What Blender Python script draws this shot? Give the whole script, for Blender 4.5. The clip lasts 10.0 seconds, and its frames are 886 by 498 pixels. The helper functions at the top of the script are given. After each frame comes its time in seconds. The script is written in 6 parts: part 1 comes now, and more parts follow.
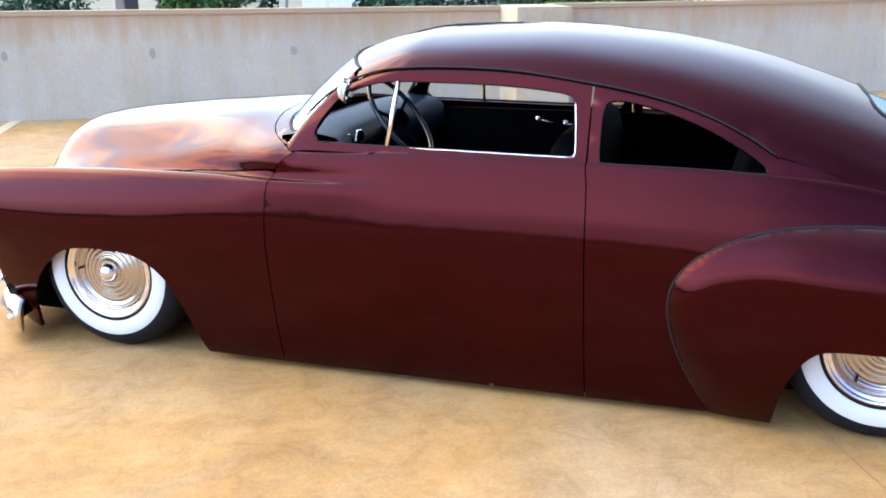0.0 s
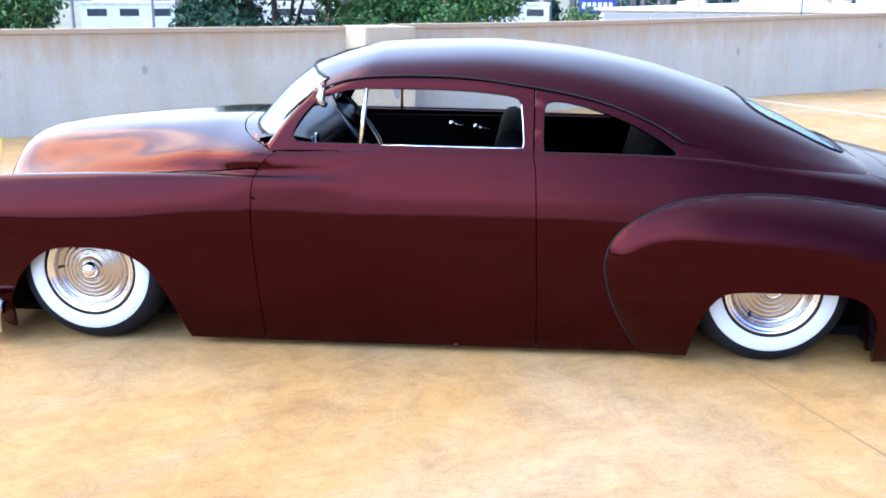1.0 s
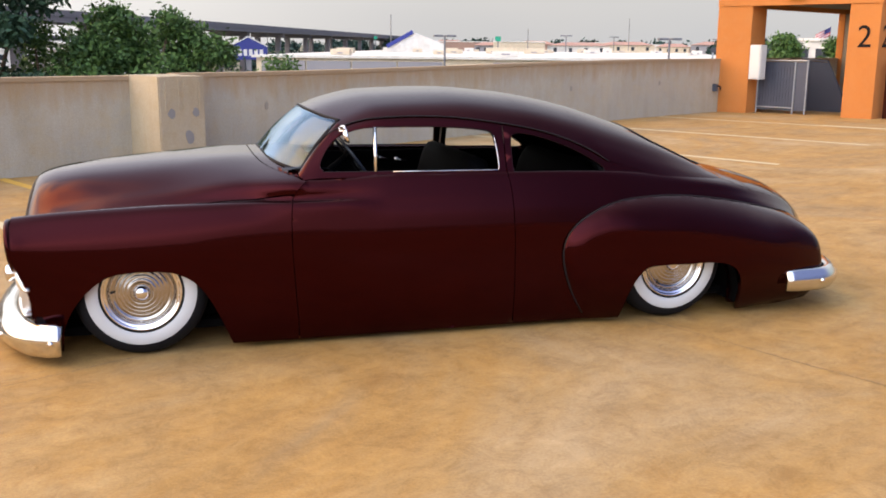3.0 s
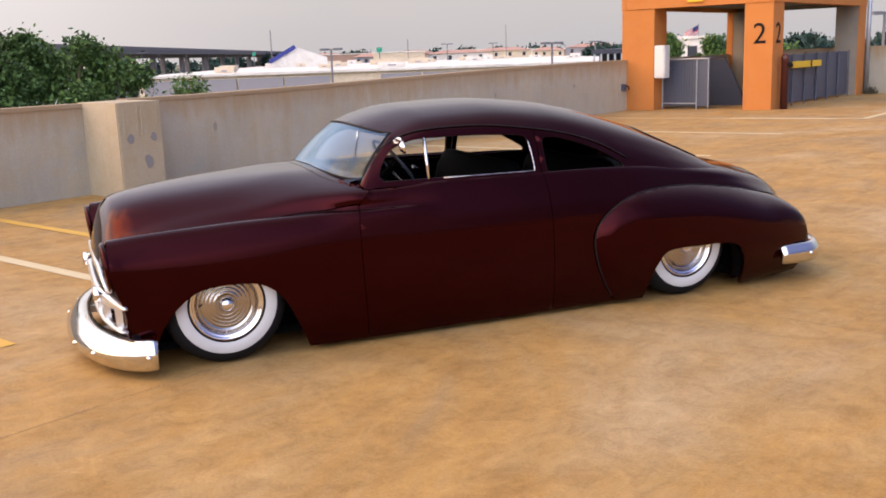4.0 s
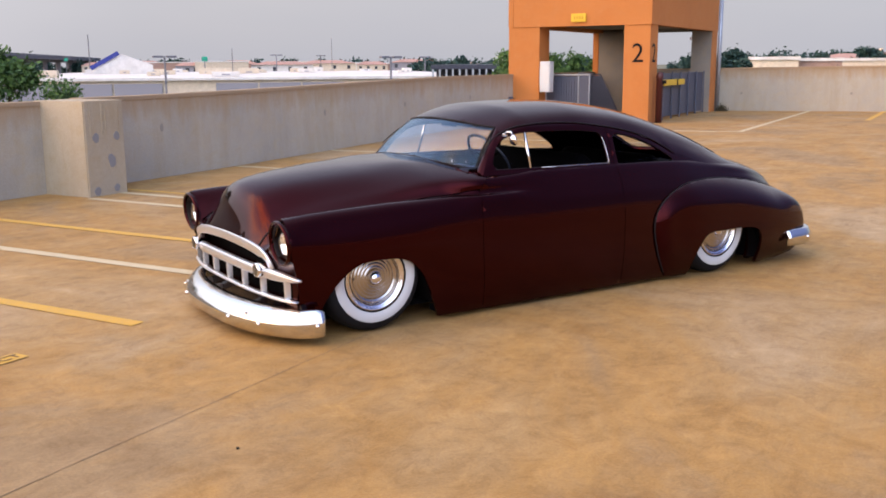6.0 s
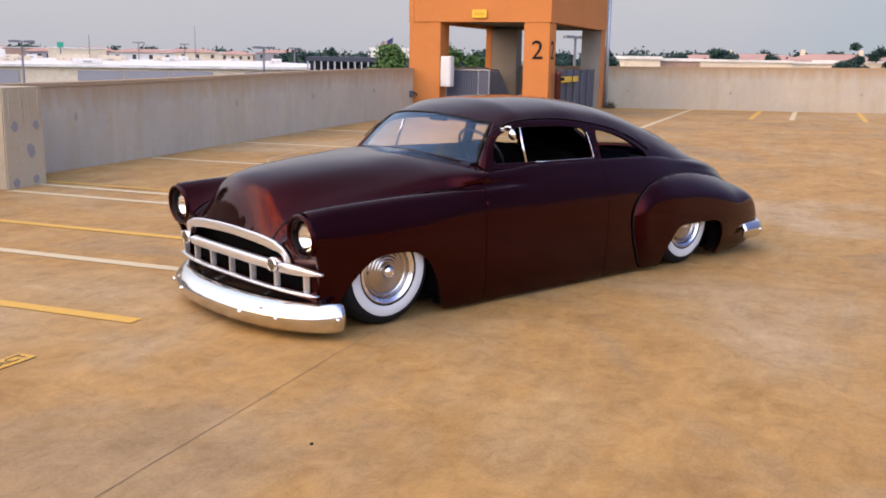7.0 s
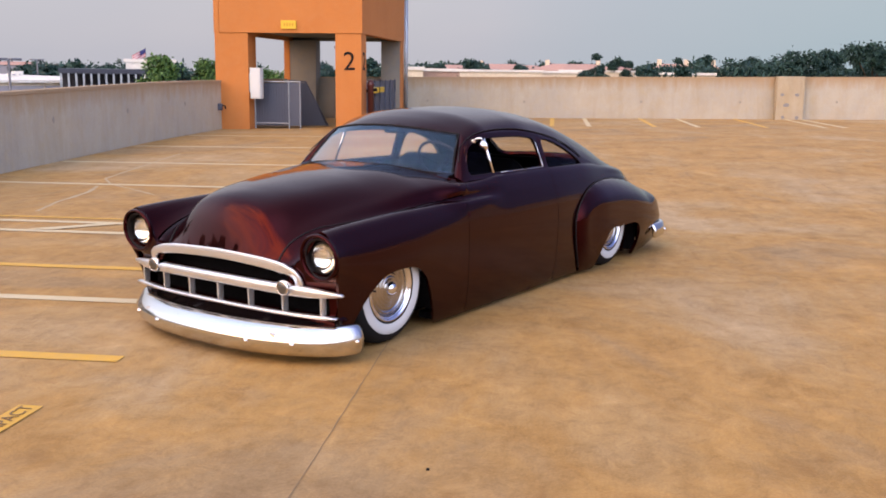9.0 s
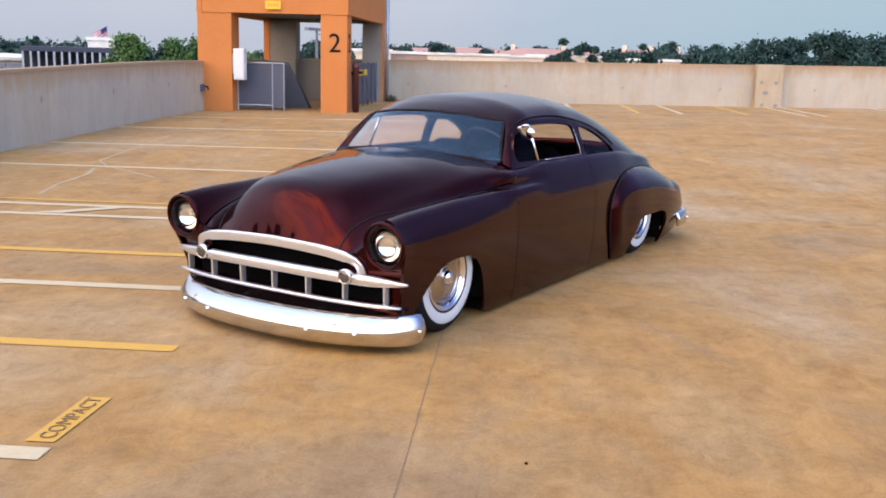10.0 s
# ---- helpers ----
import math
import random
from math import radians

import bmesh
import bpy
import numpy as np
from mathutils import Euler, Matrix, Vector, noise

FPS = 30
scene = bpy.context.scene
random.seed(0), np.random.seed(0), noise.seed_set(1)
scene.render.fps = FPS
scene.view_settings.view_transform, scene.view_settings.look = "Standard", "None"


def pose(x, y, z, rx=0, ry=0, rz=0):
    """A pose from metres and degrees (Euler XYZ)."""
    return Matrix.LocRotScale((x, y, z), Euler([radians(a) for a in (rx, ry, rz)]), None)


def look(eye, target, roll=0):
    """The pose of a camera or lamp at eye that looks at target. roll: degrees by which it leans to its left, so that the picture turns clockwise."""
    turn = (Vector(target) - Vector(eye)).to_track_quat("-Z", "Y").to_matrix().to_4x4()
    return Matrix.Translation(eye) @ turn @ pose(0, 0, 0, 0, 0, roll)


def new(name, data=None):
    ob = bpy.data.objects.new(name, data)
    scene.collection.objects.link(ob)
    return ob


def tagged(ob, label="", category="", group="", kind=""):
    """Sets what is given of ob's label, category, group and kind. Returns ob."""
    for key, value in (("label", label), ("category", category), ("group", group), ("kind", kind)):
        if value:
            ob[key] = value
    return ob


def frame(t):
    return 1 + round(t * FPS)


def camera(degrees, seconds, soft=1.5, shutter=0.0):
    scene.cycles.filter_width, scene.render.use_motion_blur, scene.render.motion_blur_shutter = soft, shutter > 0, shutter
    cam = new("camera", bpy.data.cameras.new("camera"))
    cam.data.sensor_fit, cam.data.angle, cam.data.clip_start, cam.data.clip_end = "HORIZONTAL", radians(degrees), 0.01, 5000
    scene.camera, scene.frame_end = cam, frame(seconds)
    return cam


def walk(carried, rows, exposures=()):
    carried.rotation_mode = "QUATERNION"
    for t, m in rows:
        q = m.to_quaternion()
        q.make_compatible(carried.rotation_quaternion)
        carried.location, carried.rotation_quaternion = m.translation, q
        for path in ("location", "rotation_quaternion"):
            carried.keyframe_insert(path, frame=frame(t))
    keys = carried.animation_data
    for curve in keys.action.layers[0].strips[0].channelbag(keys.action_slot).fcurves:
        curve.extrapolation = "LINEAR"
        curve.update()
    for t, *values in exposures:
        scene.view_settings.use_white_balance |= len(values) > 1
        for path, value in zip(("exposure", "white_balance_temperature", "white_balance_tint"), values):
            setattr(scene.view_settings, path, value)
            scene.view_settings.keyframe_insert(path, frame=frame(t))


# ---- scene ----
cam = camera(49.4, 10.0, 1.8)
PATH = [
    (0, (0.956, -3.931, 1.496), (0.385, -2.095, 0.945), -0.3),
    (0.5, (0.744, -4.38, 1.501), (0.35, -2.501, 0.942), -0.8),
    (1, (0.427, -4.673, 1.501), (0.263, -2.746, 0.991), 0.2),
    (1.5, (0.049, -4.996, 1.523), (0.039, -3.061, 1.018), -1.4),
    (2, (-0.328, -5.276, 1.532), (-0.185, -3.327, 1.106), -0.8),
    (2.5, (-0.789, -5.473, 1.554), (-0.428, -3.55, 1.141), -0.3),
    (2.7, (-0.996, -5.539, 1.548), (-0.549, -3.637, 1.122), 0.1),
    (3.8, (-2.057, -5.736, 1.58), (-1.363, -3.9, 1.197), -1.2),
    (4, (-2.281, -5.758, 1.59), (-1.533, -3.947, 1.192), -2.0),
    (4.5, (-2.766, -5.74, 1.579), (-1.957, -3.952, 1.197), -0.9),
    (5, (-3.272, -5.715, 1.565), (-2.411, -3.946, 1.209), 0.1),
    (5.5, (-3.692, -5.72, 1.573), (-2.677, -4.048, 1.158), -0.5),
    (5.7, (-3.87, -5.678, 1.56), (-2.83, -4.011, 1.182), -0.9),
    (6.8, (-4.759, -5.227, 1.566), (-3.514, -3.716, 1.159), 1.5),
    (7, (-4.857, -5.104, 1.564), (-3.562, -3.631, 1.174), 1.0),
    (7.5, (-5.129, -4.875, 1.552), (-3.763, -3.448, 1.243), 0.1),
    (8, (-5.41, -4.612, 1.567), (-3.941, -3.297, 1.229), 0.4),
    (8.5, (-5.568, -4.298, 1.554), (-3.994, -3.112, 1.213), -0.7),
    (9, (-5.742, -4.043, 1.554), (-4.118, -2.932, 1.192), 0.7),
    (9.5, (-5.908, -3.777, 1.562), (-4.264, -2.728, 1.117), 2.5),
    (10, (-5.973, -3.548, 1.557), (-4.311, -2.507, 1.163), 1.5),
]
EXPOSURES = [(0, 0.82, 5800, 3), (1, 1.03, 5250, 4), (1.5, 0.99, 5050, 4), (2, 0.88, 5250, 5), (2.5, 0.30, 7100, 6), (4, -0.16, 7400, 16), (4.5, -0.16, 7350, 16), (5, -0.32, 7200, 18),
             (5.5, -0.25, 6850, 15), (7, -0.25, 6750, 15), (7.5, -0.31, 7550, 20), (8, -0.29, 7200, 17), (8.5, -0.28, 7100, 17), (9, -0.27, 6800, 17), (9.5, -0.19, 5700, 12), (10, -0.15, 6150, 12)]
walk(cam, [(t, look(eye, target, roll)) for t, eye, target, roll in PATH], EXPOSURES)

# ---- light ----
world = bpy.data.worlds.new("world")
scene.world = world
world.use_nodes = True
wn, wl = world.node_tree.nodes, world.node_tree.links
wn.clear()
w_out, w_bg = wn.new("ShaderNodeOutputWorld"), wn.new("ShaderNodeBackground")
w_sky, w_mix, w_noise, w_ramp = wn.new("ShaderNodeTexSky"), wn.new("ShaderNodeMix"), wn.new("ShaderNodeTexNoise"), wn.new("ShaderNodeValToRGB")
w_co, w_map = wn.new("ShaderNodeTexCoord"), wn.new("ShaderNodeMapping")
SUN_ELEV, SUN_AZ = 30.0, 168.0          # degrees; azimuth counted from +x towards +y
w_sky.sky_type, w_sky.sun_disc = "NISHITA", False
w_sky.sun_elevation, w_sky.sun_rotation = radians(SUN_ELEV), radians(90 - SUN_AZ)
w_sky.air_density, w_sky.dust_density, w_sky.ozone_density = 1.0, 3.0, 1.0
w_mix.data_type = "RGBA"
w_map.inputs["Scale"].default_value = (1.0, 1.0, 3.0)
w_noise.inputs["Scale"].default_value, w_noise.inputs["Detail"].default_value = 1.6, 4
w_ramp.color_ramp.elements[0].position, w_ramp.color_ramp.elements[0].color = 0.35, (7.2, 7.7, 8.8, 1)
w_ramp.color_ramp.elements[1].position, w_ramp.color_ramp.elements[1].color = 0.70, (8.6, 8.7, 9.3, 1)
w_mix.inputs["Factor"].default_value = 0.80
wl.new(w_co.outputs["Generated"], w_map.inputs["Vector"])
wl.new(w_map.outputs["Vector"], w_noise.inputs["Vector"])
wl.new(w_noise.outputs["Fac"], w_ramp.inputs["Fac"])
wl.new(w_sky.outputs["Color"], w_mix.inputs["A"])
wl.new(w_ramp.outputs["Color"], w_mix.inputs["B"])
w_dot, w_clear, w_break = wn.new("ShaderNodeVectorMath"), wn.new("ShaderNodeMix"), wn.new("ShaderNodeMapRange")
w_dot.operation, w_clear.data_type = "DOT_PRODUCT", "RGBA"
w_dot.inputs[1].default_value = (0.97, 0.02, -0.25)      # the cloud thins out towards the east horizon
w_break.inputs["From Min"].default_value, w_break.inputs["From Max"].default_value = 0.82, 1.02
wl.new(w_co.outputs["Generated"], w_dot.inputs[0])
wl.new(w_dot.outputs["Value"], w_break.inputs["Value"])
wl.new(w_break.outputs["Result"], w_clear.inputs["Factor"])
w_sep, w_high, w_blue = wn.new("ShaderNodeSeparateXYZ"), wn.new("ShaderNodeMapRange"), wn.new("ShaderNodeMix")
w_blue.data_type = "RGBA"
w_high.inputs["From Min"].default_value, w_high.inputs["From Max"].default_value = 0.16, 0.75
w_high.inputs["To Max"].default_value = 0.85
w_blue.inputs["B"].default_value = (3.9, 5.1, 7.6, 1)      # haze at the horizon, blue overhead
wl.new(w_co.outputs["Generated"], w_sep.inputs["Vector"])
wl.new(w_sep.outputs["Z"], w_high.inputs["Value"])
wl.new(w_high.outputs["Result"], w_blue.inputs["Factor"])
wl.new(w_mix.outputs["Result"], w_blue.inputs["A"])
wl.new(w_blue.outputs["Result"], w_clear.inputs["A"])
w_clear.inputs["B"].default_value = (3.7, 5.9, 6.8, 1)
w_gap, w_open, w_south = wn.new("ShaderNodeVectorMath"), wn.new("ShaderNodeMapRange"), wn.new("ShaderNodeMix")
w_gap.operation, w_south.data_type, w_open.interpolation_type = "DOT_PRODUCT", "RGBA", "SMOOTHSTEP"
w_gap.inputs[1].default_value = (0.70, -0.55, 0.45)      # clear blue evening sky opposite the sun
w_open.inputs["From Min"].default_value, w_open.inputs["From Max"].default_value = 0.62, 0.98
w_south.inputs["B"].default_value = (1.6, 2.2, 5.0, 1)
wl.new(w_co.outputs["Generated"], w_gap.inputs[0])
wl.new(w_gap.outputs["Value"], w_open.inputs["Value"])
wl.new(w_open.outputs["Result"], w_south.inputs["Factor"])
wl.new(w_clear.outputs["Result"], w_south.inputs["A"])
w_sun, w_glow, w_lit = wn.new("ShaderNodeVectorMath"), wn.new("ShaderNodeMapRange"), wn.new("ShaderNodeVectorMath")
w_sun.operation, w_lit.operation, w_glow.interpolation_type = "DOT_PRODUCT", "SCALE", "SMOOTHSTEP"
w_sun.inputs[1].default_value = (math.cos(radians(SUN_AZ)) * math.cos(radians(SUN_ELEV)), math.sin(radians(SUN_AZ)) * math.cos(radians(SUN_ELEV)), math.sin(radians(SUN_ELEV)))
w_glow.inputs["From Min"].default_value, w_glow.inputs["From Max"].default_value = -0.1, 1.0   # bright haze round the veiled sun
w_glow.inputs["To Min"].default_value, w_glow.inputs["To Max"].default_value = 0.97, 2.3
wl.new(w_co.outputs["Generated"], w_sun.inputs[0])
wl.new(w_sun.outputs["Value"], w_glow.inputs["Value"])
w_near, w_patch, w_amber, w_warm = wn.new("ShaderNodeMapRange"), wn.new("ShaderNodeValToRGB"), wn.new("ShaderNodeMath"), wn.new("ShaderNodeMix")
w_warm.data_type, w_amber.operation, w_near.interpolation_type = "RGBA", "MULTIPLY", "SMOOTHSTEP"
w_near.inputs["From Min"].default_value, w_near.inputs["From Max"].default_value = 0.72, 0.97      # broken amber cloud round the low sun
w_cloud = wn.new("ShaderNodeTexNoise")
w_cloud.inputs["Scale"].default_value, w_cloud.inputs["Detail"].default_value = 4.0, 2
w_patch.color_ramp.elements[0].position, w_patch.color_ramp.elements[1].position = 0.36, 0.62
w_warm.inputs["B"].default_value = (19.0, 12.0, 7.0, 1)
wl.new(w_map.outputs["Vector"], w_cloud.inputs["Vector"])
wl.new(w_cloud.outputs["Fac"], w_patch.inputs["Fac"])
wl.new(w_sun.outputs["Value"], w_near.inputs["Value"])
wl.new(w_near.outputs["Result"], w_amber.inputs[0])
wl.new(w_patch.outputs["Color"], w_amber.inputs[1])
wl.new(w_amber.outputs["Value"], w_warm.inputs["Factor"])
wl.new(w_south.outputs["Result"], w_warm.inputs["A"])
wl.new(w_warm.outputs["Result"], w_lit.inputs[0])
w_haze, w_white, w_sum = wn.new("ShaderNodeVectorMath"), wn.new("ShaderNodeMapRange"), wn.new("ShaderNodeMath")
w_haze.operation, w_sum.operation, w_white.interpolation_type = "DOT_PRODUCT", "ADD", "SMOOTHSTEP"
w_haze.inputs[1].default_value = (-0.32, -0.82, 0.47)      # bright white cloud in the south
w_white.inputs["From Min"].default_value, w_white.inputs["From Max"].default_value = 0.58, 0.98
w_white.inputs["To Max"].default_value = 2.0
wl.new(w_co.outputs["Generated"], w_haze.inputs[0])
wl.new(w_haze.outputs["Value"], w_white.inputs["Value"])
wl.new(w_glow.outputs["Result"], w_sum.inputs[0])
wl.new(w_white.outputs["Result"], w_sum.inputs[1])
w_up, w_all = wn.new("ShaderNodeMapRange"), wn.new("ShaderNodeMath")
w_all.operation, w_up.interpolation_type = "MULTIPLY", "SMOOTHSTEP"
w_up.inputs["From Min"].default_value, w_up.inputs["From Max"].default_value = 0.07, 0.34      # an overcast sky grows brighter away from the horizon
w_up.inputs["To Min"].default_value, w_up.inputs["To Max"].default_value = 1.0, 1.6
wl.new(w_sep.outputs["Z"], w_up.inputs["Value"])
wl.new(w_sum.outputs["Value"], w_all.inputs[0])
wl.new(w_up.outputs["Result"], w_all.inputs[1])
wl.new(w_all.outputs["Value"], w_lit.inputs["Scale"])
wl.new(w_lit.outputs["Vector"], w_bg.inputs["Color"])
w_bg.inputs["Strength"].default_value = 0.10
wl.new(w_bg.outputs["Background"], w_out.inputs["Surface"])
sun = new("sun", bpy.data.lights.new("sun", "SUN"))
sun.data.energy, sun.data.angle, sun.data.color = 0.8, radians(70), (1.0, 0.76, 0.50)
sd = Vector((math.cos(radians(SUN_AZ)) * math.cos(radians(SUN_ELEV)), math.sin(radians(SUN_AZ)) * math.cos(radians(SUN_ELEV)), math.sin(radians(SUN_ELEV))))
sun.matrix_world = look(sd * 60, (0, 0, 0))


# ---- materials ----
def rgb(h):
    """Linear colour from an sRGB hex text."""
    c = [int(h[i:i + 2], 16) / 255 for i in (0, 2, 4)]
    return tuple(x / 12.92 if x < 0.04045 else ((x + 0.055) / 1.055) ** 2.4 for x in c)


def mat(name, color, rough=0.6, metal=0.0, coat=0.0, spec=0.5):
    m = bpy.data.materials.new(name)
    m.use_nodes = True
    b = m.node_tree.nodes["Principled BSDF"]
    b.inputs["Base Color"].default_value = (*color[:3], 1)
    b.inputs["Roughness"].default_value, b.inputs["Metallic"].default_value = rough, metal
    b.inputs["Coat Weight"].default_value, b.inputs["Coat Roughness"].default_value = coat, 0.04
    b.inputs["Specular IOR Level"].default_value = spec
    return m


def node(m, kind, **inputs):
    n = m.node_tree.nodes.new(kind)
    for k, v in inputs.items():
        n.inputs[k.replace("_", " ")].default_value = v
    return n


def link(m, a, out, b, inp):
    m.node_tree.links.new(a.outputs[out], b.inputs[inp])


def bsdf(m):
    return m.node_tree.nodes["Principled BSDF"]


def coords(m, scale=(1, 1, 1), kind="Object"):
    tc, mp = node(m, "ShaderNodeTexCoord"), node(m, "ShaderNodeMapping")
    mp.inputs["Scale"].default_value = scale
    link(m, tc, kind, mp, "Vector")
    return mp


def noisy(m, mp, scale, detail=6, rough=0.6, dist=0.0):
    n = node(m, "ShaderNodeTexNoise", Scale=scale, Detail=detail, Roughness=rough, Distortion=dist)
    link(m, mp, "Vector", n, "Vector")
    return n


def ramp(m, src, out, stops):
    r = node(m, "ShaderNodeValToRGB")
    e = r.color_ramp.elements
    while len(e) < len(stops):
        e.new(0.5)
    for el, (p, c) in zip(e, stops):
        el.position, el.color = p, (*c[:3], 1)
    link(m, src, out, r, "Fac")
    return r


def mixed(m, fac, a, b, mode="MIX"):
    """A colour mix; each of fac, a, b is a value or (node, output)."""
    n = node(m, "ShaderNodeMix")
    n.data_type, n.blend_type = "RGBA", mode
    for key, v in (("Factor", fac), ("A", a), ("B", b)):
        sock = n.inputs[key] if key == "Factor" else [i for i in n.inputs if i.name == key and i.type == "RGBA"][0]
        if isinstance(v, tuple) and hasattr(v[0], "outputs"):
            m.node_tree.links.new(v[0].outputs[v[1]], sock)
        else:
            sock.default_value = v if key == "Factor" else (*v[:3], 1)
    return n


def result(n):
    return [o for o in n.outputs if o.type == "RGBA"][0]


def setcol(m, n):
    m.node_tree.links.new(result(n) if n.bl_idname == "ShaderNodeMix" else n.outputs["Color"], bsdf(m).inputs["Base Color"])


def bump(m, src, out, strength, distance):
    b = node(m, "ShaderNodeBump", Strength=strength, Distance=distance)
    link(m, src, out, b, "Height")
    link(m, b, "Normal", bsdf(m), "Normal")
    return b


def concrete(name, light, dark, stain, grain=60, big=0.45, bumpd=0.004, streak=False, rough=0.85):
    m = mat(name, light, rough, spec=0.3)
    mp = coords(m)
    big_n = noisy(m, mp, big, 8, 0.62, 0.4)
    mid_n = noisy(m, mp, big * 6, 8, 0.68, 0.6)
    fine_n = noisy(m, mp, grain, 3, 0.7)
    base = ramp(m, big_n, "Fac", [(0.33, dark), (0.66, light)])
    spread = ramp(m, mid_n, "Fac", [(0.45, (0, 0, 0)), (0.72, (0.75, 0.75, 0.75))])
    c1 = mixed(m, (spread, "Color"), (base, "Color"), stain)
    gr = ramp(m, fine_n, "Fac", [(0.25, (0.80, 0.80, 0.80)), (0.75, (1.16, 1.16, 1.16))])
    c2 = node(m, "ShaderNodeMix")
    c2.data_type, c2.blend_type = "RGBA", "MULTIPLY"
    c2.inputs["Factor"].default_value = 0.8
    ia, ib = [i for i in c2.inputs if i.type == "RGBA"]
    m.node_tree.links.new(result(c1), ia)
    m.node_tree.links.new(gr.outputs["Color"], ib)
    last = c2
    if streak:
        mps = coords(m, (1.3, 1.3, 0.22))
        s = noisy(m, mps, 1.7, 7, 0.68, 0.5)
        sr = ramp(m, s, "Fac", [(0.44, (1, 1, 1)), (0.78, streak)])
        c3 = node(m, "ShaderNodeMix")
        c3.data_type, c3.blend_type = "RGBA", "MULTIPLY"
        c3.inputs["Factor"].default_value = 0.8
        ia, ib = [i for i in c3.inputs if i.type == "RGBA"]
        m.node_tree.links.new(result(c2), ia)
        m.node_tree.links.new(sr.outputs["Color"], ib)
        last = c3
    setcol(m, last)
    bump(m, fine_n, "Fac", 0.5, bumpd)
    return m


def deck_material():
    """Warm stained deck concrete: broad ochre and grey drifts, cloudy blotches, trowel smears, fine speckle and pits."""
    m = mat("deck_concrete", (0.45, 0.31, 0.16), 0.8, spec=0.35)
    mp = coords(m)
    broad = noisy(m, mp, 0.36, 7, 0.64, 0.8)
    cloud = noisy(m, mp, 1.5, 10, 0.74, 0.3)
    turned = coords(m)
    turned.inputs["Rotation"].default_value = (0, 0, radians(-28))
    smear_map = node(m, "ShaderNodeMapping")
    smear_map.inputs["Scale"].default_value = (0.3, 1.6, 1.0)
    link(m, turned, "Vector", smear_map, "Vector")
    brush = noisy(m, smear_map, 9.0, 8, 0.75, 0.5)
    h = ramp(m, brush, "Fac", [(0.34, (0.80, 0.76, 0.72)), (0.50, (1, 1, 1)), (0.66, (1.13, 1.14, 1.15))])
    smear = noisy(m, smear_map, 2.4, 8, 0.7, 0.6)
    grain = noisy(m, mp, 75, 4, 0.75)
    scuff = noisy(m, mp, 5.5, 10, 0.80, 0.8)
    g = ramp(m, scuff, "Fac", [(0.38, (0.74, 0.69, 0.64)), (0.50, (1, 1, 1)), (0.62, (1.20, 1.20, 1.20))])
    pits = noisy(m, mp, 26, 4, 0.8)
    a = ramp(m, broad, "Fac", [(0.36, (0.285, 0.188, 0.090)), (0.48, (0.345, 0.196, 0.060)), (0.56, (0.335, 0.210, 0.085)), (0.66, (0.355, 0.250, 0.135))])
    b = ramp(m, cloud, "Fac", [(0.32, (0.76, 0.70, 0.64)), (0.47, (0.97, 0.95, 0.92)), (0.57, (1.04, 1.01, 0.96)), (0.72, (1.26, 1.30, 1.36))])
    c = ramp(m, smear, "Fac", [(0.36, (0.80, 0.76, 0.70)), (0.52, (1.0, 1.0, 1.0)), (0.68, (1.14, 1.13, 1.12))])
    d = ramp(m, grain, "Fac", [(0.28, (0.74, 0.73, 0.72)), (0.52, (1.0, 1.0, 1.0)), (0.75, (1.20, 1.20, 1.20))])
    e = ramp(m, pits, "Fac", [(0.24, (0.62, 0.56, 0.50)), (0.36, (1, 1, 1))])
    x = mixed(m, 0.9, (a, "Color"), (b, "Color"), "MULTIPLY")
    for r, f in ((c, 0.4), (h, 0.3), (g, 0.65), (d, 0.7), (e, 0.7)):
        y = mixed(m, f, (0, 0, 0), (r, "Color"), "MULTIPLY")
        m.node_tree.links.new(result(x), [i for i in y.inputs if i.name == "A" and i.type == "RGBA"][0])
        x = y
    setcol(m, x)
    rr = ramp(m, cloud, "Fac", [(0.3, (0.9, 0.9, 0.9)), (0.7, (0.66, 0.66, 0.66))])
    link(m, rr, "Color", bsdf(m), "Roughness")
    bump(m, grain, "Fac", 0.45, 0.004)
    return m


M_floor = deck_material()
M_wall = concrete("parapet_concrete", (0.410, 0.374, 0.310), (0.338, 0.320, 0.281), (0.396, 0.335, 0.238), grain=70, big=0.7, streak=(0.84, 0.76, 0.62))


def run_off(m):
    """Rusty run-off from the wall's top edge; the map's second axis counts metres below the top."""
    uv = node(m, "ShaderNodeUVMap")
    uv.uv_map = "below_top"
    mp = node(m, "ShaderNodeMapping")
    mp.inputs["Scale"].default_value = (3.2, 0.55, 1)
    link(m, uv, "UV", mp, "Vector")
    n = noisy(m, mp, 1.6, 7, 0.72)
    sep = node(m, "ShaderNodeSeparateXYZ")
    link(m, uv, "UV", sep, "Vector")
    fall, reach = node(m, "ShaderNodeMath"), node(m, "ShaderNodeMath")
    fall.operation, reach.operation = "MULTIPLY_ADD", "ADD"
    fall.inputs[1].default_value, fall.inputs[2].default_value = -1.15, 0.30
    link(m, sep, "Y", fall, 0)
    link(m, fall, "Value", reach, 0)
    link(m, n, "Fac", reach, 1)
    f = ramp(m, reach, "Value", [(0.42, (0, 0, 0)), (0.62, (0.34, 0.34, 0.34)), (0.80, (0.66, 0.66, 0.66))])
    old = bsdf(m).inputs["Base Color"].links[0].from_socket
    x = mixed(m, (f, "Color"), (0, 0, 0), (0.302, 0.184, 0.083))
    m.node_tree.links.new(old, [i for i in x.inputs if i.name == "A" and i.type == "RGBA"][0])
    setcol(m, x)


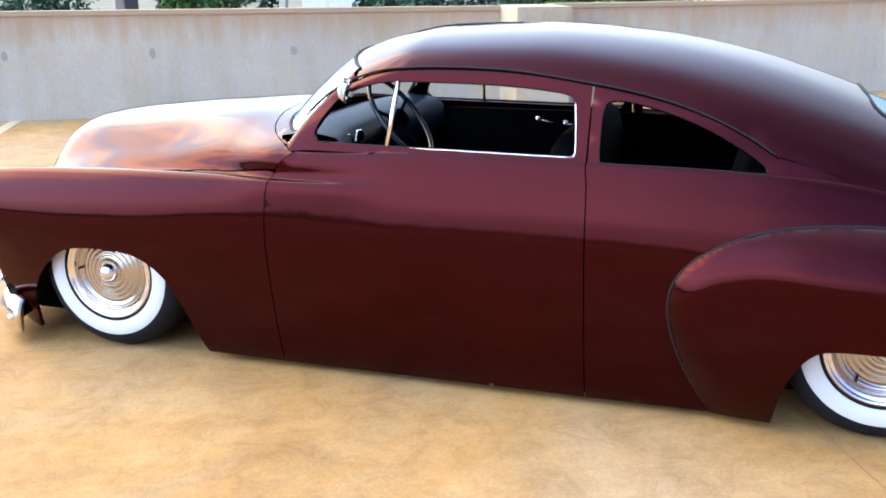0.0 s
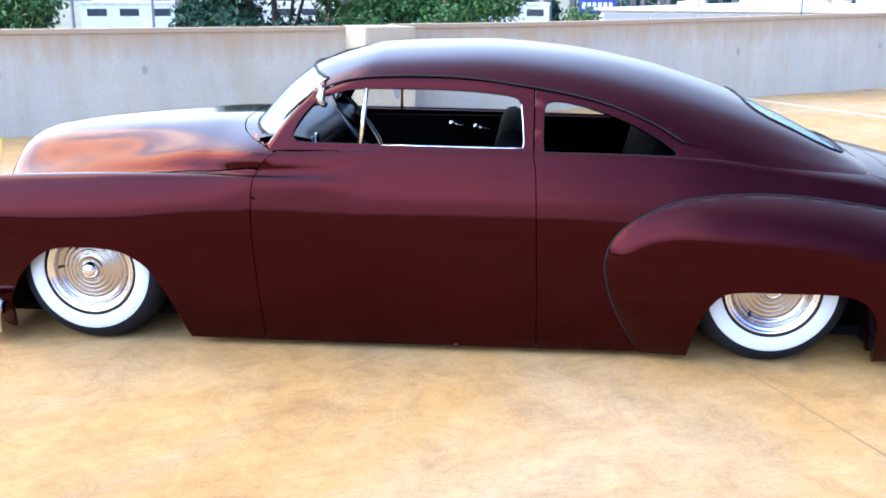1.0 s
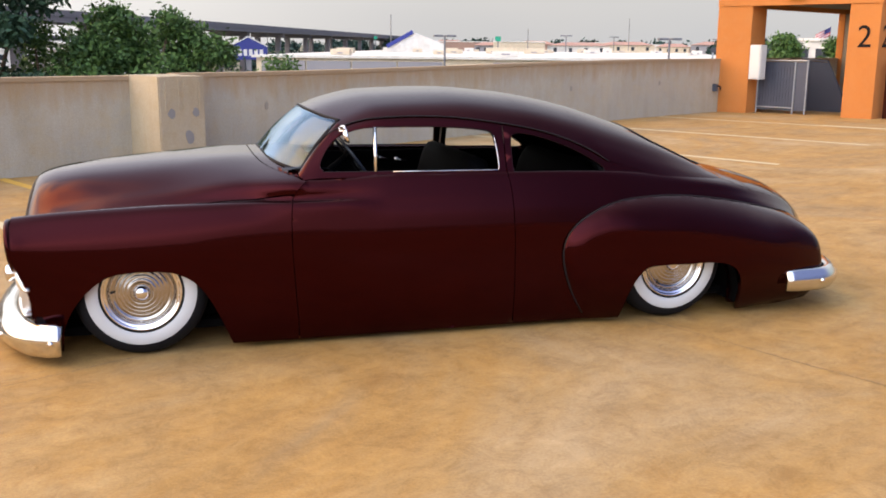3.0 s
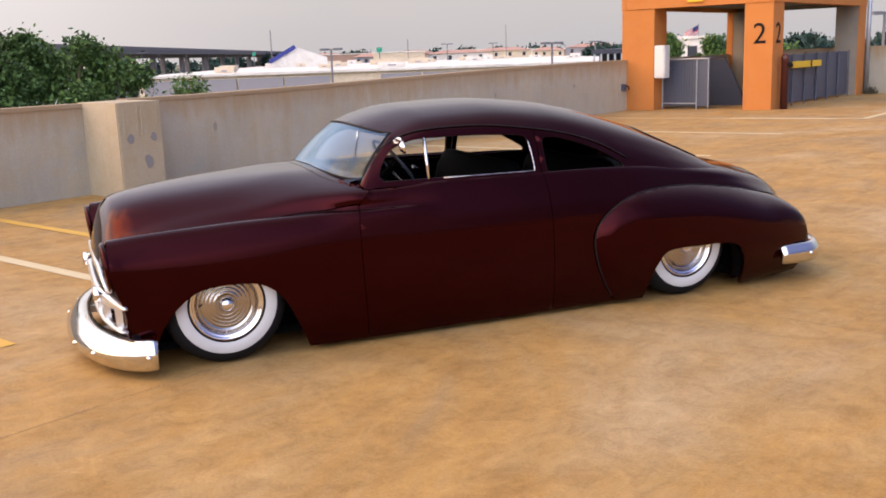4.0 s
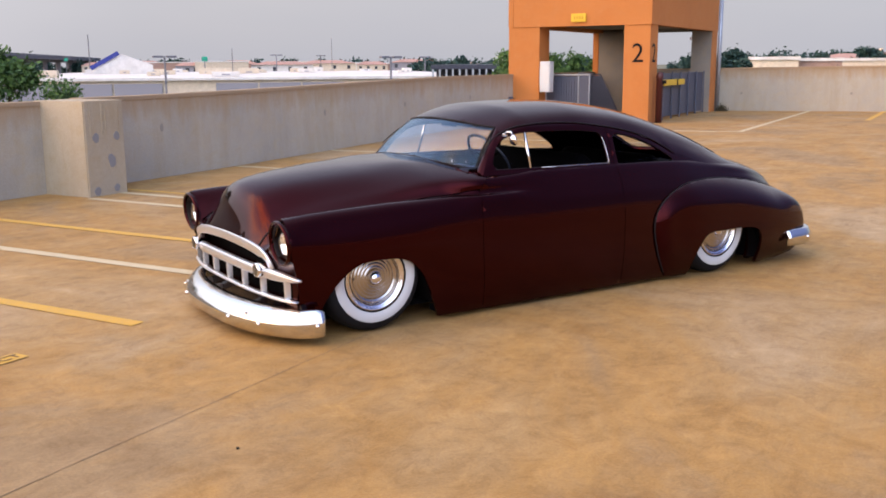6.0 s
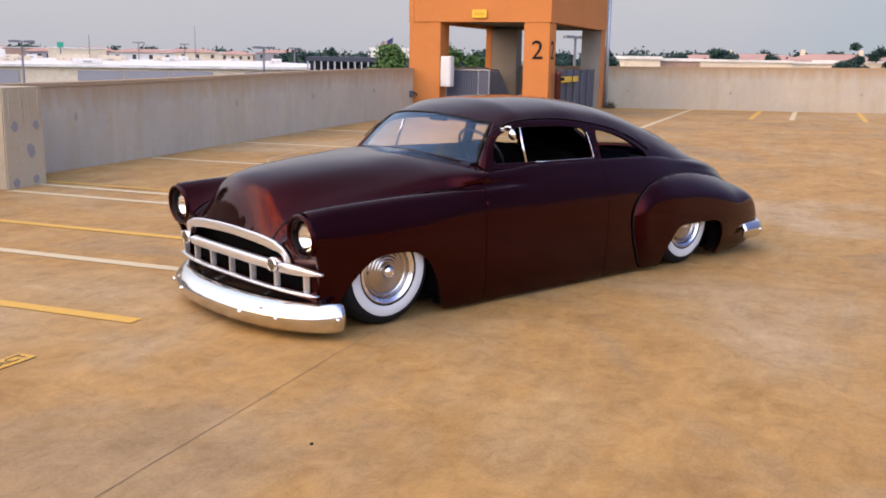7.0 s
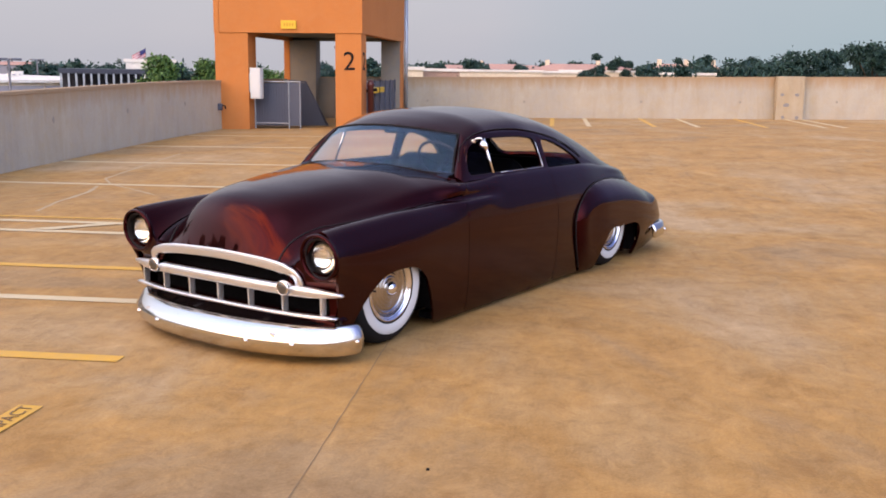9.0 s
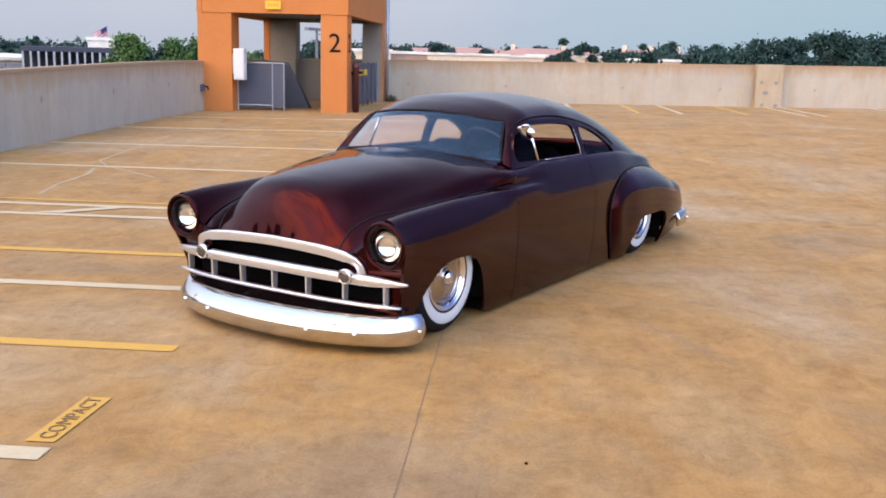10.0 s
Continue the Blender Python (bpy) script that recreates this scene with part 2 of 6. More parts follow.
run_off(M_wall)
M_pil = concrete("pilaster_concrete", (0.403, 0.342, 0.248), (0.346, 0.295, 0.223), (0.360, 0.288, 0.187), grain=70, big=0.9, streak=(0.85, 0.76, 0.6))
M_orange = concrete("orange_stucco", (0.475, 0.176, 0.047), (0.432, 0.155, 0.040), (0.454, 0.180, 0.058), grain=90, big=0.8, bumpd=0.003)
M_greyconc = concrete("grey_concrete", (0.245, 0.223, 0.194), (0.202, 0.187, 0.173), (0.259, 0.216, 0.158), grain=70, big=0.9)
M_patch = mat("patch_mortar", (0.209, 0.202, 0.205), 0.9)
M_tie = mat("tie_hole_mortar", (0.259, 0.234, 0.202), 0.9)
M_gate = mat("gate_metal", (0.075, 0.085, 0.12), 0.5, 0.3)
M_steel = mat("galvanised", (0.35, 0.38, 0.42), 0.45, 0.7)
M_white = mat("white_paint", (0.562, 0.570, 0.562), 0.5)
M_black = mat("black_paint", (0.007, 0.006, 0.007), 0.7, spec=0.15)
M_darkred = mat("dark_red_paint", (0.06, 0.012, 0.012), 0.5)
M_yellow = mat("sign_yellow", (0.640, 0.400, 0.024), 0.55)


def painted(name, col):
    m = mat(name, col, 0.75)
    mp = coords(m)
    n = noisy(m, mp, 14, 8, 0.75)
    c = ramp(m, n, "Fac", [(0.40, col), (0.62, tuple(0.75 * a + 0.25 * b for a, b in zip(col, (0.315, 0.217, 0.119)))), (0.8, (0.294, 0.210, 0.119))])
    setcol(m, c)
    return m


M_lineW = painted("worn_white_paint", (0.517, 0.426, 0.258))
M_lineY = painted("worn_yellow_paint", (0.547, 0.304, 0.034))


# ---- mesh helpers ----
def obj(name, bm, material=None, parent=None, label="", smooth=False):
    me = bpy.data.meshes.new(name)
    bm.normal_update()
    bm.to_mesh(me)
    bm.free()
    ob = new(name, me)
    mats = material if isinstance(material, (list, tuple)) else [material]
    for mm in mats:
        if mm:
            me.materials.append(mm)
    if smooth:
        me.polygons.foreach_set("use_smooth", [True] * len(me.polygons))
    if parent:
        ob.parent = parent
    if label:
        ob["label"] = label
    return ob


def part(name, bm, material, parent, label="", smooth=False):
    return obj(name, bm, material, parent, label, smooth)


def add_box(bm, lo, hi, m=Matrix(), bevel=0.0):
    r = bmesh.ops.create_cube(bm, size=1)
    c = [(a + b) / 2 for a, b in zip(lo, hi)]
    s = [abs(b - a) for a, b in zip(lo, hi)]
    bmesh.ops.transform(bm, matrix=m @ Matrix.Translation(c) @ Matrix.Diagonal((*s, 1)), verts=r["verts"])
    if bevel:
        es = list({e for v in r["verts"] for e in v.link_edges})
        bmesh.ops.bevel(bm, geom=es, offset=bevel, segments=2, affect="EDGES", profile=0.6)
    return bm


def box(lo, hi, m=Matrix(), bevel=0.0):
    return add_box(bmesh.new(), lo, hi, m, bevel)


def add_tube(bm, pts, r, seg=8, cap=True):
    """A round bar along a line of points; r is one radius or one for each point."""
    pts = [Vector(p) for p in pts]
    rs = r if isinstance(r, (list, tuple)) else [r] * len(pts)
    rings, side = [], None
    for i, p in enumerate(pts):
        d = (pts[min(i + 1, len(pts) - 1)] - pts[max(i - 1, 0)]).normalized()
        if side is None:
            side = d.cross(Vector((0, 0, 1)) if abs(d.z) < 0.9 else Vector((1, 0, 0))).normalized()
        side = (side - d * side.dot(d)).normalized()
        up = d.cross(side)
        rings.append([bm.verts.new(p + rs[i] * (math.cos(2 * math.pi * k / seg) * side + math.sin(2 * math.pi * k / seg) * up)) for k in range(seg)])
    for a, b in zip(rings, rings[1:]):
        for k in range(seg):
            bm.faces.new((a[k], a[(k + 1) % seg], b[(k + 1) % seg], b[k]))
    if cap:
        bm.faces.new(rings[0][::-1])
        bm.faces.new(rings[-1])
    return bm


def tube(pts, r, seg=8, cap=True):
    return add_tube(bmesh.new(), pts, r, seg, cap)


def add_lathe(bm, prof, m=Matrix(), seg=32):
    """A turned shape round the local z axis from (radius, height) pairs."""
    rings = []
    for r, z in prof:
        if r < 1e-6:
            rings.append([bm.verts.new(m @ Vector((0, 0, z)))])
        else:
            rings.append([bm.verts.new(m @ Vector((r * math.cos(2 * math.pi * k / seg), r * math.sin(2 * math.pi * k / seg), z))) for k in range(seg)])
    for a, b in zip(rings, rings[1:]):
        for k in range(seg):
            q = []
            for v in (a[k % len(a)], a[(k + 1) % seg % len(a)], b[(k + 1) % seg % len(b)], b[k % len(b)]):
                if v not in q:
                    q.append(v)
            if len(q) > 2:
                bm.faces.new(q)
    return bm


def lathe(prof, m=Matrix(), seg=32):
    return add_lathe(bmesh.new(), prof, m, seg)


def thing(name, label, category, group="", kind="", m=Matrix()):
    e = new(name)
    e.matrix_basis = m
    return tagged(e, label, category, group, kind)


# ---- the deck: u runs along the parapet, v towards it ----
ANG = radians(28.0)
DECK = Matrix.Rotation(ANG, 4, "Z")


def smooth01(a, b, x):
    t = min(1.0, max(0.0, (x - a) / (b - a)))
    return t * t * (3 - 2 * t)


def zf(u, v):
    """Height of the deck, which rises gently towards the stair tower."""
    return smooth01(2.5, 14.0, u) * (0.225 - 0.012 * max(-14.0, min(8.0, v)))


def on_deck(u, v, z=0.0):
    return DECK @ Vector((u, v, zf(u, v) + z))


def strip(us, vs, z0, bm=None):
    """A sheet over the deck on the given lines of u and v."""
    bm = bm or bmesh.new()
    g = [[bm.verts.new(on_deck(u, v, z0)) for v in vs] for u in us]
    for i in range(len(us) - 1):
        for j in range(len(vs) - 1):
            bm.faces.new((g[i][j], g[i + 1][j], g[i + 1][j + 1], g[i][j + 1]))
    return bm


def span(a, b, step):
    n = max(1, round(abs(b - a) / step))
    return [a + (b - a) * i / n for i in range(n + 1)]


def run_wall(u0, u1, v0, v1, z0, z1, bm=None, step=1.0):
    """A block that stands on the deck and follows its slope; z0 and z1 count from the deck."""
    bm = bm or bmesh.new()
    along_u = abs(u1 - u0) >= abs(v1 - v0)
    st = span(u0, u1, step) if along_u else span(v0, v1, step)
    rings = []
    for s in st:
        c = [(s, v0), (s, v1)] if along_u else [(u0, s), (u1, s)]
        rings.append([bm.verts.new(on_deck(*c[k], z)) for k, z in ((0, z0), (1, z0), (1, z1), (0, z1))])
    for a, b in zip(rings, rings[1:]):
        for k in range(4):
            bm.faces.new((a[k], a[(k + 1) % 4], b[(k + 1) % 4], b[k]))
    bm.faces.new(rings[0][::-1])
    bm.faces.new(rings[-1])
    bmesh.ops.recalc_face_normals(bm, faces=bm.faces)
    return bm


WALL_V, TOWER_U, EAST_U = 7.0, 15.5, 22.1
FAR_U, FAR_V = -26.0, -24.0

deck_bm = bmesh.new()
strip(span(FAR_U, -8, 3) + span(-7, EAST_U + 0.2, 0.6), span(FAR_V, WALL_V + 0.4, 0.8), 0.0, deck_bm)
r = bmesh.ops.extrude_face_region(deck_bm, geom=deck_bm.faces[:])
bmesh.ops.translate(deck_bm, vec=(0, 0, -0.35), verts=[g for g in r["geom"] if isinstance(g, bmesh.types.BMVert)])
bmesh.ops.recalc_face_normals(deck_bm, faces=deck_bm.faces)
deck = tagged(obj("floor", deck_bm, M_floor), "tan stained concrete deck of a rooftop car park", "floor", kind="structure")


def inside(poly, x, y):
    c, n = False, len(poly)
    for i in range(n):
        (x1, y1), (x2, y2) = poly[i], poly[(i + 1) % n]
        if (y1 > y) != (y2 > y) and x < (x2 - x1) * (y - y1) / (y2 - y1) + x1:
            c = not c
    return c


def refine(poly, step, closed=True):
    out, n = [], len(poly)
    for i in range(n if closed else n - 1):
        a, b = Vector(poly[i]), Vector(poly[(i + 1) % n])
        k = max(1, math.ceil((b - a).length / step))
        out += [tuple(a.lerp(b, j / k)) for j in range(k)]
    return out if closed else out + [tuple(poly[-1])]


def rounded(poly, r, seg=4):
    """The polygon with its corners cut round."""
    out, n = [], len(poly)
    for i in range(n):
        a, p, b = Vector(poly[i - 1]), Vector(poly[i]), Vector(poly[(i + 1) % n])
        u, v = (a - p), (b - p)
        q = min(r, u.length * 0.45, v.length * 0.45)
        s, e = p + u.normalized() * q, p + v.normalized() * q
        for k in range(seg + 1):
            f = k / seg
            out.append(tuple((1 - f) ** 2 * s + 2 * f * (1 - f) * p + f * f * e))
    return out


def spline(pts, per=6, closed=False):
    """A smooth line through the points."""
    P = [Vector(p) for p in pts]
    n, out = len(P), []
    for i in range(n if closed else n - 1):
        if closed:
            p0, p1, p2, p3 = P[i - 1], P[i], P[(i + 1) % n], P[(i + 2) % n]
        else:
            p1, p2 = P[i], P[i + 1]
            p0 = P[i - 1] if i else p1 * 2 - p2
            p3 = P[i + 2] if i + 2 < n else p2 * 2 - p1
        for k in range(per):
            f = k / per
            out.append(tuple(0.5 * (2 * p1 + (p2 - p0) * f + (2 * p0 - 5 * p1 + 4 * p2 - p3) * f * f + (3 * p1 - p0 - 3 * p2 + p3) * f ** 3)))
    return out if closed else out + [tuple(P[-1])]

# ---- parapets ----
H = 1.17


def patch_disc(u, v, z, r, along="u", parent=None, name="tie_patch", squash=1.0, axis=0.0):
    """A round mortar patch that stands 4 mm off a wall face."""
    c = on_deck(u, v, z)
    rot = DECK @ (Matrix.Rotation(radians(90), 4, "X") if along == "u" else Matrix.Rotation(radians(-90), 4, "Y"))
    bm = bmesh.new()
    k = random.random() * 6
    rim = [(r * (1 + .10 * math.sin(3 * a + k) + .05 * math.sin(7 * a)) * math.cos(a), r * squash * (1 + .10 * math.sin(2 * a + k)) * math.sin(a)) for a in [2 * math.pi * i / 20 for i in range(20)]]
    base = Matrix.Translation(c) @ rot.to_3x3().to_4x4() @ Matrix.Rotation(axis, 4, "Z")
    top = [bm.verts.new(base @ Vector((x, y, .005))) for x, y in rim]
    bot = [bm.verts.new(base @ Vector((x * 1.05, y * 1.05, -.004))) for x, y in rim]
    bm.faces.new(top)
    for i in range(20):
        bm.faces.new((bot[i], bot[(i + 1) % 20], top[(i + 1) % 20], top[i]))
    bmesh.ops.recalc_face_normals(bm, faces=bm.faces)
    return part(name, bm, M_tie if name == "tie_patch" else M_patch, parent)


def parapet(name, u0, u1, v0, v1, label, h=H, lip=0.0):
    e = thing(name, label, "wall", kind="structure")
    bm = run_wall(u0, u1, v0, v1, -0.3, h - .05)
    layer, back = bm.loops.layers.uv.new("below_top"), DECK.inverted()
    for f in bm.faces:
        for lp in f.loops:
            p = back @ lp.vert.co
            lp[layer].uv = (p.x + p.y, h - .05 - (p.z - zf(p.x, p.y)))
    part("wall_panel", bm, M_wall, e)
    du, dv = (0, .012) if abs(u1 - u0) > abs(v1 - v0) else (.012, 0)
    part("coping", run_wall(u0, u1, v0 - dv, v1 + dv, h - .05, h) if du == 0 else run_wall(u0 - du, u1 + du, v0, v1, h - .05, h), M_wall, e)
    return e


wall_n = parapet("wall_north", 2.361, EAST_U - .02, WALL_V, WALL_V + 0.2, "long weathered grey concrete parapet with rusty stains", 1.155)
wall_nw = parapet("wall_northwest", FAR_U, 1.749, WALL_V + .02, WALL_V + 0.22, "weathered concrete parapet with brown run-off stains under its edge", 1.135)
wall_e = parapet("wall_east", EAST_U, EAST_U + 0.2, FAR_V, WALL_V, "sunlit beige concrete parapet across the end of the deck", 1.21)
wall_s = parapet("wall_south", FAR_U, EAST_U, FAR_V - 0.2, FAR_V, "plain concrete parapet closing the deck")
wall_w = parapet("wall_west", FAR_U - 0.2, FAR_U, FAR_V, WALL_V, "plain concrete parapet closing the deck")
for u in (3.73, 7.63, 10.35, 13.2):
    patch_disc(u, WALL_V - .001, .68 + .02 * math.sin(u * 9), .030, "u", wall_n, squash=1.7)
for u in (-5.2, -3.6, -2.1, -.6):
    patch_disc(u, WALL_V + .019, .68, .030, "u", wall_nw, squash=1.7)
for v in (2.9, .0, -3.43, -6.25, -8.95):
    patch_disc(EAST_U - .001, v, .48 + .02 * math.sin(v * 9), .035, "v", wall_e)


def pilaster(name, u0, u1, v0, v1, facing, label, h=H):
    p = thing(name, label, "pilaster", kind="structure")
    bm = run_wall(u0, u1, v0, v1, -.2, h)
    bmesh.ops.bevel(bm, geom=[e for e in bm.edges if e.calc_length() > .9], offset=.014, segments=2, affect="EDGES")
    part("block", bm, M_pil, p)
    w = (u1 - u0) if facing == "u" else abs(v1 - v0)
    # two shallow upright ribs down to the patches
    for f in (.13, .42, .52, .86):
        if facing == "u":
            u = u0 + f * w
            part("rib", run_wall(u, u + .022, v0 - .010, v0 + .02, .74, h - .04), M_pil, p)
        else:
            v = v0 + f * w
            part("rib", run_wall(u0 - .010, u0 + .02, v, v + .022, .74, h - .04), M_pil, p)
    for f, z, r, sq in ((.26, .705, .048, 1.15), (.79, .712, .044, 1.15), (.63, .415, .052, 1.75), (.22, .06, .05, 1.0), (.72, .075, .045, 1.0)):
        if facing == "u":
            patch_disc(u0 + f * w, v0 - .001, z, r, "u", p, "bolt_patch", sq, .25 if sq > 1.5 else 0)
        else:
            patch_disc(u0 - .001, v0 + f * w, z, r, "v", p, "bolt_patch", sq)
    return p


pilaster("pilaster_north", 1.75, 2.36, 6.27, WALL_V + .14, "u", "pale concrete pilaster with round mortar patches on its face", 1.145)
pilaster("pilaster_east", EAST_U - .28, EAST_U - .001, -7.97, -7.20, "v", "pale concrete pilaster on the sunlit parapet", 1.225)

# ---- stair tower ----
TZ = zf(TOWER_U, 5.0)
tower = thing("stair_tower", "orange stucco stair tower with open sides and black numerals", "tower", m=DECK @ Matrix.Translation((TOWER_U, 0, TZ)))
BEAM, TOP, DEEP = 2.24, 4.15, 6.35


def tpart(name, lo, hi, m, label="", bevel=0.0, parent=None):
    return part(name, box(lo, hi, bevel=bevel), m, parent or tower, label)


tpart("pillar", (0, 6.31, -.3), (.62, 7.12, BEAM), M_orange, "orange stucco pillar", .012)
tpart("pillar", (0, 3.60, -.3), (.60, 4.22, BEAM), M_orange, "orange stucco pillar", .012)
tpart("pillar", (5.80, 3.615, -.3), (DEEP, 4.17, BEAM), M_greyconc, "grey concrete pillar")
tpart("pillar_edge", (5.80, 3.59, -.3), (DEEP, 3.615, BEAM), M_orange)
tpart("pillar", (5.80, 6.12, -.3), (DEEP, 7.07, BEAM), M_greyconc, "grey concrete pillar")
tpart("pillar_edge", (5.785, 6.90, -.3), (5.80, 7.07, BEAM), M_orange)
# walls above the openings, with a slot joint near the corner
tpart("front_wall", (-.02, 3.575, BEAM), (.25, 6.99, TOP), M_orange, "orange stucco wall above the openings")
tpart("front_wall_return", (.0, 7.005, BEAM - .005), (.27, 7.13, TOP), M_orange)
tpart("side_wall", (.25, 3.575, BEAM), (DEEP, 3.80, 3.60), M_orange)
tpart("back_wall", (DEEP - .23, 3.80, BEAM), (DEEP, 7.12, 3.60), M_greyconc)
tpart("north_wall", (.27, 6.88, BEAM), (DEEP - .23, 7.12, 3.60), M_orange)
tpart("soffit", (.25, 3.80, BEAM + .10), (DEEP - .23, 6.88, BEAM + .22), M_greyconc)
tpart("roof_coping", (.25, 3.51, 3.60), (DEEP + .06, 3.82, 3.68), M_steel, "grey metal coping")
part("downspout", tube([(DEEP + .07, 3.535, -.25), (DEEP + .07, 3.535, 3.60)], .06, 10), M_steel, tower, "grey metal downspout", True)
part("roof_post", tube([(DEEP - .12, 3.60, 3.66), (DEEP - .12, 3.60, 4.0)], .02, 8), M_steel, tower)
sign = tpart("exit_sign", (-.075, 5.13, 2.33), (-.022, 5.49, 2.52), M_yellow, "small yellow sign plate over the opening", .006)
for k in range(4):
    part("sign_bar", box((-.080, 5.19 + k * .065, 2.39), (-.076, 5.225 + k * .065, 2.46)), mat("sign_ochre", (0.45, 0.24, 0.01), .6), sign)
cab = tpart("hose_cabinet", (-.10, 6.00, .71), (.16, 6.25, 1.43), M_white, "white metal hose cabinet", .012)
tpart("cabinet_door", (-.112, 6.025, .74), (-.10, 6.225, 1.40), M_white, "", .004, cab)
part("bracket", box((.02, 6.25, .85), (.10, 6.312, 1.30)), M_steel, cab)
part("cabinet_door_side", box((-.06, 5.992, .79), (.12, 6.00, 1.35)), M_white, cab)


def numeral(size, place_m, parent):
    cu = bpy.data.curves.new("numeral", "FONT")
    cu.body, cu.size, cu.extrude, cu.align_x = "2", size, .004, "CENTER"
    o = bpy.data.objects.new("tmp_text", cu)
    scene.collection.objects.link(o)
    bpy.context.view_layer.update()
    me = bpy.data.meshes.new_from_object(o.evaluated_get(bpy.context.evaluated_depsgraph_get()))
    bpy.data.objects.remove(o)
    me.materials.append(M_black)
    n = new("numeral", me)
    n.parent = parent
    n["label"] = "black painted numeral 2"
    n.matrix_basis = place_m
    return n


# local axes of the text: x to the reader's right, y up, z towards the reader
face_front = Matrix(((0, 0, -1, -.006), (-1, 0, 0, 3.885), (0, 1, 0, 1.40), (0, 0, 0, 1)))
numeral(.61, face_front, tower)
face_side = Matrix(((1, 0, 0, .28), (0, 0, -1, 3.594), (0, 1, 0, 1.40), (0, 0, 0, 1)))
numeral(.61, face_side, tower)

gate = thing("metal_gate", "dark blue-grey metal gate panel in the tower opening", "gate", m=DECK @ Matrix.Translation((TOWER_U, 0, TZ)))
for y0, y1 in ((5.47, 6.30), (5.16, 5.44)):
    part("panel", box((.42, y0, .06), (.45, y1, 1.08)), M_gate, gate)
for y in (5.18, 5.455, 6.29):
    part("post", tube([(.40, y, -.02), (.40, y, 1.13)], .018, 8), M_steel, gate)
part("rail", tube([(.40, 5.18, 1.11), (.40, 6.29, 1.11)], .018, 8), M_steel, gate)
part("rail", tube([(.40, 5.455, .12), (.40, 6.29, .12)], .014, 8), M_steel, gate)
for k in range(12):
    part("slat", box((.405, 5.50 + k * .066, .14), (.42, 5.514 + k * .066, 1.08)), M_gate, gate)
guard = thing("stair_guard", "sloping dark metal stair guard inside the tower", "stair guard", m=DECK @ Matrix.Translation((TOWER_U, 0, TZ)))
gb = bmesh.new()
q = [(1.80, 5.95, -.02), (1.80, 4.86, -.02), (1.80, 5.41, 1.06), (1.80, 5.95, 1.10)]
a = [gb.verts.new(p) for p in q]
b = [gb.verts.new((p[0] + .04, p[1], p[2])) for p in q]
gb.faces.new(a)
gb.faces.new(b[::-1])
for k in range(4):
    gb.faces.new((a[k], b[k], b[(k + 1) % 4], a[(k + 1) % 4]))
bmesh.ops.recalc_face_normals(gb, faces=gb.faces)
part("panel", gb, M_gate, guard)
part("handrail", tube([(1.78, 4.83, .0), (1.78, 5.40, 1.10), (1.78, 5.98, 1.13)], .022, 8), M_gate, guard, smooth=True)
side_panel = thing("side_barrier", "dark grey metal barrier panel between the tower pillars", "barrier", m=DECK @ Matrix.Translation((TOWER_U, 0, TZ)))
for k in range(6):
    part("panel", box((.75 + k * .79, 3.74, .08), (1.52 + k * .79, 3.78, 1.13)), M_gate, side_panel)
for k in range(7):
    part("post", tube([(.735 + k * .79, 3.71, -.02), (.735 + k * .79, 3.71, 1.16)], .02, 8), M_gate, side_panel)
back_panel = thing("back_barrier", "brown-grey concrete guard wall at the back of the tower", "barrier", m=DECK @ Matrix.Translation((TOWER_U, 0, TZ)))
part("panel", box((6.10, 4.18, -.15), (6.25, 6.11, 1.17)), M_greyconc, back_panel)
ybar = thing("barrier_arm", "short yellow barrier arm on the tower railing", "barrier arm", m=DECK @ Matrix.Translation((TOWER_U, 0, TZ)))
part("arm", box((1.30, 3.60, .84), (3.10, 3.68, .98), bevel=.01), M_yellow, ybar)
part("band", box((2.36, 3.592, .838), (2.44, 3.688, .982)), M_black, ybar)
part("bracket", box((1.06, 3.62, .87), (1.30, 3.71, .94)), M_black, ybar)
pipe = thing("standpipe", "dark red fire standpipe beside the tower pillar", "pipe", m=DECK @ Matrix.Translation((TOWER_U + .30, 3.44, TZ)))
part("riser", lathe([(0, -.03), (.075, -.03), (.075, 1.02), (.085, 1.03), (.085, 1.10), (.05, 1.16), (0, 1.18)], seg=16), M_darkred, pipe, smooth=True)
part("valve", tube([(.0, -.06, .95), (.0, -.15, .95)], .04, 10), M_black, pipe)
bib = thing("hose_bib", "small dark hose tap box where the parapet meets the tower", "hose tap", m=DECK @ Matrix.Translation((TOWER_U - .22, 6.94, TZ)))
part("tap_box", box((-.045, -.04, .43), (.045, .058, .59), bevel=.01), M_gate, bib)
part("spout", tube([(0, -.05, .55), (0, -.11, .53), (0, -.12, .46)], .018, 8), M_black, bib, smooth=True)
# weeds in the corner beside the tower
weed = bmesh.new()
for k in range(160):
    a, r = random.uniform(0, 6.3), random.uniform(0, .35)
    p = on_deck(21.75 + .6 * r * math.cos(a), 3.35 + .5 * r * math.sin(a), 0)
    h = random.uniform(.05, .28) * (1 - r)
    t = Vector((random.uniform(-.1, .1), random.uniform(-.1, .1), h))
    v = [weed.verts.new(p + o) for o in (Vector((-.012, 0, 0)), Vector((.012, 0, 0)), t)]
    weed.faces.new(v)
tagged(obj("weeds", weed, mat("dry_weed", (0.06, 0.05, 0.025), .9)), "dry dark weeds in the corner of the deck", "weeds", kind="stuff")

# ---- painted lines, joints and cracks ----
LINE_Z = 0.0045


def line_u(u, v0, v1, m, label, w=.105):
    return tagged(obj("parking_line", strip([u - w / 2, u + w / 2], span(v0, v1, .4), LINE_Z), m), label, "parking line", "parking lines", kind="structure")


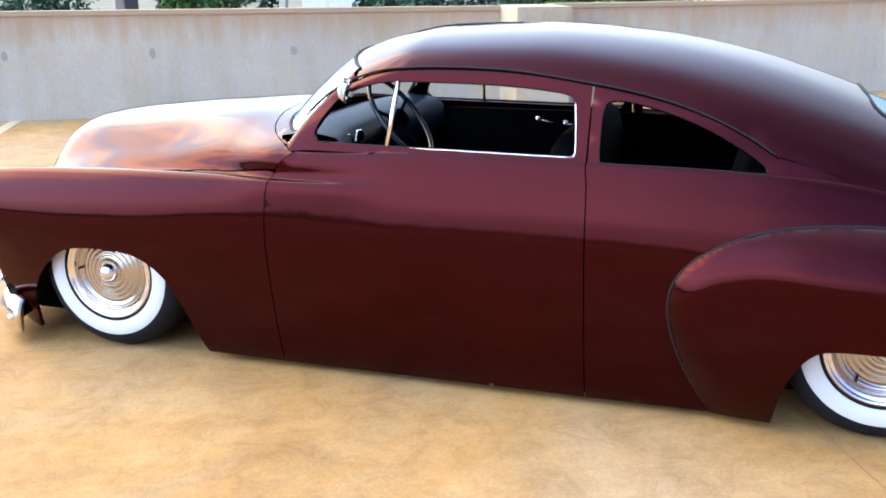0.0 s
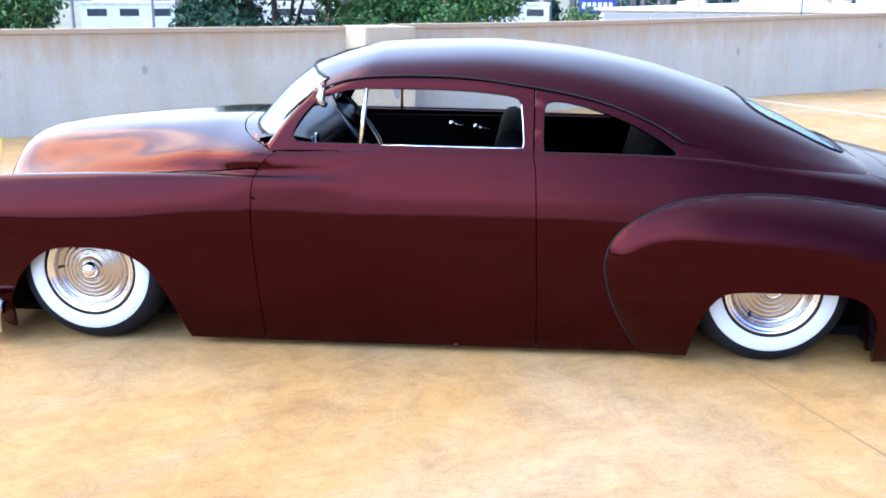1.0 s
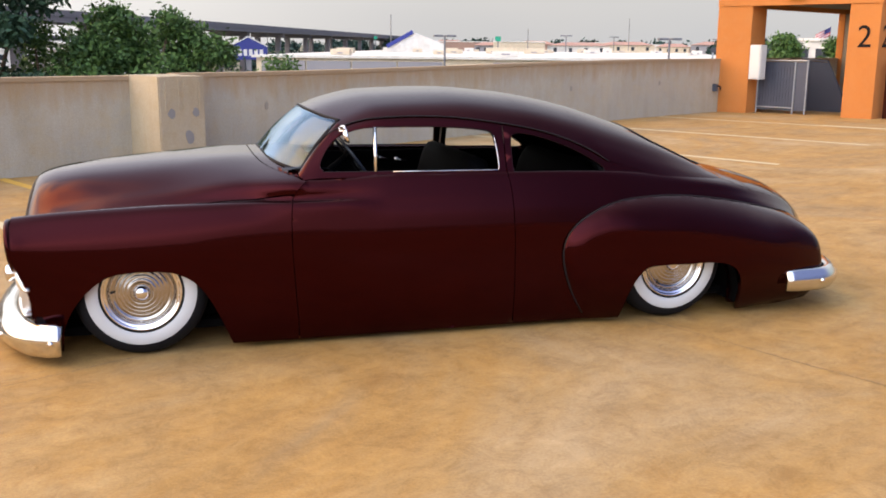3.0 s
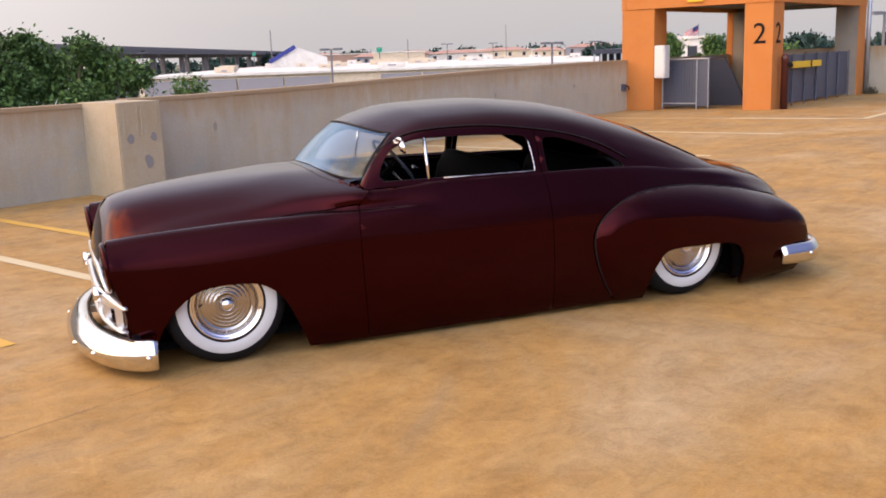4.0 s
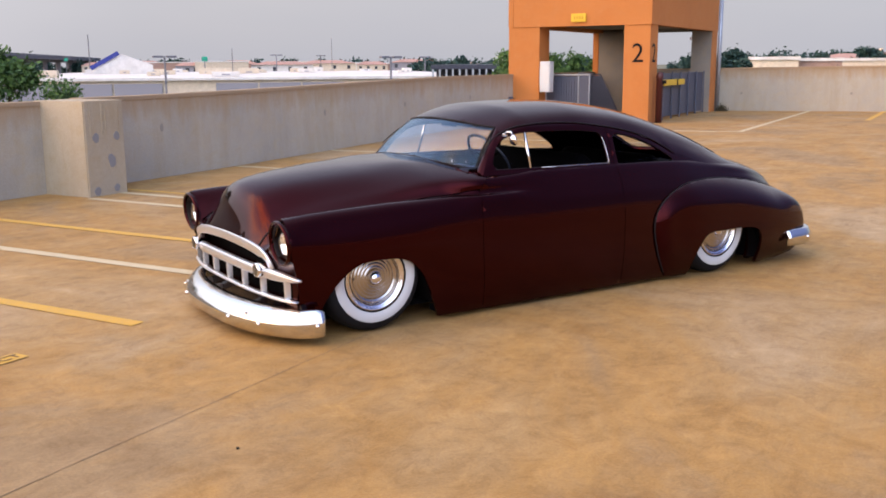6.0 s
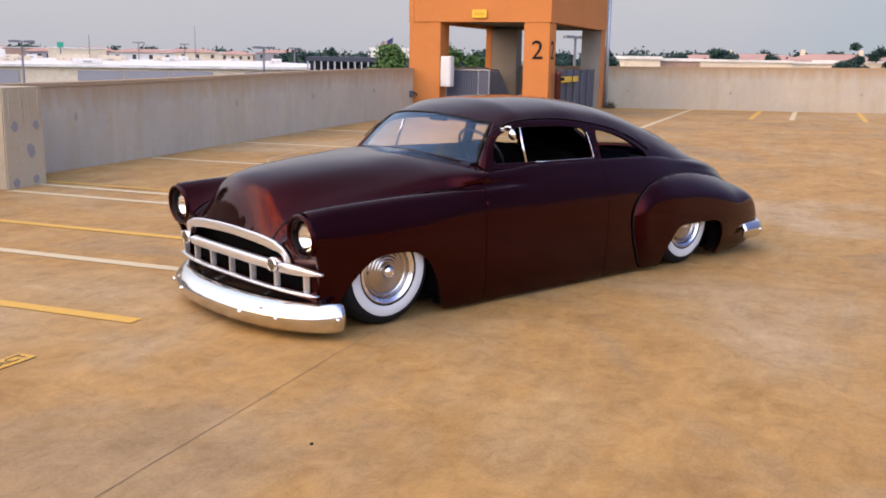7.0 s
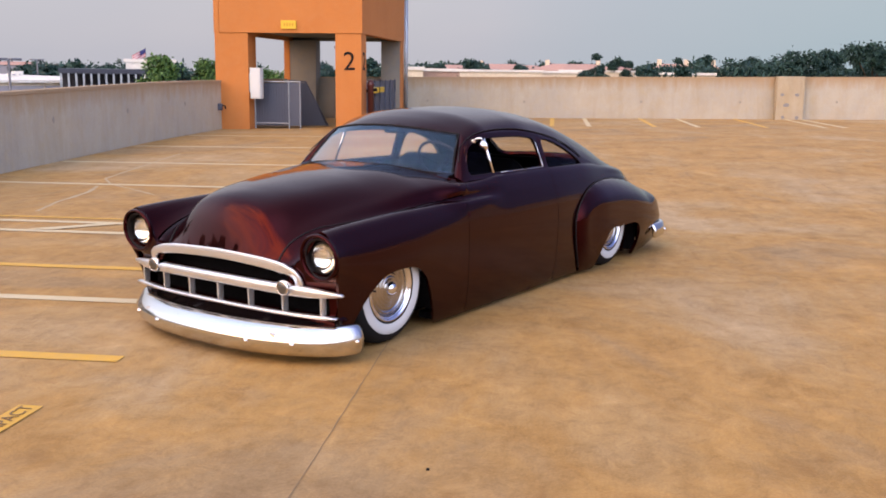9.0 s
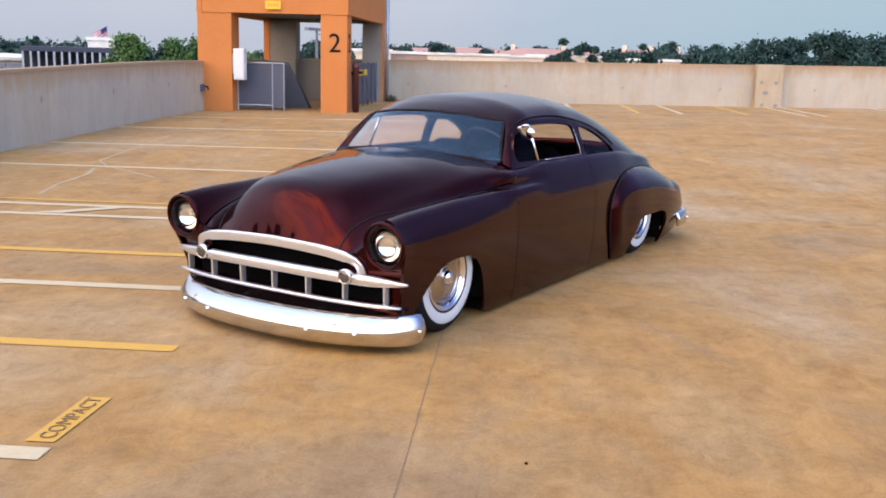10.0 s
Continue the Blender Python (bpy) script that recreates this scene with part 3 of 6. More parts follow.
for u, v0, v1 in ((-3.56, 1.44, 7.1), (-.90, 1.46, 7.1), (1.69, 1.46, 6.2), (2.25, 1.46, 6.9), (5.22, 1.5, 6.95), (7.75, 1.5, 6.95), (10.45, 1.5, 6.95), (13.1, 1.5, 6.9)):
    line_u(u, v0, v1, M_lineW, "worn white parking bay line on the deck", .115)
for u, v0, v1 in ((-2.175, 1.41, 7.1), (.13, 1.46, 7.1), (2.52, 2.2, 6.9)):
    line_u(u, v0, v1, M_lineY, "worn yellow parking bay line on the deck", .11 if u < 2 else .07)
for v, c in ((-1.78, 1), (-4.46, 1), (-7.50, 1), (-7.98, 1), (-.85, 0), (-3.40, 0), (-6.1, 0), (-10.6, 1)):
    tagged(obj("parking_line", strip(span(17.6, EAST_U - .03, .5), [v - .06, v + .06], LINE_Z), M_lineW if c else M_lineY), "worn parking bay line by the east parapet", "parking line", "parking lines", kind="structure")
tagged(obj("parking_line", strip(span(13.2, EAST_U - .03, .5), [.98, 1.10], LINE_Z), M_lineW), "white line round the space by the tower", "parking line", "parking lines", kind="structure")
line_u(13.2, .98, 3.5, M_lineW, "white line round the space by the tower", .12)


def slab(pts, m, label, name="paint_mark", z=LINE_Z + .004):
    bm = bmesh.new()
    bm.faces.new([bm.verts.new(on_deck(u, v, z)) for u, v in pts])
    bmesh.ops.recalc_face_normals(bm, faces=bm.faces)
    return tagged(obj(name, bm, m), label, "paint mark", kind="structure")


slab([(1.75, 3.92), (2.19, 3.42), (2.19, 3.62), (1.75, 4.16)], M_lineW, "pale diagonal paint mark between two lines")
comp = thing("compact_marking", "yellow pavement marking with dark worn lettering", "pavement marking", kind="structure")
cb = bmesh.new()
cb.faces.new([cb.verts.new(on_deck(u, v, LINE_Z + .001)) for u, v in ((-3.45, 1.575), (-3.45, 1.455), (-2.935, 1.435), (-2.935, 1.555))])
bmesh.ops.recalc_face_normals(cb, faces=cb.faces)
part("plate", cb, M_lineY, comp)
cu = bpy.data.curves.new("lettering", "FONT")
cu.body, cu.size, cu.extrude = "COMPACT", .098, .0008
o = bpy.data.objects.new("tmp_text", cu)
scene.collection.objects.link(o)
bpy.context.view_layer.update()
me = bpy.data.meshes.new_from_object(o.evaluated_get(bpy.context.evaluated_depsgraph_get()))
bpy.data.objects.remove(o)
me.materials.append(painted("worn_lettering_brown", (0.15, 0.085, 0.025)))
lt = new("lettering", me)
lt.parent = comp
lt.matrix_basis = DECK @ Matrix.Translation((-3.425, 1.475, LINE_Z + .004)) @ Matrix.Rotation(radians(-1.2), 4, "Z")

M_crack = mat("crack_dark", (0.189, 0.126, 0.066), .95)


def crack(pts, w, name, label, m=None):
    """A thin uneven dark joint drawn over the deck."""
    bm = bmesh.new()
    prev = None
    fine = refine(pts, .06, False)
    for i, (u, v) in enumerate(fine):
        a, b = fine[max(i - 1, 0)], fine[min(i + 1, len(fine) - 1)]
        d = Vector((b[0] - a[0], b[1] - a[1])).normalized()
        n = Vector((-d.y, d.x))
        j = .006 * noise.noise(Vector((u * 3.1, v * 3.1, 2))) + .004 * noise.noise(Vector((u * 11, v * 11, 5)))
        ww = w * (.55 + .9 * abs(noise.noise(Vector((u * 5, v * 5, 9)))))
        c = Vector((u, v)) + n * j
        cur = [bm.verts.new(on_deck(*(c + n * s * ww / 2), .0022)) for s in (-1, 1)]
        if prev:
            bm.faces.new((prev[0], prev[1], cur[1], cur[0]))
        prev = cur
    bmesh.ops.recalc_face_normals(bm, faces=bm.faces)
    for f in bm.faces:
        if f.normal.z < 0:
            f.normal_flip()
    return tagged(obj(name, bm, m or M_crack), label, "crack", kind="structure")


crack([(-6.5, .045), (-3.8, .05), (-2.2, .04), (2.0, .04), (12, .04)], .006, "slab_joint", "thin dark joint in the concrete deck")
crack([(.66, -7.0), (.71, -2.4), (.78, -1.6), (.84, -.6), (.86, 1.2)], .006, "slab_joint", "thin dark joint in the concrete deck")
crack([(-9.0, -4.6), (-4.4, -4.62), (.7, -4.6), (9.0, -4.6)], .007, "slab_joint", "thin dark joint in the concrete deck")
crack([(9.5, -9.0), (9.55, -2.0), (9.5, 5.5)], .012, "slab_joint", "thin dark joint in the concrete deck")
crack([(4.4, 4.0), (5.3, 5.0), (5.8, 5.3), (6.9, 5.4), (9.2, 5.55)], .045, "pale_scuff", "pale curved scuff mark on the deck", mat("scuff", (0.38, 0.30, 0.185), .9))
crack([(2.9, 4.7), (3.6, 4.85), (4.5, 4.9), (5.05, 5.05)], .06, "pale_scuff", "pale curved scuff mark on the deck", mat("scuff", (0.38, 0.30, 0.185), .9))
for u, v in ((-3.397, -.425),):
    c = on_deck(u, v, .004)
    tagged(obj("pebble", lathe([(0, .005), (.006, .003), (.008, -.004)], Matrix.Translation(c), 8), M_black), "tiny dark pebble on the deck", "pebble", "pebbles")

# ---- the car: front towards -x, driver's side at -y ----
def paint_material():
    """Dark candy maroon: the reflection is tinted red seen square on and turns clear at a slant."""
    m = mat("maroon_paint", (0.02, 0.001, 0.001), 0.07)
    b = bsdf(m)
    b.inputs["IOR"].default_value = 1.42
    b.inputs["Specular Tint"].default_value = (1.0, 0.20, 0.24, 1)
    mp = coords(m)
    n = noisy(m, mp, 3.5, 5, 0.6)
    c = ramp(m, n, "Fac", [(0.3, (0.0045, 0.0003, 0.0003)), (0.7, (0.006, 0.0004, 0.0004))])
    setcol(m, c)
    r = ramp(m, noisy(m, mp, 14, 5, 0.7), "Fac", [(0.35, (0.07, 0.07, 0.07)), (0.75, (0.12, 0.12, 0.12))])
    link(m, r, "Color", b, "Roughness")
    f = noisy(m, mp, 9, 2, 0.5)
    bp = node(m, "ShaderNodeBump", Strength=0.06, Distance=0.01)
    link(m, f, "Fac", bp, "Height")
    link(m, bp, "Normal", b, "Normal")
    return m


def chrome_material(name, col=(0.78, 0.78, 0.80), rough=0.08, spots=False):
    m = mat(name, col, rough, 1.0)
    mp = coords(m)
    n = noisy(m, mp, 22, 6, 0.7)
    r = ramp(m, n, "Fac", [(0.4, (rough, rough, rough)), (0.75, (rough + 0.14,) * 3)])
    link(m, r, "Color", bsdf(m), "Roughness")
    if spots:
        s = noisy(m, mp, 60, 3, 0.6)
        sr = ramp(m, s, "Fac", [(0.70, col), (0.76, (0.16, 0.12, 0.10))])
        setcol(m, sr)
    return m


def glass_material(name, tint, least=0.045, power=3.4, sheen=(0.8, 0.8, 0.8)):
    m = bpy.data.materials.new(name)
    m.use_nodes = True
    nt = m.node_tree
    nt.nodes.clear()
    out, mx = nt.nodes.new("ShaderNodeOutputMaterial"), nt.nodes.new("ShaderNodeMixShader")
    tr, gl, fr = nt.nodes.new("ShaderNodeBsdfTransparent"), nt.nodes.new("ShaderNodeBsdfGlossy"), nt.nodes.new("ShaderNodeLayerWeight")
    tr.inputs["Color"].default_value = (*tint, 1)
    gl.inputs["Roughness"].default_value = 0.02
    gl.inputs["Color"].default_value = (*sheen, 1)
    pw, ad = nt.nodes.new("ShaderNodeMath"), nt.nodes.new("ShaderNodeMath")
    pw.operation, pw.inputs[1].default_value = "POWER", power
    ad.operation, ad.inputs[1].default_value, ad.inputs[2].default_value = "MULTIPLY_ADD", 0.88, least
    fr.inputs["Blend"].default_value = 0.5
    nt.links.new(fr.outputs["Facing"], pw.inputs[0])
    nt.links.new(pw.outputs[0], ad.inputs[0])
    nt.links.new(ad.outputs[0], mx.inputs["Fac"])
    nt.links.new(tr.outputs["BSDF"], mx.inputs[1])
    nt.links.new(gl.outputs["BSDF"], mx.inputs[2])
    nt.links.new(mx.outputs["Shader"], out.inputs["Surface"])
    return m


M_paint = paint_material()
M_chrome = chrome_material("chrome")
M_bumper = chrome_material("bumper_chrome", (0.68, 0.665, 0.64), spots=True)
M_disc = chrome_material("wheel_disc_chrome", (0.44, 0.42, 0.40), 0.17)
M_silver = mat("satin_silver", (0.72, 0.72, 0.73), 0.30, 0.85)
M_rubber = mat("tyre_rubber", (0.006, 0.006, 0.008), 0.75, spec=0.2)
M_seal = mat("rubber_seal", (0.010, 0.008, 0.009), 0.6, spec=0.15)
M_ww = mat("whitewall_rubber", (0.50, 0.51, 0.52), 0.6)
# near-black for hollows: their shade is put into the colour
M_dark = mat("cavity_shade", (0.002, 0.002, 0.003), 0.9, spec=0.08)
# far darker than cloth: the shade inside the cabin is put into the colour
M_trim = mat("shaded_black_trim", (0.0008, 0.0008, 0.0013), 0.8, spec=0.03)
M_glass = glass_material("car_glass", (0.97, 0.98, 1.0), 0.055, 3.2, sheen=(0.60, 0.80, 1.0))
M_sideglass = glass_material("side_glass", (0.92, 0.94, 0.94), 0.0, 6.0)
M_lens = glass_material("lamp_glass", (0.95, 0.95, 0.95))
M_reflector = mat("lamp_reflector", (0.85, 0.85, 0.82), 0.12, 1.0)


def pchip(xs, ys):
    """A monotone cubic through the points."""
    xs, ys = np.array(xs, float), np.array(ys, float)
    h, d = np.diff(xs), np.diff(ys) / np.diff(xs)
    m = np.zeros(len(xs))
    for i in range(1, len(xs) - 1):
        if d[i - 1] * d[i] > 0:
            w1, w2 = 2 * h[i] + h[i - 1], h[i] + 2 * h[i - 1]
            m[i] = (w1 + w2) / (w1 / d[i - 1] + w2 / d[i])
    m[0], m[-1] = d[0], d[-1]

    def f(x):
        i = int(min(max(np.searchsorted(xs, x) - 1, 0), len(h) - 1))
        t = (x - xs[i]) / h[i]
        t2, t3 = t * t, t * t * t
        return float((2 * t3 - 3 * t2 + 1) * ys[i] + (t3 - 2 * t2 + t) * h[i] * m[i] + (3 * t2 - 2 * t3) * ys[i + 1] + (t3 - t2) * h[i] * m[i + 1])
    return f


class Loft:
    """Half sections of key points (s across, z up) at stations x; t counts the key points from the sill to the middle."""

    def __init__(self, table):
        xs = [r[0] for r in table]
        self.n = len(table[0][1])
        self.fs = [(pchip(xs, [r[1][k][0] for r in table]), pchip(xs, [r[1][k][1] for r in table])) for k in range(self.n)]
        self.memo = {}

    def keys(self, x):
        x = round(x, 5)
        if x not in self.memo:
            self.memo[x] = [(a(x), b(x)) for a, b in self.fs]
        return self.memo[x]

    def at(self, x, t):
        k = self.keys(x)
        i = int(min(max(math.floor(t), 0), self.n - 2))
        f = t - i
        p1, p2 = k[i], k[i + 1]
        p0 = k[i - 1] if i > 0 else (2 * p1[0] - p2[0], 2 * p1[1] - p2[1])
        p3 = k[i + 2] if i + 2 < self.n else (-k[i][0], k[i][1])
        out = []
        for c in (0, 1):
            a, b, cc, d = p0[c], p1[c], p2[c], p3[c]
            out.append(0.5 * (2 * b + (cc - a) * f + (2 * a - 5 * b + 4 * cc - d) * f * f + (3 * b - a - 3 * cc + d) * f ** 3))
        return out

    def t_of_z(self, x, z, lo, hi):
        for _ in range(26):
            mid = (lo + hi) / 2
            if self.at(x, mid)[1] < z:
                lo = mid
            else:
                hi = mid
        return (lo + hi) / 2

    def t_of_s(self, x, s, lo, hi):
        for _ in range(26):
            mid = (lo + hi) / 2
            if self.at(x, mid)[0] > s:
                lo = mid
            else:
                hi = mid
        return (lo + hi) / 2


BODY = Loft([
    (-2.075, [(.58, .10), (.64, .10), (.70, .20), (.78, .38), (.845, .56), (.815, .66), (.71, .718), (.56, .500), (.40, .515), (.20, .540), (0, .550)]),
    (-2.04, [(.60, .10), (.66, .10), (.72, .20), (.80, .38), (.855, .56), (.825, .66), (.72, .725), (.560, .535), (.40, .560), (.22, .655), (0, .722)]),
    (-2.01, [(.61, .09), (.68, .09), (.74, .20), (.805, .38), (.853, .56), (.823, .66), (.722, .729), (.565, .556), (.41, .605), (.23, .735), (0, .800)]),
    (-1.96, [(.62, .08), (.70, .08), (.76, .20), (.81, .38), (.848, .55), (.82, .66), (.725, .735), (.572, .588), (.42, .655), (.245, .800), (0, .852)]),
    (-1.82, [(.64, 0.035), (.725, 0.035), (.775, .20), (.818, .38), (.842, .55), (.812, .665), (.728, .745), (.588, .642), (.44, .715), (.27, .848), (0, .888)]),
    (-1.60, [(.65, 0.025), (.735, 0.030), (.785, .20), (.822, .38), (.836, .55), (.806, .67), (.728, .753), (.606, .692), (.48, .764), (.30, .880), (0, .918)]),
    (-1.30, [(.66, 0.025), (.74, 0.030), (.786, .20), (.815, .39), (.828, .55), (.802, .675), (.735, .760), (.638, .730), (.54, .805), (.33, .912), (0, .944)]),
    (-0.95, [(.66, 0.025), (.745, 0.030), (.785, .20), (.805, .40), (.814, .56), (.797, .68), (.750, .757), (.690, .768), (.62, .856), (.33, .944), (0, .958)]),
    (-0.70, [(.66, 0.025), (.745, 0.030), (.785, .20), (.800, .40), (.806, .56), (.793, .68), (.776, .750), (.740, .771), (.706, .862), (.38, .945), (0, .962)]),
    (-0.45, [(.66, 0.025), (.745, 0.030), (.785, .20), (.800, .40), (.804, .56), (.791, .675), (.777, .748), (.748, .774), (.716, .862), (.55, .91), (.30, .94)]),
    (-0.20, [(.66, 0.025), (.745, 0.030), (.785, .20), (.800, .40), (.803, .56), (.790, .67), (.773, .735), (.757, .785), (.724, .862), (.692, .885), (.60, .90)]),
    (0.50, [(.66, 0.025), (.745, 0.030), (.785, .20), (.800, .40), (.802, .56), (.789, .67), (.771, .735), (.754, .785), (.722, .860), (.690, .882), (.60, .90)]),
    (1.00, [(.66, 0.025), (.74, 0.030), (.775, .20), (.790, .40), (.790, .56), (.775, .66), (.757, .725), (.740, .778), (.708, .850), (.676, .872), (.60, .89)]),
    (1.45, [(.64, 0.025), (.72, 0.030), (.755, .20), (.768, .40), (.762, .55), (.744, .64), (.725, .70), (.704, .752), (.668, .815), (.60, .845), (.40, .87)]),
    (1.85, [(.62, 0.025), (.69, 0.035), (.725, .20), (.738, .38), (.725, .52), (.705, .61), (.688, .665), (.668, .712), (.610, .772), (.34, .822), (0, .835)]),
    (2.20, [(.58, .06), (.64, .07), (.670, .20), (.680, .34), (.665, .46), (.645, .54), (.620, .588), (.580, .632), (.500, .697), (.29, .752), (0, .768)]),
    (2.45, [(.53, .08), (.58, .09), (.605, .18), (.608, .29), (.595, .38), (.570, .44), (.525, .485), (.465, .535), (.390, .600), (.235, .655), (0, .675)]),
    (2.60, [(.47, .10), (.50, .11), (.520, .17), (.525, .24), (.515, .30), (.485, .350), (.430, .385), (.370, .430), (.310, .490), (.19, .545), (0, .565)]),
    (2.69, [(.40, .12), (.42, .13), (.435, .16), (.440, .20), (.432, .24), (.400, .275), (.340, .300), (.290, .335), (.240, .380), (.14, .430), (0, .448)]),
    (2.72, [(.30, .14), (.32, .145), (.33, .16), (.335, .18), (.33, .20), (.32, .22), (.31, .24), (.30, .26), (.26, .29), (.15, .315), (0, .32)]),
])

ROOF = Loft([
    (-0.66, [(.715, .850), (.705, .870), (.685, .900), (.66, .925), (.63, .945), (.52, 1.00), (.28, 1.10), (0, 1.14)]),
    (-0.56, [(.718, .858), (.702, .884), (.668, .955), (.632, 1.005), (.605, 1.03), (.505, 1.085), (.28, 1.17), (0, 1.197)]),
    (-0.40, [(.720, .860), (.700, .886), (.660, .990), (.617, 1.080), (.597, 1.112), (.50, 1.170), (.28, 1.235), (0, 1.255)]),
    (-0.20, [(.722, .862), (.700, .886), (.657, 1.005), (.610, 1.120), (.588, 1.163), (.49, 1.228), (.28, 1.277), (0, 1.293)]),
    (0.20, [(.722, .860), (.698, .884), (.655, 1.000), (.608, 1.115), (.586, 1.160), (.49, 1.236), (.28, 1.288), (0, 1.304)]),
    (0.60, [(.718, .858), (.694, .880), (.656, .980), (.615, 1.068), (.590, 1.108), (.495, 1.195), (.28, 1.256), (0, 1.275)]),
    (0.95, [(.708, .850), (.686, .872), (.664, .928), (.634, .982), (.606, 1.026), (.505, 1.120), (.285, 1.190), (0, 1.212)]),
    (1.20, [(.694, .836), (.678, .852), (.660, .885), (.640, .915), (.610, .955), (.505, 1.048), (.285, 1.118), (0, 1.140)]),
    (1.45, [(.670, .812), (.658, .824), (.645, .842), (.628, .862), (.598, .892), (.495, .970), (.28, 1.030), (0, 1.050)]),
    (1.70, [(.640, .778), (.630, .788), (.618, .798), (.600, .812), (.565, .832), (.465, .880), (.265, .920), (0, .935)]),
    (1.88, [(.600, .755), (.592, .762), (.580, .770), (.560, .780), (.525, .790), (.43, .808), (.25, .826), (0, .834)]),
])


from mathutils.geometry import delaunay_2d_cdt


def skin(outline, holes, place, step=0.03, flange=0.018, middle=(0.5, 0, 0.45), rows_by=(), edge=()):
    """A curved sheet: the flat outline less the holes, filled with an even net and carried onto a surface by place(a, b)."""
    loops = [refine(p, step) for p in [outline] + holes]
    pts, edges = [], []
    for lp in loops:
        k = len(pts)
        pts += lp
        edges += [(k + i, k + (i + 1) % len(lp)) for i in range(len(lp))]
    edge_arr = np.array(pts)
    lo, hi = edge_arr.min(0), edge_arr.max(0)
    clear = 0.55 * step
    if len(edge):
        # even rows of points along a rolled edge
        clear_edge = np.array(edge)
        for d in rows_by:
            for i in range(1, len(edge) - 1):
                t = Vector(edge[i + 1]) - Vector(edge[i - 1])
                n = Vector((t.y, -t.x)).normalized() * d
                x, y = edge[i][0] + n.x, edge[i][1] + n.y
                if inside(outline, x, y) and np.min((clear_edge[:, 0] - x) ** 2 + (clear_edge[:, 1] - y) ** 2) > (0.9 * d) ** 2:
                    pts.append((x, y))
        edge_arr = np.array(pts)
    rows = int((hi[1] - lo[1]) / (step * 0.866)) + 1
    for j in range(rows + 1):
        y = lo[1] + j * step * 0.866
        for i in range(int((hi[0] - lo[0]) / step) + 2):
            x = lo[0] + (i + (j % 2) * 0.5) * step
            if np.min((edge_arr[:, 0] - x) ** 2 + (edge_arr[:, 1] - y) ** 2) > clear ** 2 and inside(outline, x, y) and not any(inside(h, x, y) for h in holes):
                pts.append((x, y))
    vs, _, fs, *_ = delaunay_2d_cdt([Vector(p) for p in pts], edges, [], 0, 1e-6)
    bm = bmesh.new()
    bv = [bm.verts.new(place(v[0], v[1])) for v in vs]
    for f in fs:
        cx, cy = sum(vs[i][0] for i in f) / 3, sum(vs[i][1] for i in f) / 3
        if inside(outline, cx, cy) and not any(inside(h, cx, cy) for h in holes):
            try:
                bm.faces.new([bv[i] for i in f])
            except ValueError:
                pass
    bmesh.ops.delete(bm, geom=[v for v in bm.verts if not v.link_faces], context="VERTS")
    bm.normal_update()
    mid = Vector(middle)
    if sum((f.normal.dot(f.calc_center_median() - mid)) for f in bm.faces) < 0:
        bmesh.ops.reverse_faces(bm, faces=bm.faces)
        bm.normal_update()
    if flange:
        rim = [e for e in bm.edges if e.is_boundary]
        inner = {}
        for e in rim:
            for v in e.verts:
                if v not in inner:
                    inner[v] = bm.verts.new(v.co - v.normal * flange)
        for e in rim:
            lp = e.link_loops[0]
            a, b = lp.vert, lp.link_loop_next.vert
            bm.faces.new((b, a, inner[a], inner[b]))
            e.smooth = False
    return bm


K = 0.11                     # metres of flat net for one key point


def on_body(sd):
    def f(x, q):
        s, z = BODY.at(x, q / K)
        return Vector((x, sd * s, z))
    return f


def on_roof(sd):
    def f(x, q):
        s, z = ROOF.at(x, q / K)
        return Vector((x, sd * s, z))
    return f


def side_line(loft, pts, lo, hi):
    """Points (x, z) of the side view as points of the flat net."""
    return [(x, K * loft.t_of_z(x, z, lo, hi)) for x, z in pts]


car = thing("car", "lowered dark maroon custom coupe with whitewall tyres and chrome bumpers", "car")

GAP = 0.0022
FRONT_CUT = spline([(-.600, .872), (-.645, .845), (-.690, .795), (-.712, .72), (-.716, .55), (-.706, .36), (-.692, .17), (-.684, .028)], 5)
REAR_CUT = spline([(.463, .872), (.465, .85), (.474, .79), (.481, .60), (.490, .30), (.496, .028)], 5)
ARCH_F = spline([(-1.022, .028), (-1.07, .15), (-1.125, .27), (-1.19, .365), (-1.285, .428), (-1.40, .447), (-1.55, .445), (-1.64, .415), (-1.725, .345), (-1.785, .265), (-1.825, .175), (-1.845, .045)], 4)
NOSE = spline([(-2.030, .722), (-2.038, .66), (-2.033, .57), (-2.012, .48), (-1.985, .40), (-1.965, .30), (-1.952, .20), (-1.945, .10)], 4)


def shift(pts, dx):
    return [(x + dx, z) for x, z in pts]


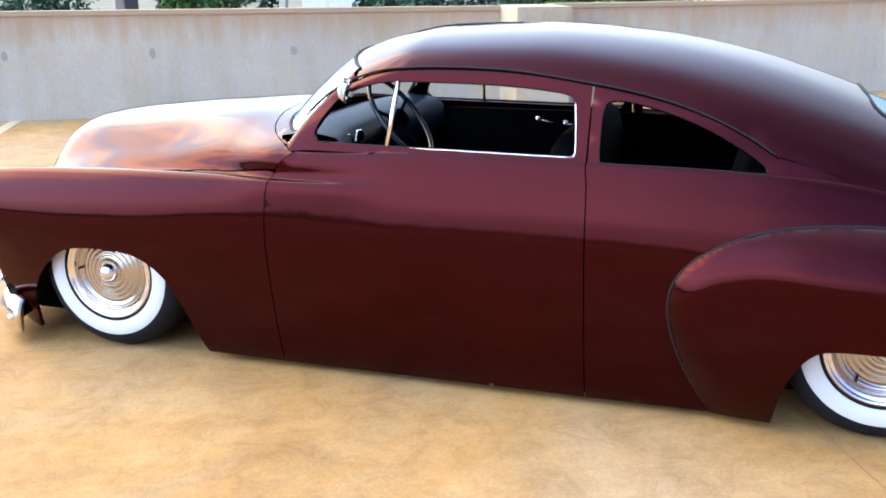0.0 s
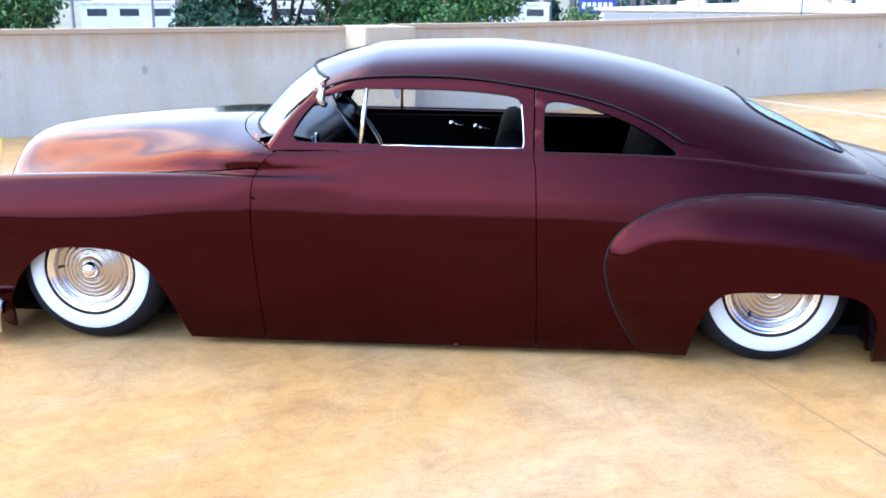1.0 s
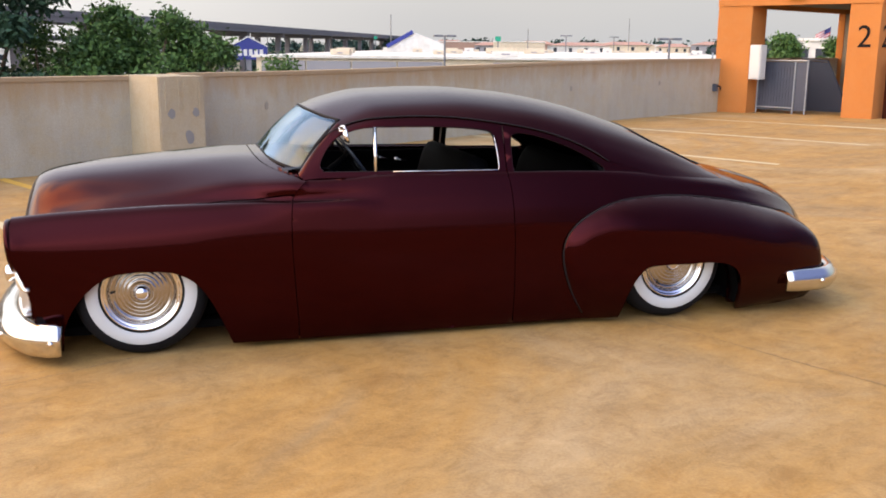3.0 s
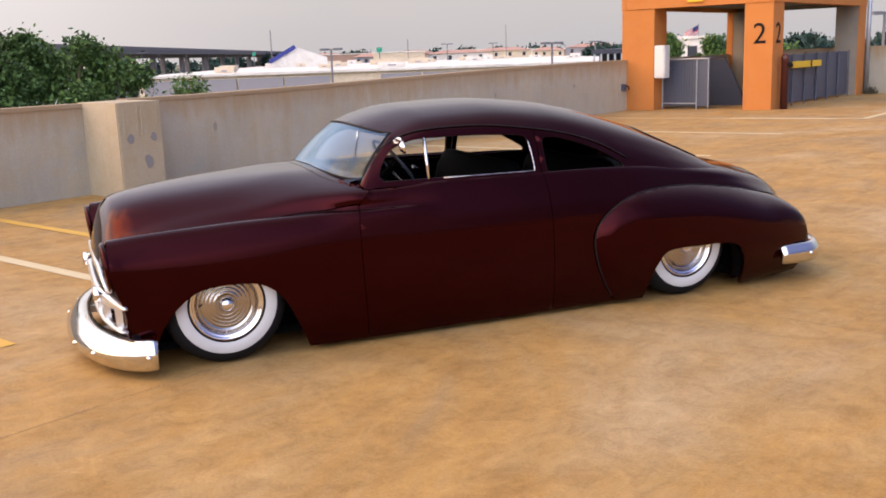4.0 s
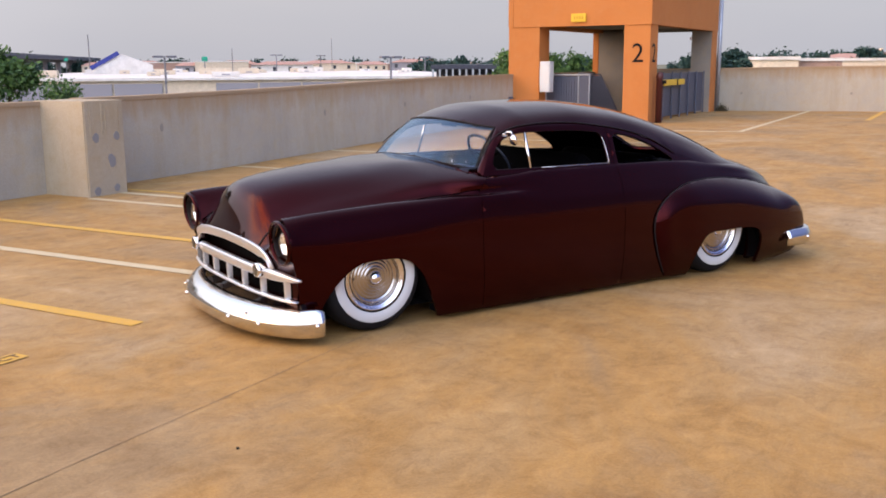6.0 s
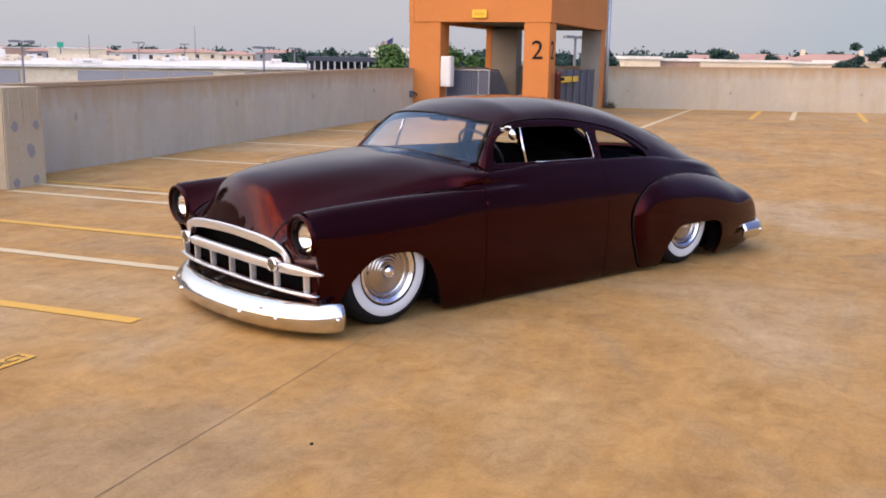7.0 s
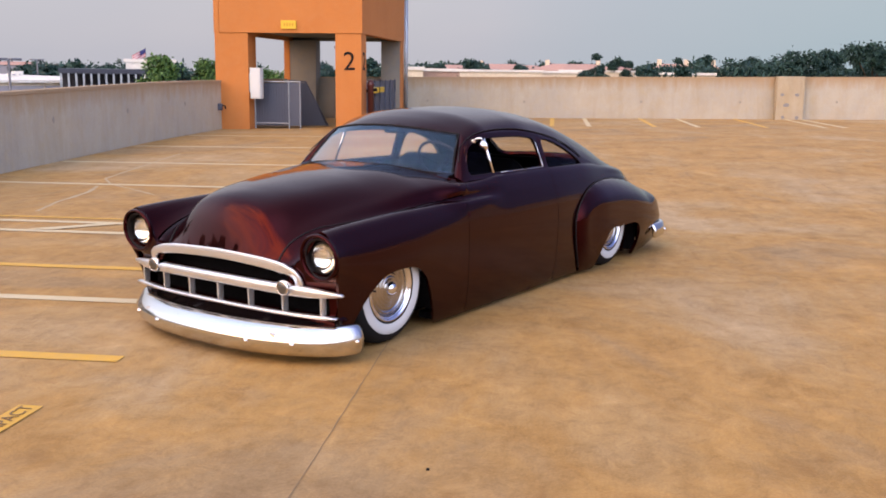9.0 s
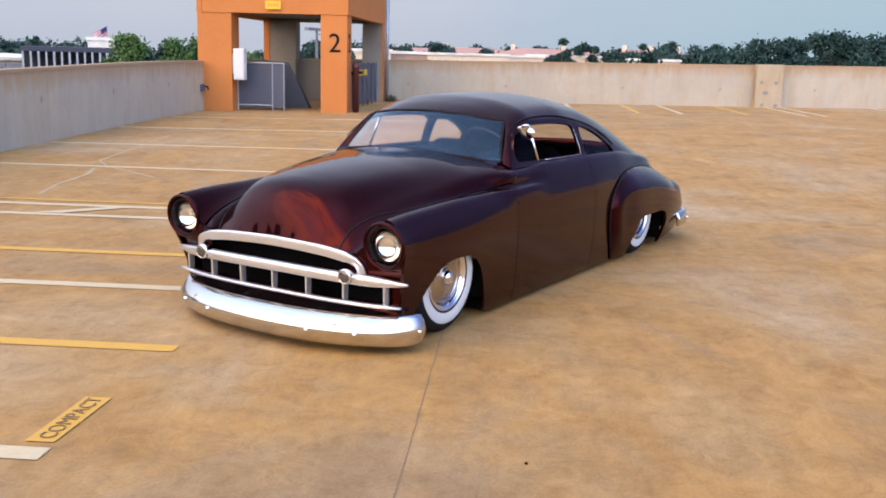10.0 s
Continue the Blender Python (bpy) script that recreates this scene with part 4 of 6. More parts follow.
def side_skins(sd):
    # front fender: sill, wheel opening, nose and the valley beside the hood
    low = [(x, max(z, .032)) for x, z in ARCH_F]
    nose_q = side_line(BODY, [p for p in NOSE][::-1], 1, 6)
    arch_q = side_line(BODY, low, 1, 6)
    cut_q = side_line(BODY, [p for p in shift(FRONT_CUT, -GAP)][::-1], 1, 8)
    valley = [(x, K * (6.93 + 0.3 * smooth01(-.95, -.71, x))) for x in span(-2.030, -0.715, 0.05)]
    top = [(-2.033, K * 6.3)] + valley
    cut_lo = [p for p in cut_q if p[1] < K * 7.25]
    outline = [(-1.945, K * 1.0)] + nose_q[1:] + top + cut_lo[::-1] + arch_q
    front = part("front_fender", skin(outline, [], on_body(sd), 0.028), M_paint, car, smooth=True)
    # door
    f_q = side_line(BODY, shift(FRONT_CUT, GAP), 1, 8.99)
    r_q = side_line(BODY, shift(REAR_CUT, -GAP), 1, 8.99)
    f_q = [p for p in f_q if p[1] <= K * 8.5]
    outline = [(-.598, K * 8.5)] + f_q[1:] + r_q[::-1][:-1] + [(.4608, K * 8.5)]
    door = part("door", skin(outline, [], on_body(sd), 0.035), M_paint, car, smooth=True)
    # rear quarter, behind the fender, with the wheel opening
    r_q = side_line(BODY, shift(REAR_CUT, GAP), 1, 8.99)
    hole = side_line(BODY, [(x, max(z, .05)) for x, z in ARCH_R], 1, 6)
    up = [(.4672, K * 8.5)] + [(x, K * 8.5) for x in span(.55, 1.35, .08)]
    deck_edge = [(1.50, K * 8.45), (1.70, K * 8.35), (1.88, K * 8.2), (1.95, K * 7.95)] + [(x, K * 7.6) for x in (2.05, 2.2, 2.35, 2.48, 2.58, 2.66, 2.715)]
    outline = up + deck_edge + [(2.715, K * 1.0)] + [(x, K * 1.0) for x in (2.5, 2.2, 1.95)] + hole[::-1] + [(1.0, K * 1.0), (.75, K * 1.0)] + r_q[::-1][:-1]
    quarter = part("rear_quarter", skin(outline, [], on_body(sd), 0.024), M_paint, car, smooth=True)
    return door


ARCH_R = spline([(1.126, .032), (1.148, .17), (1.185, .265), (1.235, .325), (1.31, .345), (1.50, .346), (1.68, .345), (1.775, .325), (1.838, .27), (1.868, .18), (1.884, .032)], 4)
FEND = spline([(.935, .032), (.862, .15), (.808, .26), (.778, .36), (.770, .44), (.784, .505), (.822, .562), (.88, .610), (.95, .648), (1.03, .680), (1.15, .706), (1.33, .718), (1.50, .714), (1.65, .700), (1.85, .670), (2.00, .640), (2.15, .606), (2.31, .566), (2.42, .508), (2.482, .43), (2.506, .33), (2.512, .25), (2.498, .15), (2.47, .07)], 3)
FEND_EDGE = np.array(refine(FEND, 0.01, False))
SWELL = pchip([.70, .90, 1.20, 1.60, 1.95, 2.20, 2.40, 2.51], [.045, .056, .088, .112, .138, .160, .176, .186])


def on_fender(sd):
    def f(x, z):
        t = BODY.t_of_z(x, z, 0.6, 8.5)
        s = BODY.at(x, t)[0]
        d = math.sqrt(np.min((FEND_EDGE[:, 0] - x) ** 2 + (FEND_EDGE[:, 1] - z) ** 2))
        e = max(0.0, 1 - d / (0.105 + 0.075 * smooth01(0.85, 1.35, x) - 0.10 * smooth01(2.05, 2.38, x)))
        lift = math.sin(math.pi / 2 * (1 - e)) ** 0.7
        tuck = 0.045 * max(0.0, (0.30 - z) / 0.25) ** 1.5
        return Vector((x, sd * (s + 0.012 + SWELL(x) * lift - tuck * lift), z))
    return f


def rear_fender(sd):
    outline = FEND + [(2.2, .04), (1.95, .032)] + ARCH_R[::-1] + [(1.05, .032)]
    edge = [(x, z) for x, z in FEND if x < 2.40 and z > .045]
    weld = [Vector((x, sd * (BODY.at(x, BODY.t_of_z(x, z, 0.6, 8.5))[0] + .008), z)) for x, z in edge]
    part("fender_welt", tube(weld, .0065, 6), M_seal, car, "thin dark welt along the rear fender", True)
    return part("rear_fender", skin(outline, [], on_fender(sd), 0.022, 0.026, middle=(1.6, 0, .3), rows_by=(.004, .010, .018, .028, .040, .055, .072), edge=refine(FEND, 0.022, False)), M_paint, car, smooth=True)


WIN_D = spline([(-.535, .905), (-.552, .935), (-.515, 1.005), (-.455, 1.066), (-.36, 1.104), (-.25, 1.119), (0.0, 1.120), (.20, 1.113), (.365, 1.096), (.402, 1.075), (.413, 1.03), (.422, .915), (.415, .893), (.38, .888), (0.0, .892), (-.49, .897)], 3, True)
WIN_Q = spline([(.505, .885), (.502, .97), (.506, 1.045), (.530, 1.074), (.60, 1.072), (.72, 1.043), (.85, .996), (.97, .935), (1.035, .892), (1.050, .872), (1.035, .861), (.90, .866), (.70, .870), (.53, .872)], 3, True)
PILLAR = spline([(-.648, .868), (-.600, .945), (-.540, 1.015), (-.475, 1.075), (-.420, 1.122)], 4)


def inset(poly, d):
    """The polygon moved outwards by d (inwards where d is negative)."""
    n, out = len(poly), []
    area = sum(poly[i][0] * poly[(i + 1) % n][1] - poly[(i + 1) % n][0] * poly[i][1] for i in range(n))
    for i in range(n):
        t = (Vector(poly[(i + 1) % n]) - Vector(poly[i - 1])).normalized()
        nrm = Vector((t.y, -t.x)) * (1 if area > 0 else -1)
        out.append(tuple(Vector(poly[i]) + nrm * d))
    return out


DRIP = spline([(-.60, .985), (-.535, 1.055), (-.44, 1.112), (-.33, 1.150), (-.20, 1.166), (.0, 1.170), (.20, 1.162), (.42, 1.134), (.60, 1.104), (.75, 1.068), (.88, 1.022), (.99, .970), (1.085, .912)], 4)


def greenhouse(sd, door):
    roof_q = lambda pts, lo=0.2, hi=4.9: side_line(ROOF, pts, lo, hi)
    pil = roof_q(PILLAR)
    drip_q = roof_q(DRIP)
    cut_hi = ROOF.t_of_z(.463, 1.127, 0.2, 5) * K
    dr = [p for p in drip_q if p[0] < .46]
    dr = [p for p in dr if p[0] > -.44]
    # window frame of the door, up to the drip rail
    outline = [(-.648, K * 0.55)] + pil[1:-1] + dr + [(.4608, cut_hi)] + [(.4608, K * 0.55)]
    part("window_frame", skin(outline, [roof_q(WIN_D)], on_roof(sd), 0.026, 0.02, middle=(.2, 0, .9)), M_paint, door, smooth=True)
    # quarter pillar with the rear side window
    dq = [p for p in drip_q if p[0] > .47]
    outline = [(.4672, K * 0.5), (.4672, cut_hi)] + dq + [(1.2, K * 2.0), (1.32, K * 1.2), (1.40, K * 0.5)]
    part("quarter_pillar", skin(outline, [roof_q(WIN_Q)], on_roof(sd), 0.026, 0.02, middle=(.8, 0, .9)), M_paint, car, smooth=True)
    inner = [(x, q) for x, q in outline]
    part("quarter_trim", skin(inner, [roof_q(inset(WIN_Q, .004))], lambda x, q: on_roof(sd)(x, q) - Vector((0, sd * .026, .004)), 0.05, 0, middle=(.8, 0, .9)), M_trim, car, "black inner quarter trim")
    # drip rail
    rail = [Vector((x, sd * (ROOF.at(x, q / K)[0] + .006), ROOF.at(x, q / K)[1] + .002)) for x, q in drip_q]
    part("drip_rail", tube(rail, [0.002] + [0.0042] * (len(rail) - 2) + [0.002], 6), M_seal, car, "dark drip rail above the side windows", True)
    # seals, vent post and glass
    for nm, w, own in (("window_seal", WIN_D, door), ("window_seal", WIN_Q, car)):
        ring = [Vector((x, sd * (ROOF.at(x, q / K)[0] - .004), ROOF.at(x, q / K)[1])) for x, q in roof_q(w)]
        part(nm, tube(ring + ring[:2], 0.0035, 6, False), M_seal, own, smooth=True)
    bead = [(x, z) for x, z in WIN_D if (z < .90 and x > -.47) or (x > .40 and z < 1.07)]
    bead = sorted([p for p in bead if p[1] < .8935 and p[0] < .405]) + sorted([p for p in bead if p[0] >= .405], key=lambda p: p[1])
    part("window_bead", tube([(x, sd * (ROOF.at(x, ROOF.t_of_z(x, z, .2, 5))[0] + .002), z - .001) for x, z in bead], 0.0022, 6), M_chrome, door, "thin chrome window bead", True)
    a, b = (-.262, .893), (-.246, 1.117)
    ends = [Vector((x, sd * (ROOF.at(x, ROOF.t_of_z(x, z, .2, 5))[0] - .006), z)) for x, z in (a, b)]
    part("vent_post", tube(ends, 0.0095, 8), M_chrome, door, "chrome vent window post", True)
    for nm, w in (("vent_glass", [p for p in WIN_D if p[0] < -.255] + [(-.256, .897)]), ("quarter_glass", WIN_Q)):
        wq = [(x, z) for x, z in w]
        if nm == "vent_glass":
            idx = [p for p in WIN_D if p[0] < -.25]
            cx, cz = -.38, 1.0
            wq = sorted(idx + [(-.255, .893), (-.25, 1.118)], key=lambda p: math.atan2(p[1] - cz, p[0] - cx))
        g = skin(wq, [], lambda x, z: Vector((x, sd * (ROOF.at(x, ROOF.t_of_z(x, z, .2, 5))[0] - .012), z)), 0.05, 0, middle=(.4, 0, .9))
        part(nm, g, M_sideglass, door if nm == "vent_glass" else car, "clear side window glass", True)


def top_surface(loft, lo):
    def f(x, y):
        s, z = loft.at(x, loft.t_of_s(x, abs(y), lo, loft.n - 1))
        return Vector((x, y, z))
    return f


ws_bottom = lambda y: Vector((-.800 + .155 * (abs(y) / .62) ** 4, y, .957 - .055 * (abs(y) / .62) ** 2.4))
ws_top_x = lambda y: -.560 + .135 * (abs(y) / .52) ** 2.6


def over_body(x, p):
    """The net of hood and cowl: p runs across from side to side, 0 in the middle."""
    q, z = BODY.at(x, 10 - abs(p) / K)
    return Vector((x, math.copysign(q, p), z))


def across(x, y):
    return K * (10 - BODY.t_of_s(x, abs(y), 7.3, 10))


def hood():
    half = K * 2.98
    lip = [(-2.072 + .022 * (p / half) ** 2, p) for p in span(-half, half, .03)]
    edge = [(x, K * (2.98 - 0.3 * smooth01(-.95, -.71, x))) for x in span(-2.04, -.725, .05)]
    cut = [(x - GAP, K * (10 - BODY.t_of_z(x, z, 7, 9))) for x, z in FRONT_CUT[::-1] if .786 < z < .862]
    seam = [(-.862 + .155 * (y / .645) ** 4, y) for y in span(.66, 0, .05)]
    seam = [(x, across(x, y)) for x, y in seam]
    right = edge + cut + seam
    outline = lip + right + [(x, -p) for x, p in right[::-1]][1:]
    h = part("hood", skin(outline, [], over_body, 0.017, 0.014, middle=(-1.2, 0, .3)), M_paint, car, smooth=True)
    for sd in (-1, 1):
        line = [(-2.056, 7.73), (-2.01, 7.78), (-1.96, 7.78), (-1.87, 7.74), (-1.77, 7.66), (-1.66, 7.48), (-1.52, 7.28), (-1.36, 7.14), (-1.15, 7.05)]
        pts = [Vector((x, sd * BODY.at(x, t)[0], BODY.at(x, t)[1] + .001)) for x, t in spline(line, 4)]
        part("hood_seam", tube(pts, [.0062 - .0045 * i / len(pts) for i in range(len(pts))], 6), M_seal, h, "dark shut line beside the hood", True)
    front = [(x + .006, p) for x, p in [(-.862 + .155 * (y / .645) ** 4, across(-.862 + .155 * (y / .645) ** 4, y)) for y in span(0, .66, .05)]]
    corner = [(x - GAP, K * (10 - BODY.t_of_z(x, z, 7, 9))) for x, z in FRONT_CUT[::-1] if z > .864]
    back = [(-.775 + .155 * (y / .62) ** 4, y) for y in span(.64, 0, .05)]
    back = [(x, across(x, y)) for x, y in back]
    right = front + corner + back
    part("cowl", skin(right + [(x, -p) for x, p in right[::-1]][1:-1], [], over_body, 0.017, 0.008, middle=(-.7, 0, .3)), M_paint, car, smooth=True)
    return h


def roof():
    front = [(ws_top_x(y), y) for y in span(-.52, .52, .05)]
    side = []
    for x, z in DRIP:
        if x > -.44:
            side.append((x, ROOF.at(x, ROOF.t_of_z(x, z, .2, 5))[0] - .002))
    tail = [(1.2, ROOF.at(1.2, 2.0)[0]), (1.32, ROOF.at(1.32, 1.2)[0]), (1.40, ROOF.at(1.40, .5)[0]), (1.55, ROOF.at(1.55, .3)[0]), (1.70, ROOF.at(1.70, .2)[0]), (1.87, .59)]
    back = [(1.872, y) for y in span(.52, -.52, .08)]
    right = side + tail
    outline = front + right + back + [(x, -y) for x, y in right[::-1]]
    glass = rounded([(1.395, -.40), (1.80, -.47), (1.835, 0), (1.80, .47), (1.395, .40), (1.37, 0)], .12, 5)
    place = top_surface(ROOF, 0.1)
    part("roof", skin(outline, [glass], place, 0.026, 0.02, middle=(.4, 0, .6)), M_paint, car, smooth=True)
    part("rear_window", skin(glass, [], lambda x, y: place(x, y) - Vector((0, 0, .012)), 0.06, 0, middle=(1.4, 0, .5)), M_glass, car, "curved rear window glass", True)
    ring = [place(x, y) + Vector((0, 0, .001)) for x, y in glass]
    # inner shell in the same shade black, so the cabin looks dark through the glass
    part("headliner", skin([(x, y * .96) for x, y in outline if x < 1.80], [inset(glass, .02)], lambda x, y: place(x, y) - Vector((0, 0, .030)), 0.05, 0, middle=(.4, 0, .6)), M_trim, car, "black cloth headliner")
    part("rear_window_seal", tube(ring + ring[:2], 0.006, 6, False), M_seal, car, "black rubber window seal", True)


def windshield():
    bm = bmesh.new()
    n, k = 26, 8
    top = lambda y: top_surface(ROOF, .1)(ws_top_x(y), y)
    rows = []
    for i in range(n + 1):
        f = -1 + 2 * i / n
        a, b = ws_bottom(.62 * f), top(.52 * f)
        rows.append([bm.verts.new(a.lerp(b, j / k) + Vector((-.012, 0, .008)) * math.sin(math.pi * j / k)) for j in range(k + 1)])
    for a, b in zip(rows, rows[1:]):
        for j in range(k):
            bm.faces.new((a[j], b[j], b[j + 1], a[j + 1]))
    bmesh.ops.recalc_face_normals(bm, faces=bm.faces)
    border = [r[0].co.copy() for r in rows] + [v.co.copy() for v in rows[-1][1:]] + [r[-1].co.copy() for r in rows[::-1][1:]] + [v.co.copy() for v in rows[0][::-1][1:]]
    w = part("windshield", bm, M_glass, car, "clear one-piece windshield glass", True)
    part("windshield_seal", tube(border + border[1:2], 0.008, 6, False), M_seal, w, "black rubber windshield seal", True)
    for sd in (-1, 1):
        pb = bmesh.new()
        strip_rows = []
        for j in range(13):
            f = j / 12
            inner = ws_bottom(.62).lerp(top(.52), f)
            i2 = f * (len(PILLAR) - 1)
            a, b = PILLAR[int(i2)], PILLAR[min(int(i2) + 1, len(PILLAR) - 1)]
            x, z = a[0] + (b[0] - a[0]) * (i2 % 1), a[1] + (b[1] - a[1]) * (i2 % 1)
            s = ROOF.at(x, ROOF.t_of_z(x, z, .2, 5))[0]
            o = Vector((x, s, z))
            m = inner.lerp(o, .55) + Vector((-.016, .008, .006))
            strip_rows.append([pb.verts.new((p.x, sd * p.y, p.z)) for p in (inner, inner.lerp(m, .6) + Vector((-.004, 0, 0)), m, m.lerp(o, .55) + Vector((-.002, .004, 0)), o)])
        for a, b in zip(strip_rows, strip_rows[1:]):
            for c in range(4):
                pb.faces.new((a[c], a[c + 1], b[c + 1], b[c]))
        bmesh.ops.recalc_face_normals(pb, faces=pb.faces)
        part("windshield_pillar", pb, M_paint, car, smooth=True)


def trunk():
    half = K * 2.38
    front = [(1.965 + .085 * (p / half) ** 2, p) for p in span(-half, half, .03)]
    side = [(x, half) for x in (2.12, 2.2, 2.28, 2.35, 2.42, 2.48, 2.53, 2.58, 2.62, 2.66, 2.69, 2.712)]
    part("trunk_lid", skin(front + side + [(2.716, 0)] + [(x, -p) for x, p in side[::-1]], [], over_body, 0.017, 0.012, middle=(2.2, 0, .2)), M_paint, car, smooth=True)
    edge = [(1.80, K * 1.715), (1.88, K * 1.785), (1.918, K * 1.89), (1.95, K * 2.035), (2.00, K * 2.21), (2.044, K * 2.375)]
    back = [(x - .005, p) for x, p in front[::-1]][1:-1]
    part("rear_deck", skin([(1.80, p) for p in span(-K * 1.70, K * 1.70, .03)] + edge + back + [(x, -p) for x, p in edge[::-1]], [], over_body, 0.017, 0.006, middle=(1.9, 0, .3)), M_paint, car, smooth=True)
    part("tail_panel", box((2.60, -.42, .12), (2.705, .42, .30)), M_paint, car)


doors = [side_skins(sd) for sd in (-1, 1)]
for sd, d in zip((-1, 1), doors):
    rear_fender(sd)
    greenhouse(sd, d)
hood()
roof()
windshield()
trunk()

# ---- front end ----
LAMP = (.728, .583)


def fascia_x(y, z):
    a = abs(y) / .77
    low = 1 - smooth01(.40, .52, z)
    return -2.052 + (.078 * a ** 3) * low + .022 * a * a * (1 - low) + .05 * max(0.0, .26 - z) / .16


def front_panel():
    edge = [(BODY.at(x, BODY.t_of_z(x, z, 1, 6))[0] - .004, z) for x, z in NOSE[::-1] if z > .12]
    crown = [(BODY.at(-2.035, t)[0], BODY.at(-2.035, t)[1] - .002) for t in (6.0, 6.2, 6.4, 6.6, 6.8, 6.95)]
    lip = [(y, .548 - .035 * (y / .54) ** 2) for y in span(.53, 0, .06)]
    right = [(0, .235), (.40, .235), (.70, .225), (.74, .14)] + edge + crown + lip[:-1]
    outline = right + [lip[-1]] + [(-y, z) for y, z in right[::-1]][:-1]
    # the slots of the grille and the lamps are cut right through
    slot = rounded([(-.52, .425), (.52, .425), (.50, .475), (.30, .505), (0, .512), (-.30, .505), (-.50, .475)], .04)
    row = rounded([(-.75, .272), (.75, .272), (.74, .385), (-.74, .385)], .012, 2)
    holes = [slot, row]
    for sd in (-1, 1):
        holes.append([(sd * LAMP[0] + .101 * math.cos(2 * math.pi * k / 28), LAMP[1] + .101 * math.sin(2 * math.pi * k / 28)) for k in range(28)])
    part("front_panel", skin(outline, holes, lambda y, z: Vector((fascia_x(y, z), y, z)), 0.028, 0.025, middle=(-1.2, 0, .3)), M_paint, car, smooth=True)


def profile_bar(line, prof, closed_ends=True):
    """A bar of flat section: prof is (out, up) round the line's points, out being towards the front."""
    bm, rings = bmesh.new(), []
    n = len(line)
    for i, p in enumerate(line):
        d = (line[min(i + 1, n - 1)][0] - line[max(i - 1, 0)][0])
        d.z = 0
        d.normalize()
        out = Vector((-abs(d.y), d.x if d.y > 0 else -d.x, 0))
        k = p[1]
        rings.append([bm.verts.new(p[0] + out * a * k + Vector((0, 0, b * p[2]))) for a, b in prof])
    m = len(prof)
    for a, b in zip(rings, rings[1:]):
        for c in range(m):
            bm.faces.new((a[c], a[(c + 1) % m], b[(c + 1) % m], b[c]))
    if closed_ends:
        bm.faces.new(rings[0])
        bm.faces.new(rings[-1])
    bmesh.ops.recalc_face_normals(bm, faces=bm.faces)
    return bm


def round_prof(w, h, n=12, sq=2.6):
    out = []
    for i in range(n):
        a = 2 * math.pi * i / n
        c, s = math.cos(a), math.sin(a)
        out.append((w * math.copysign(abs(c) ** (2 / sq), c), h * math.copysign(abs(s) ** (2 / sq), s)))
    return out


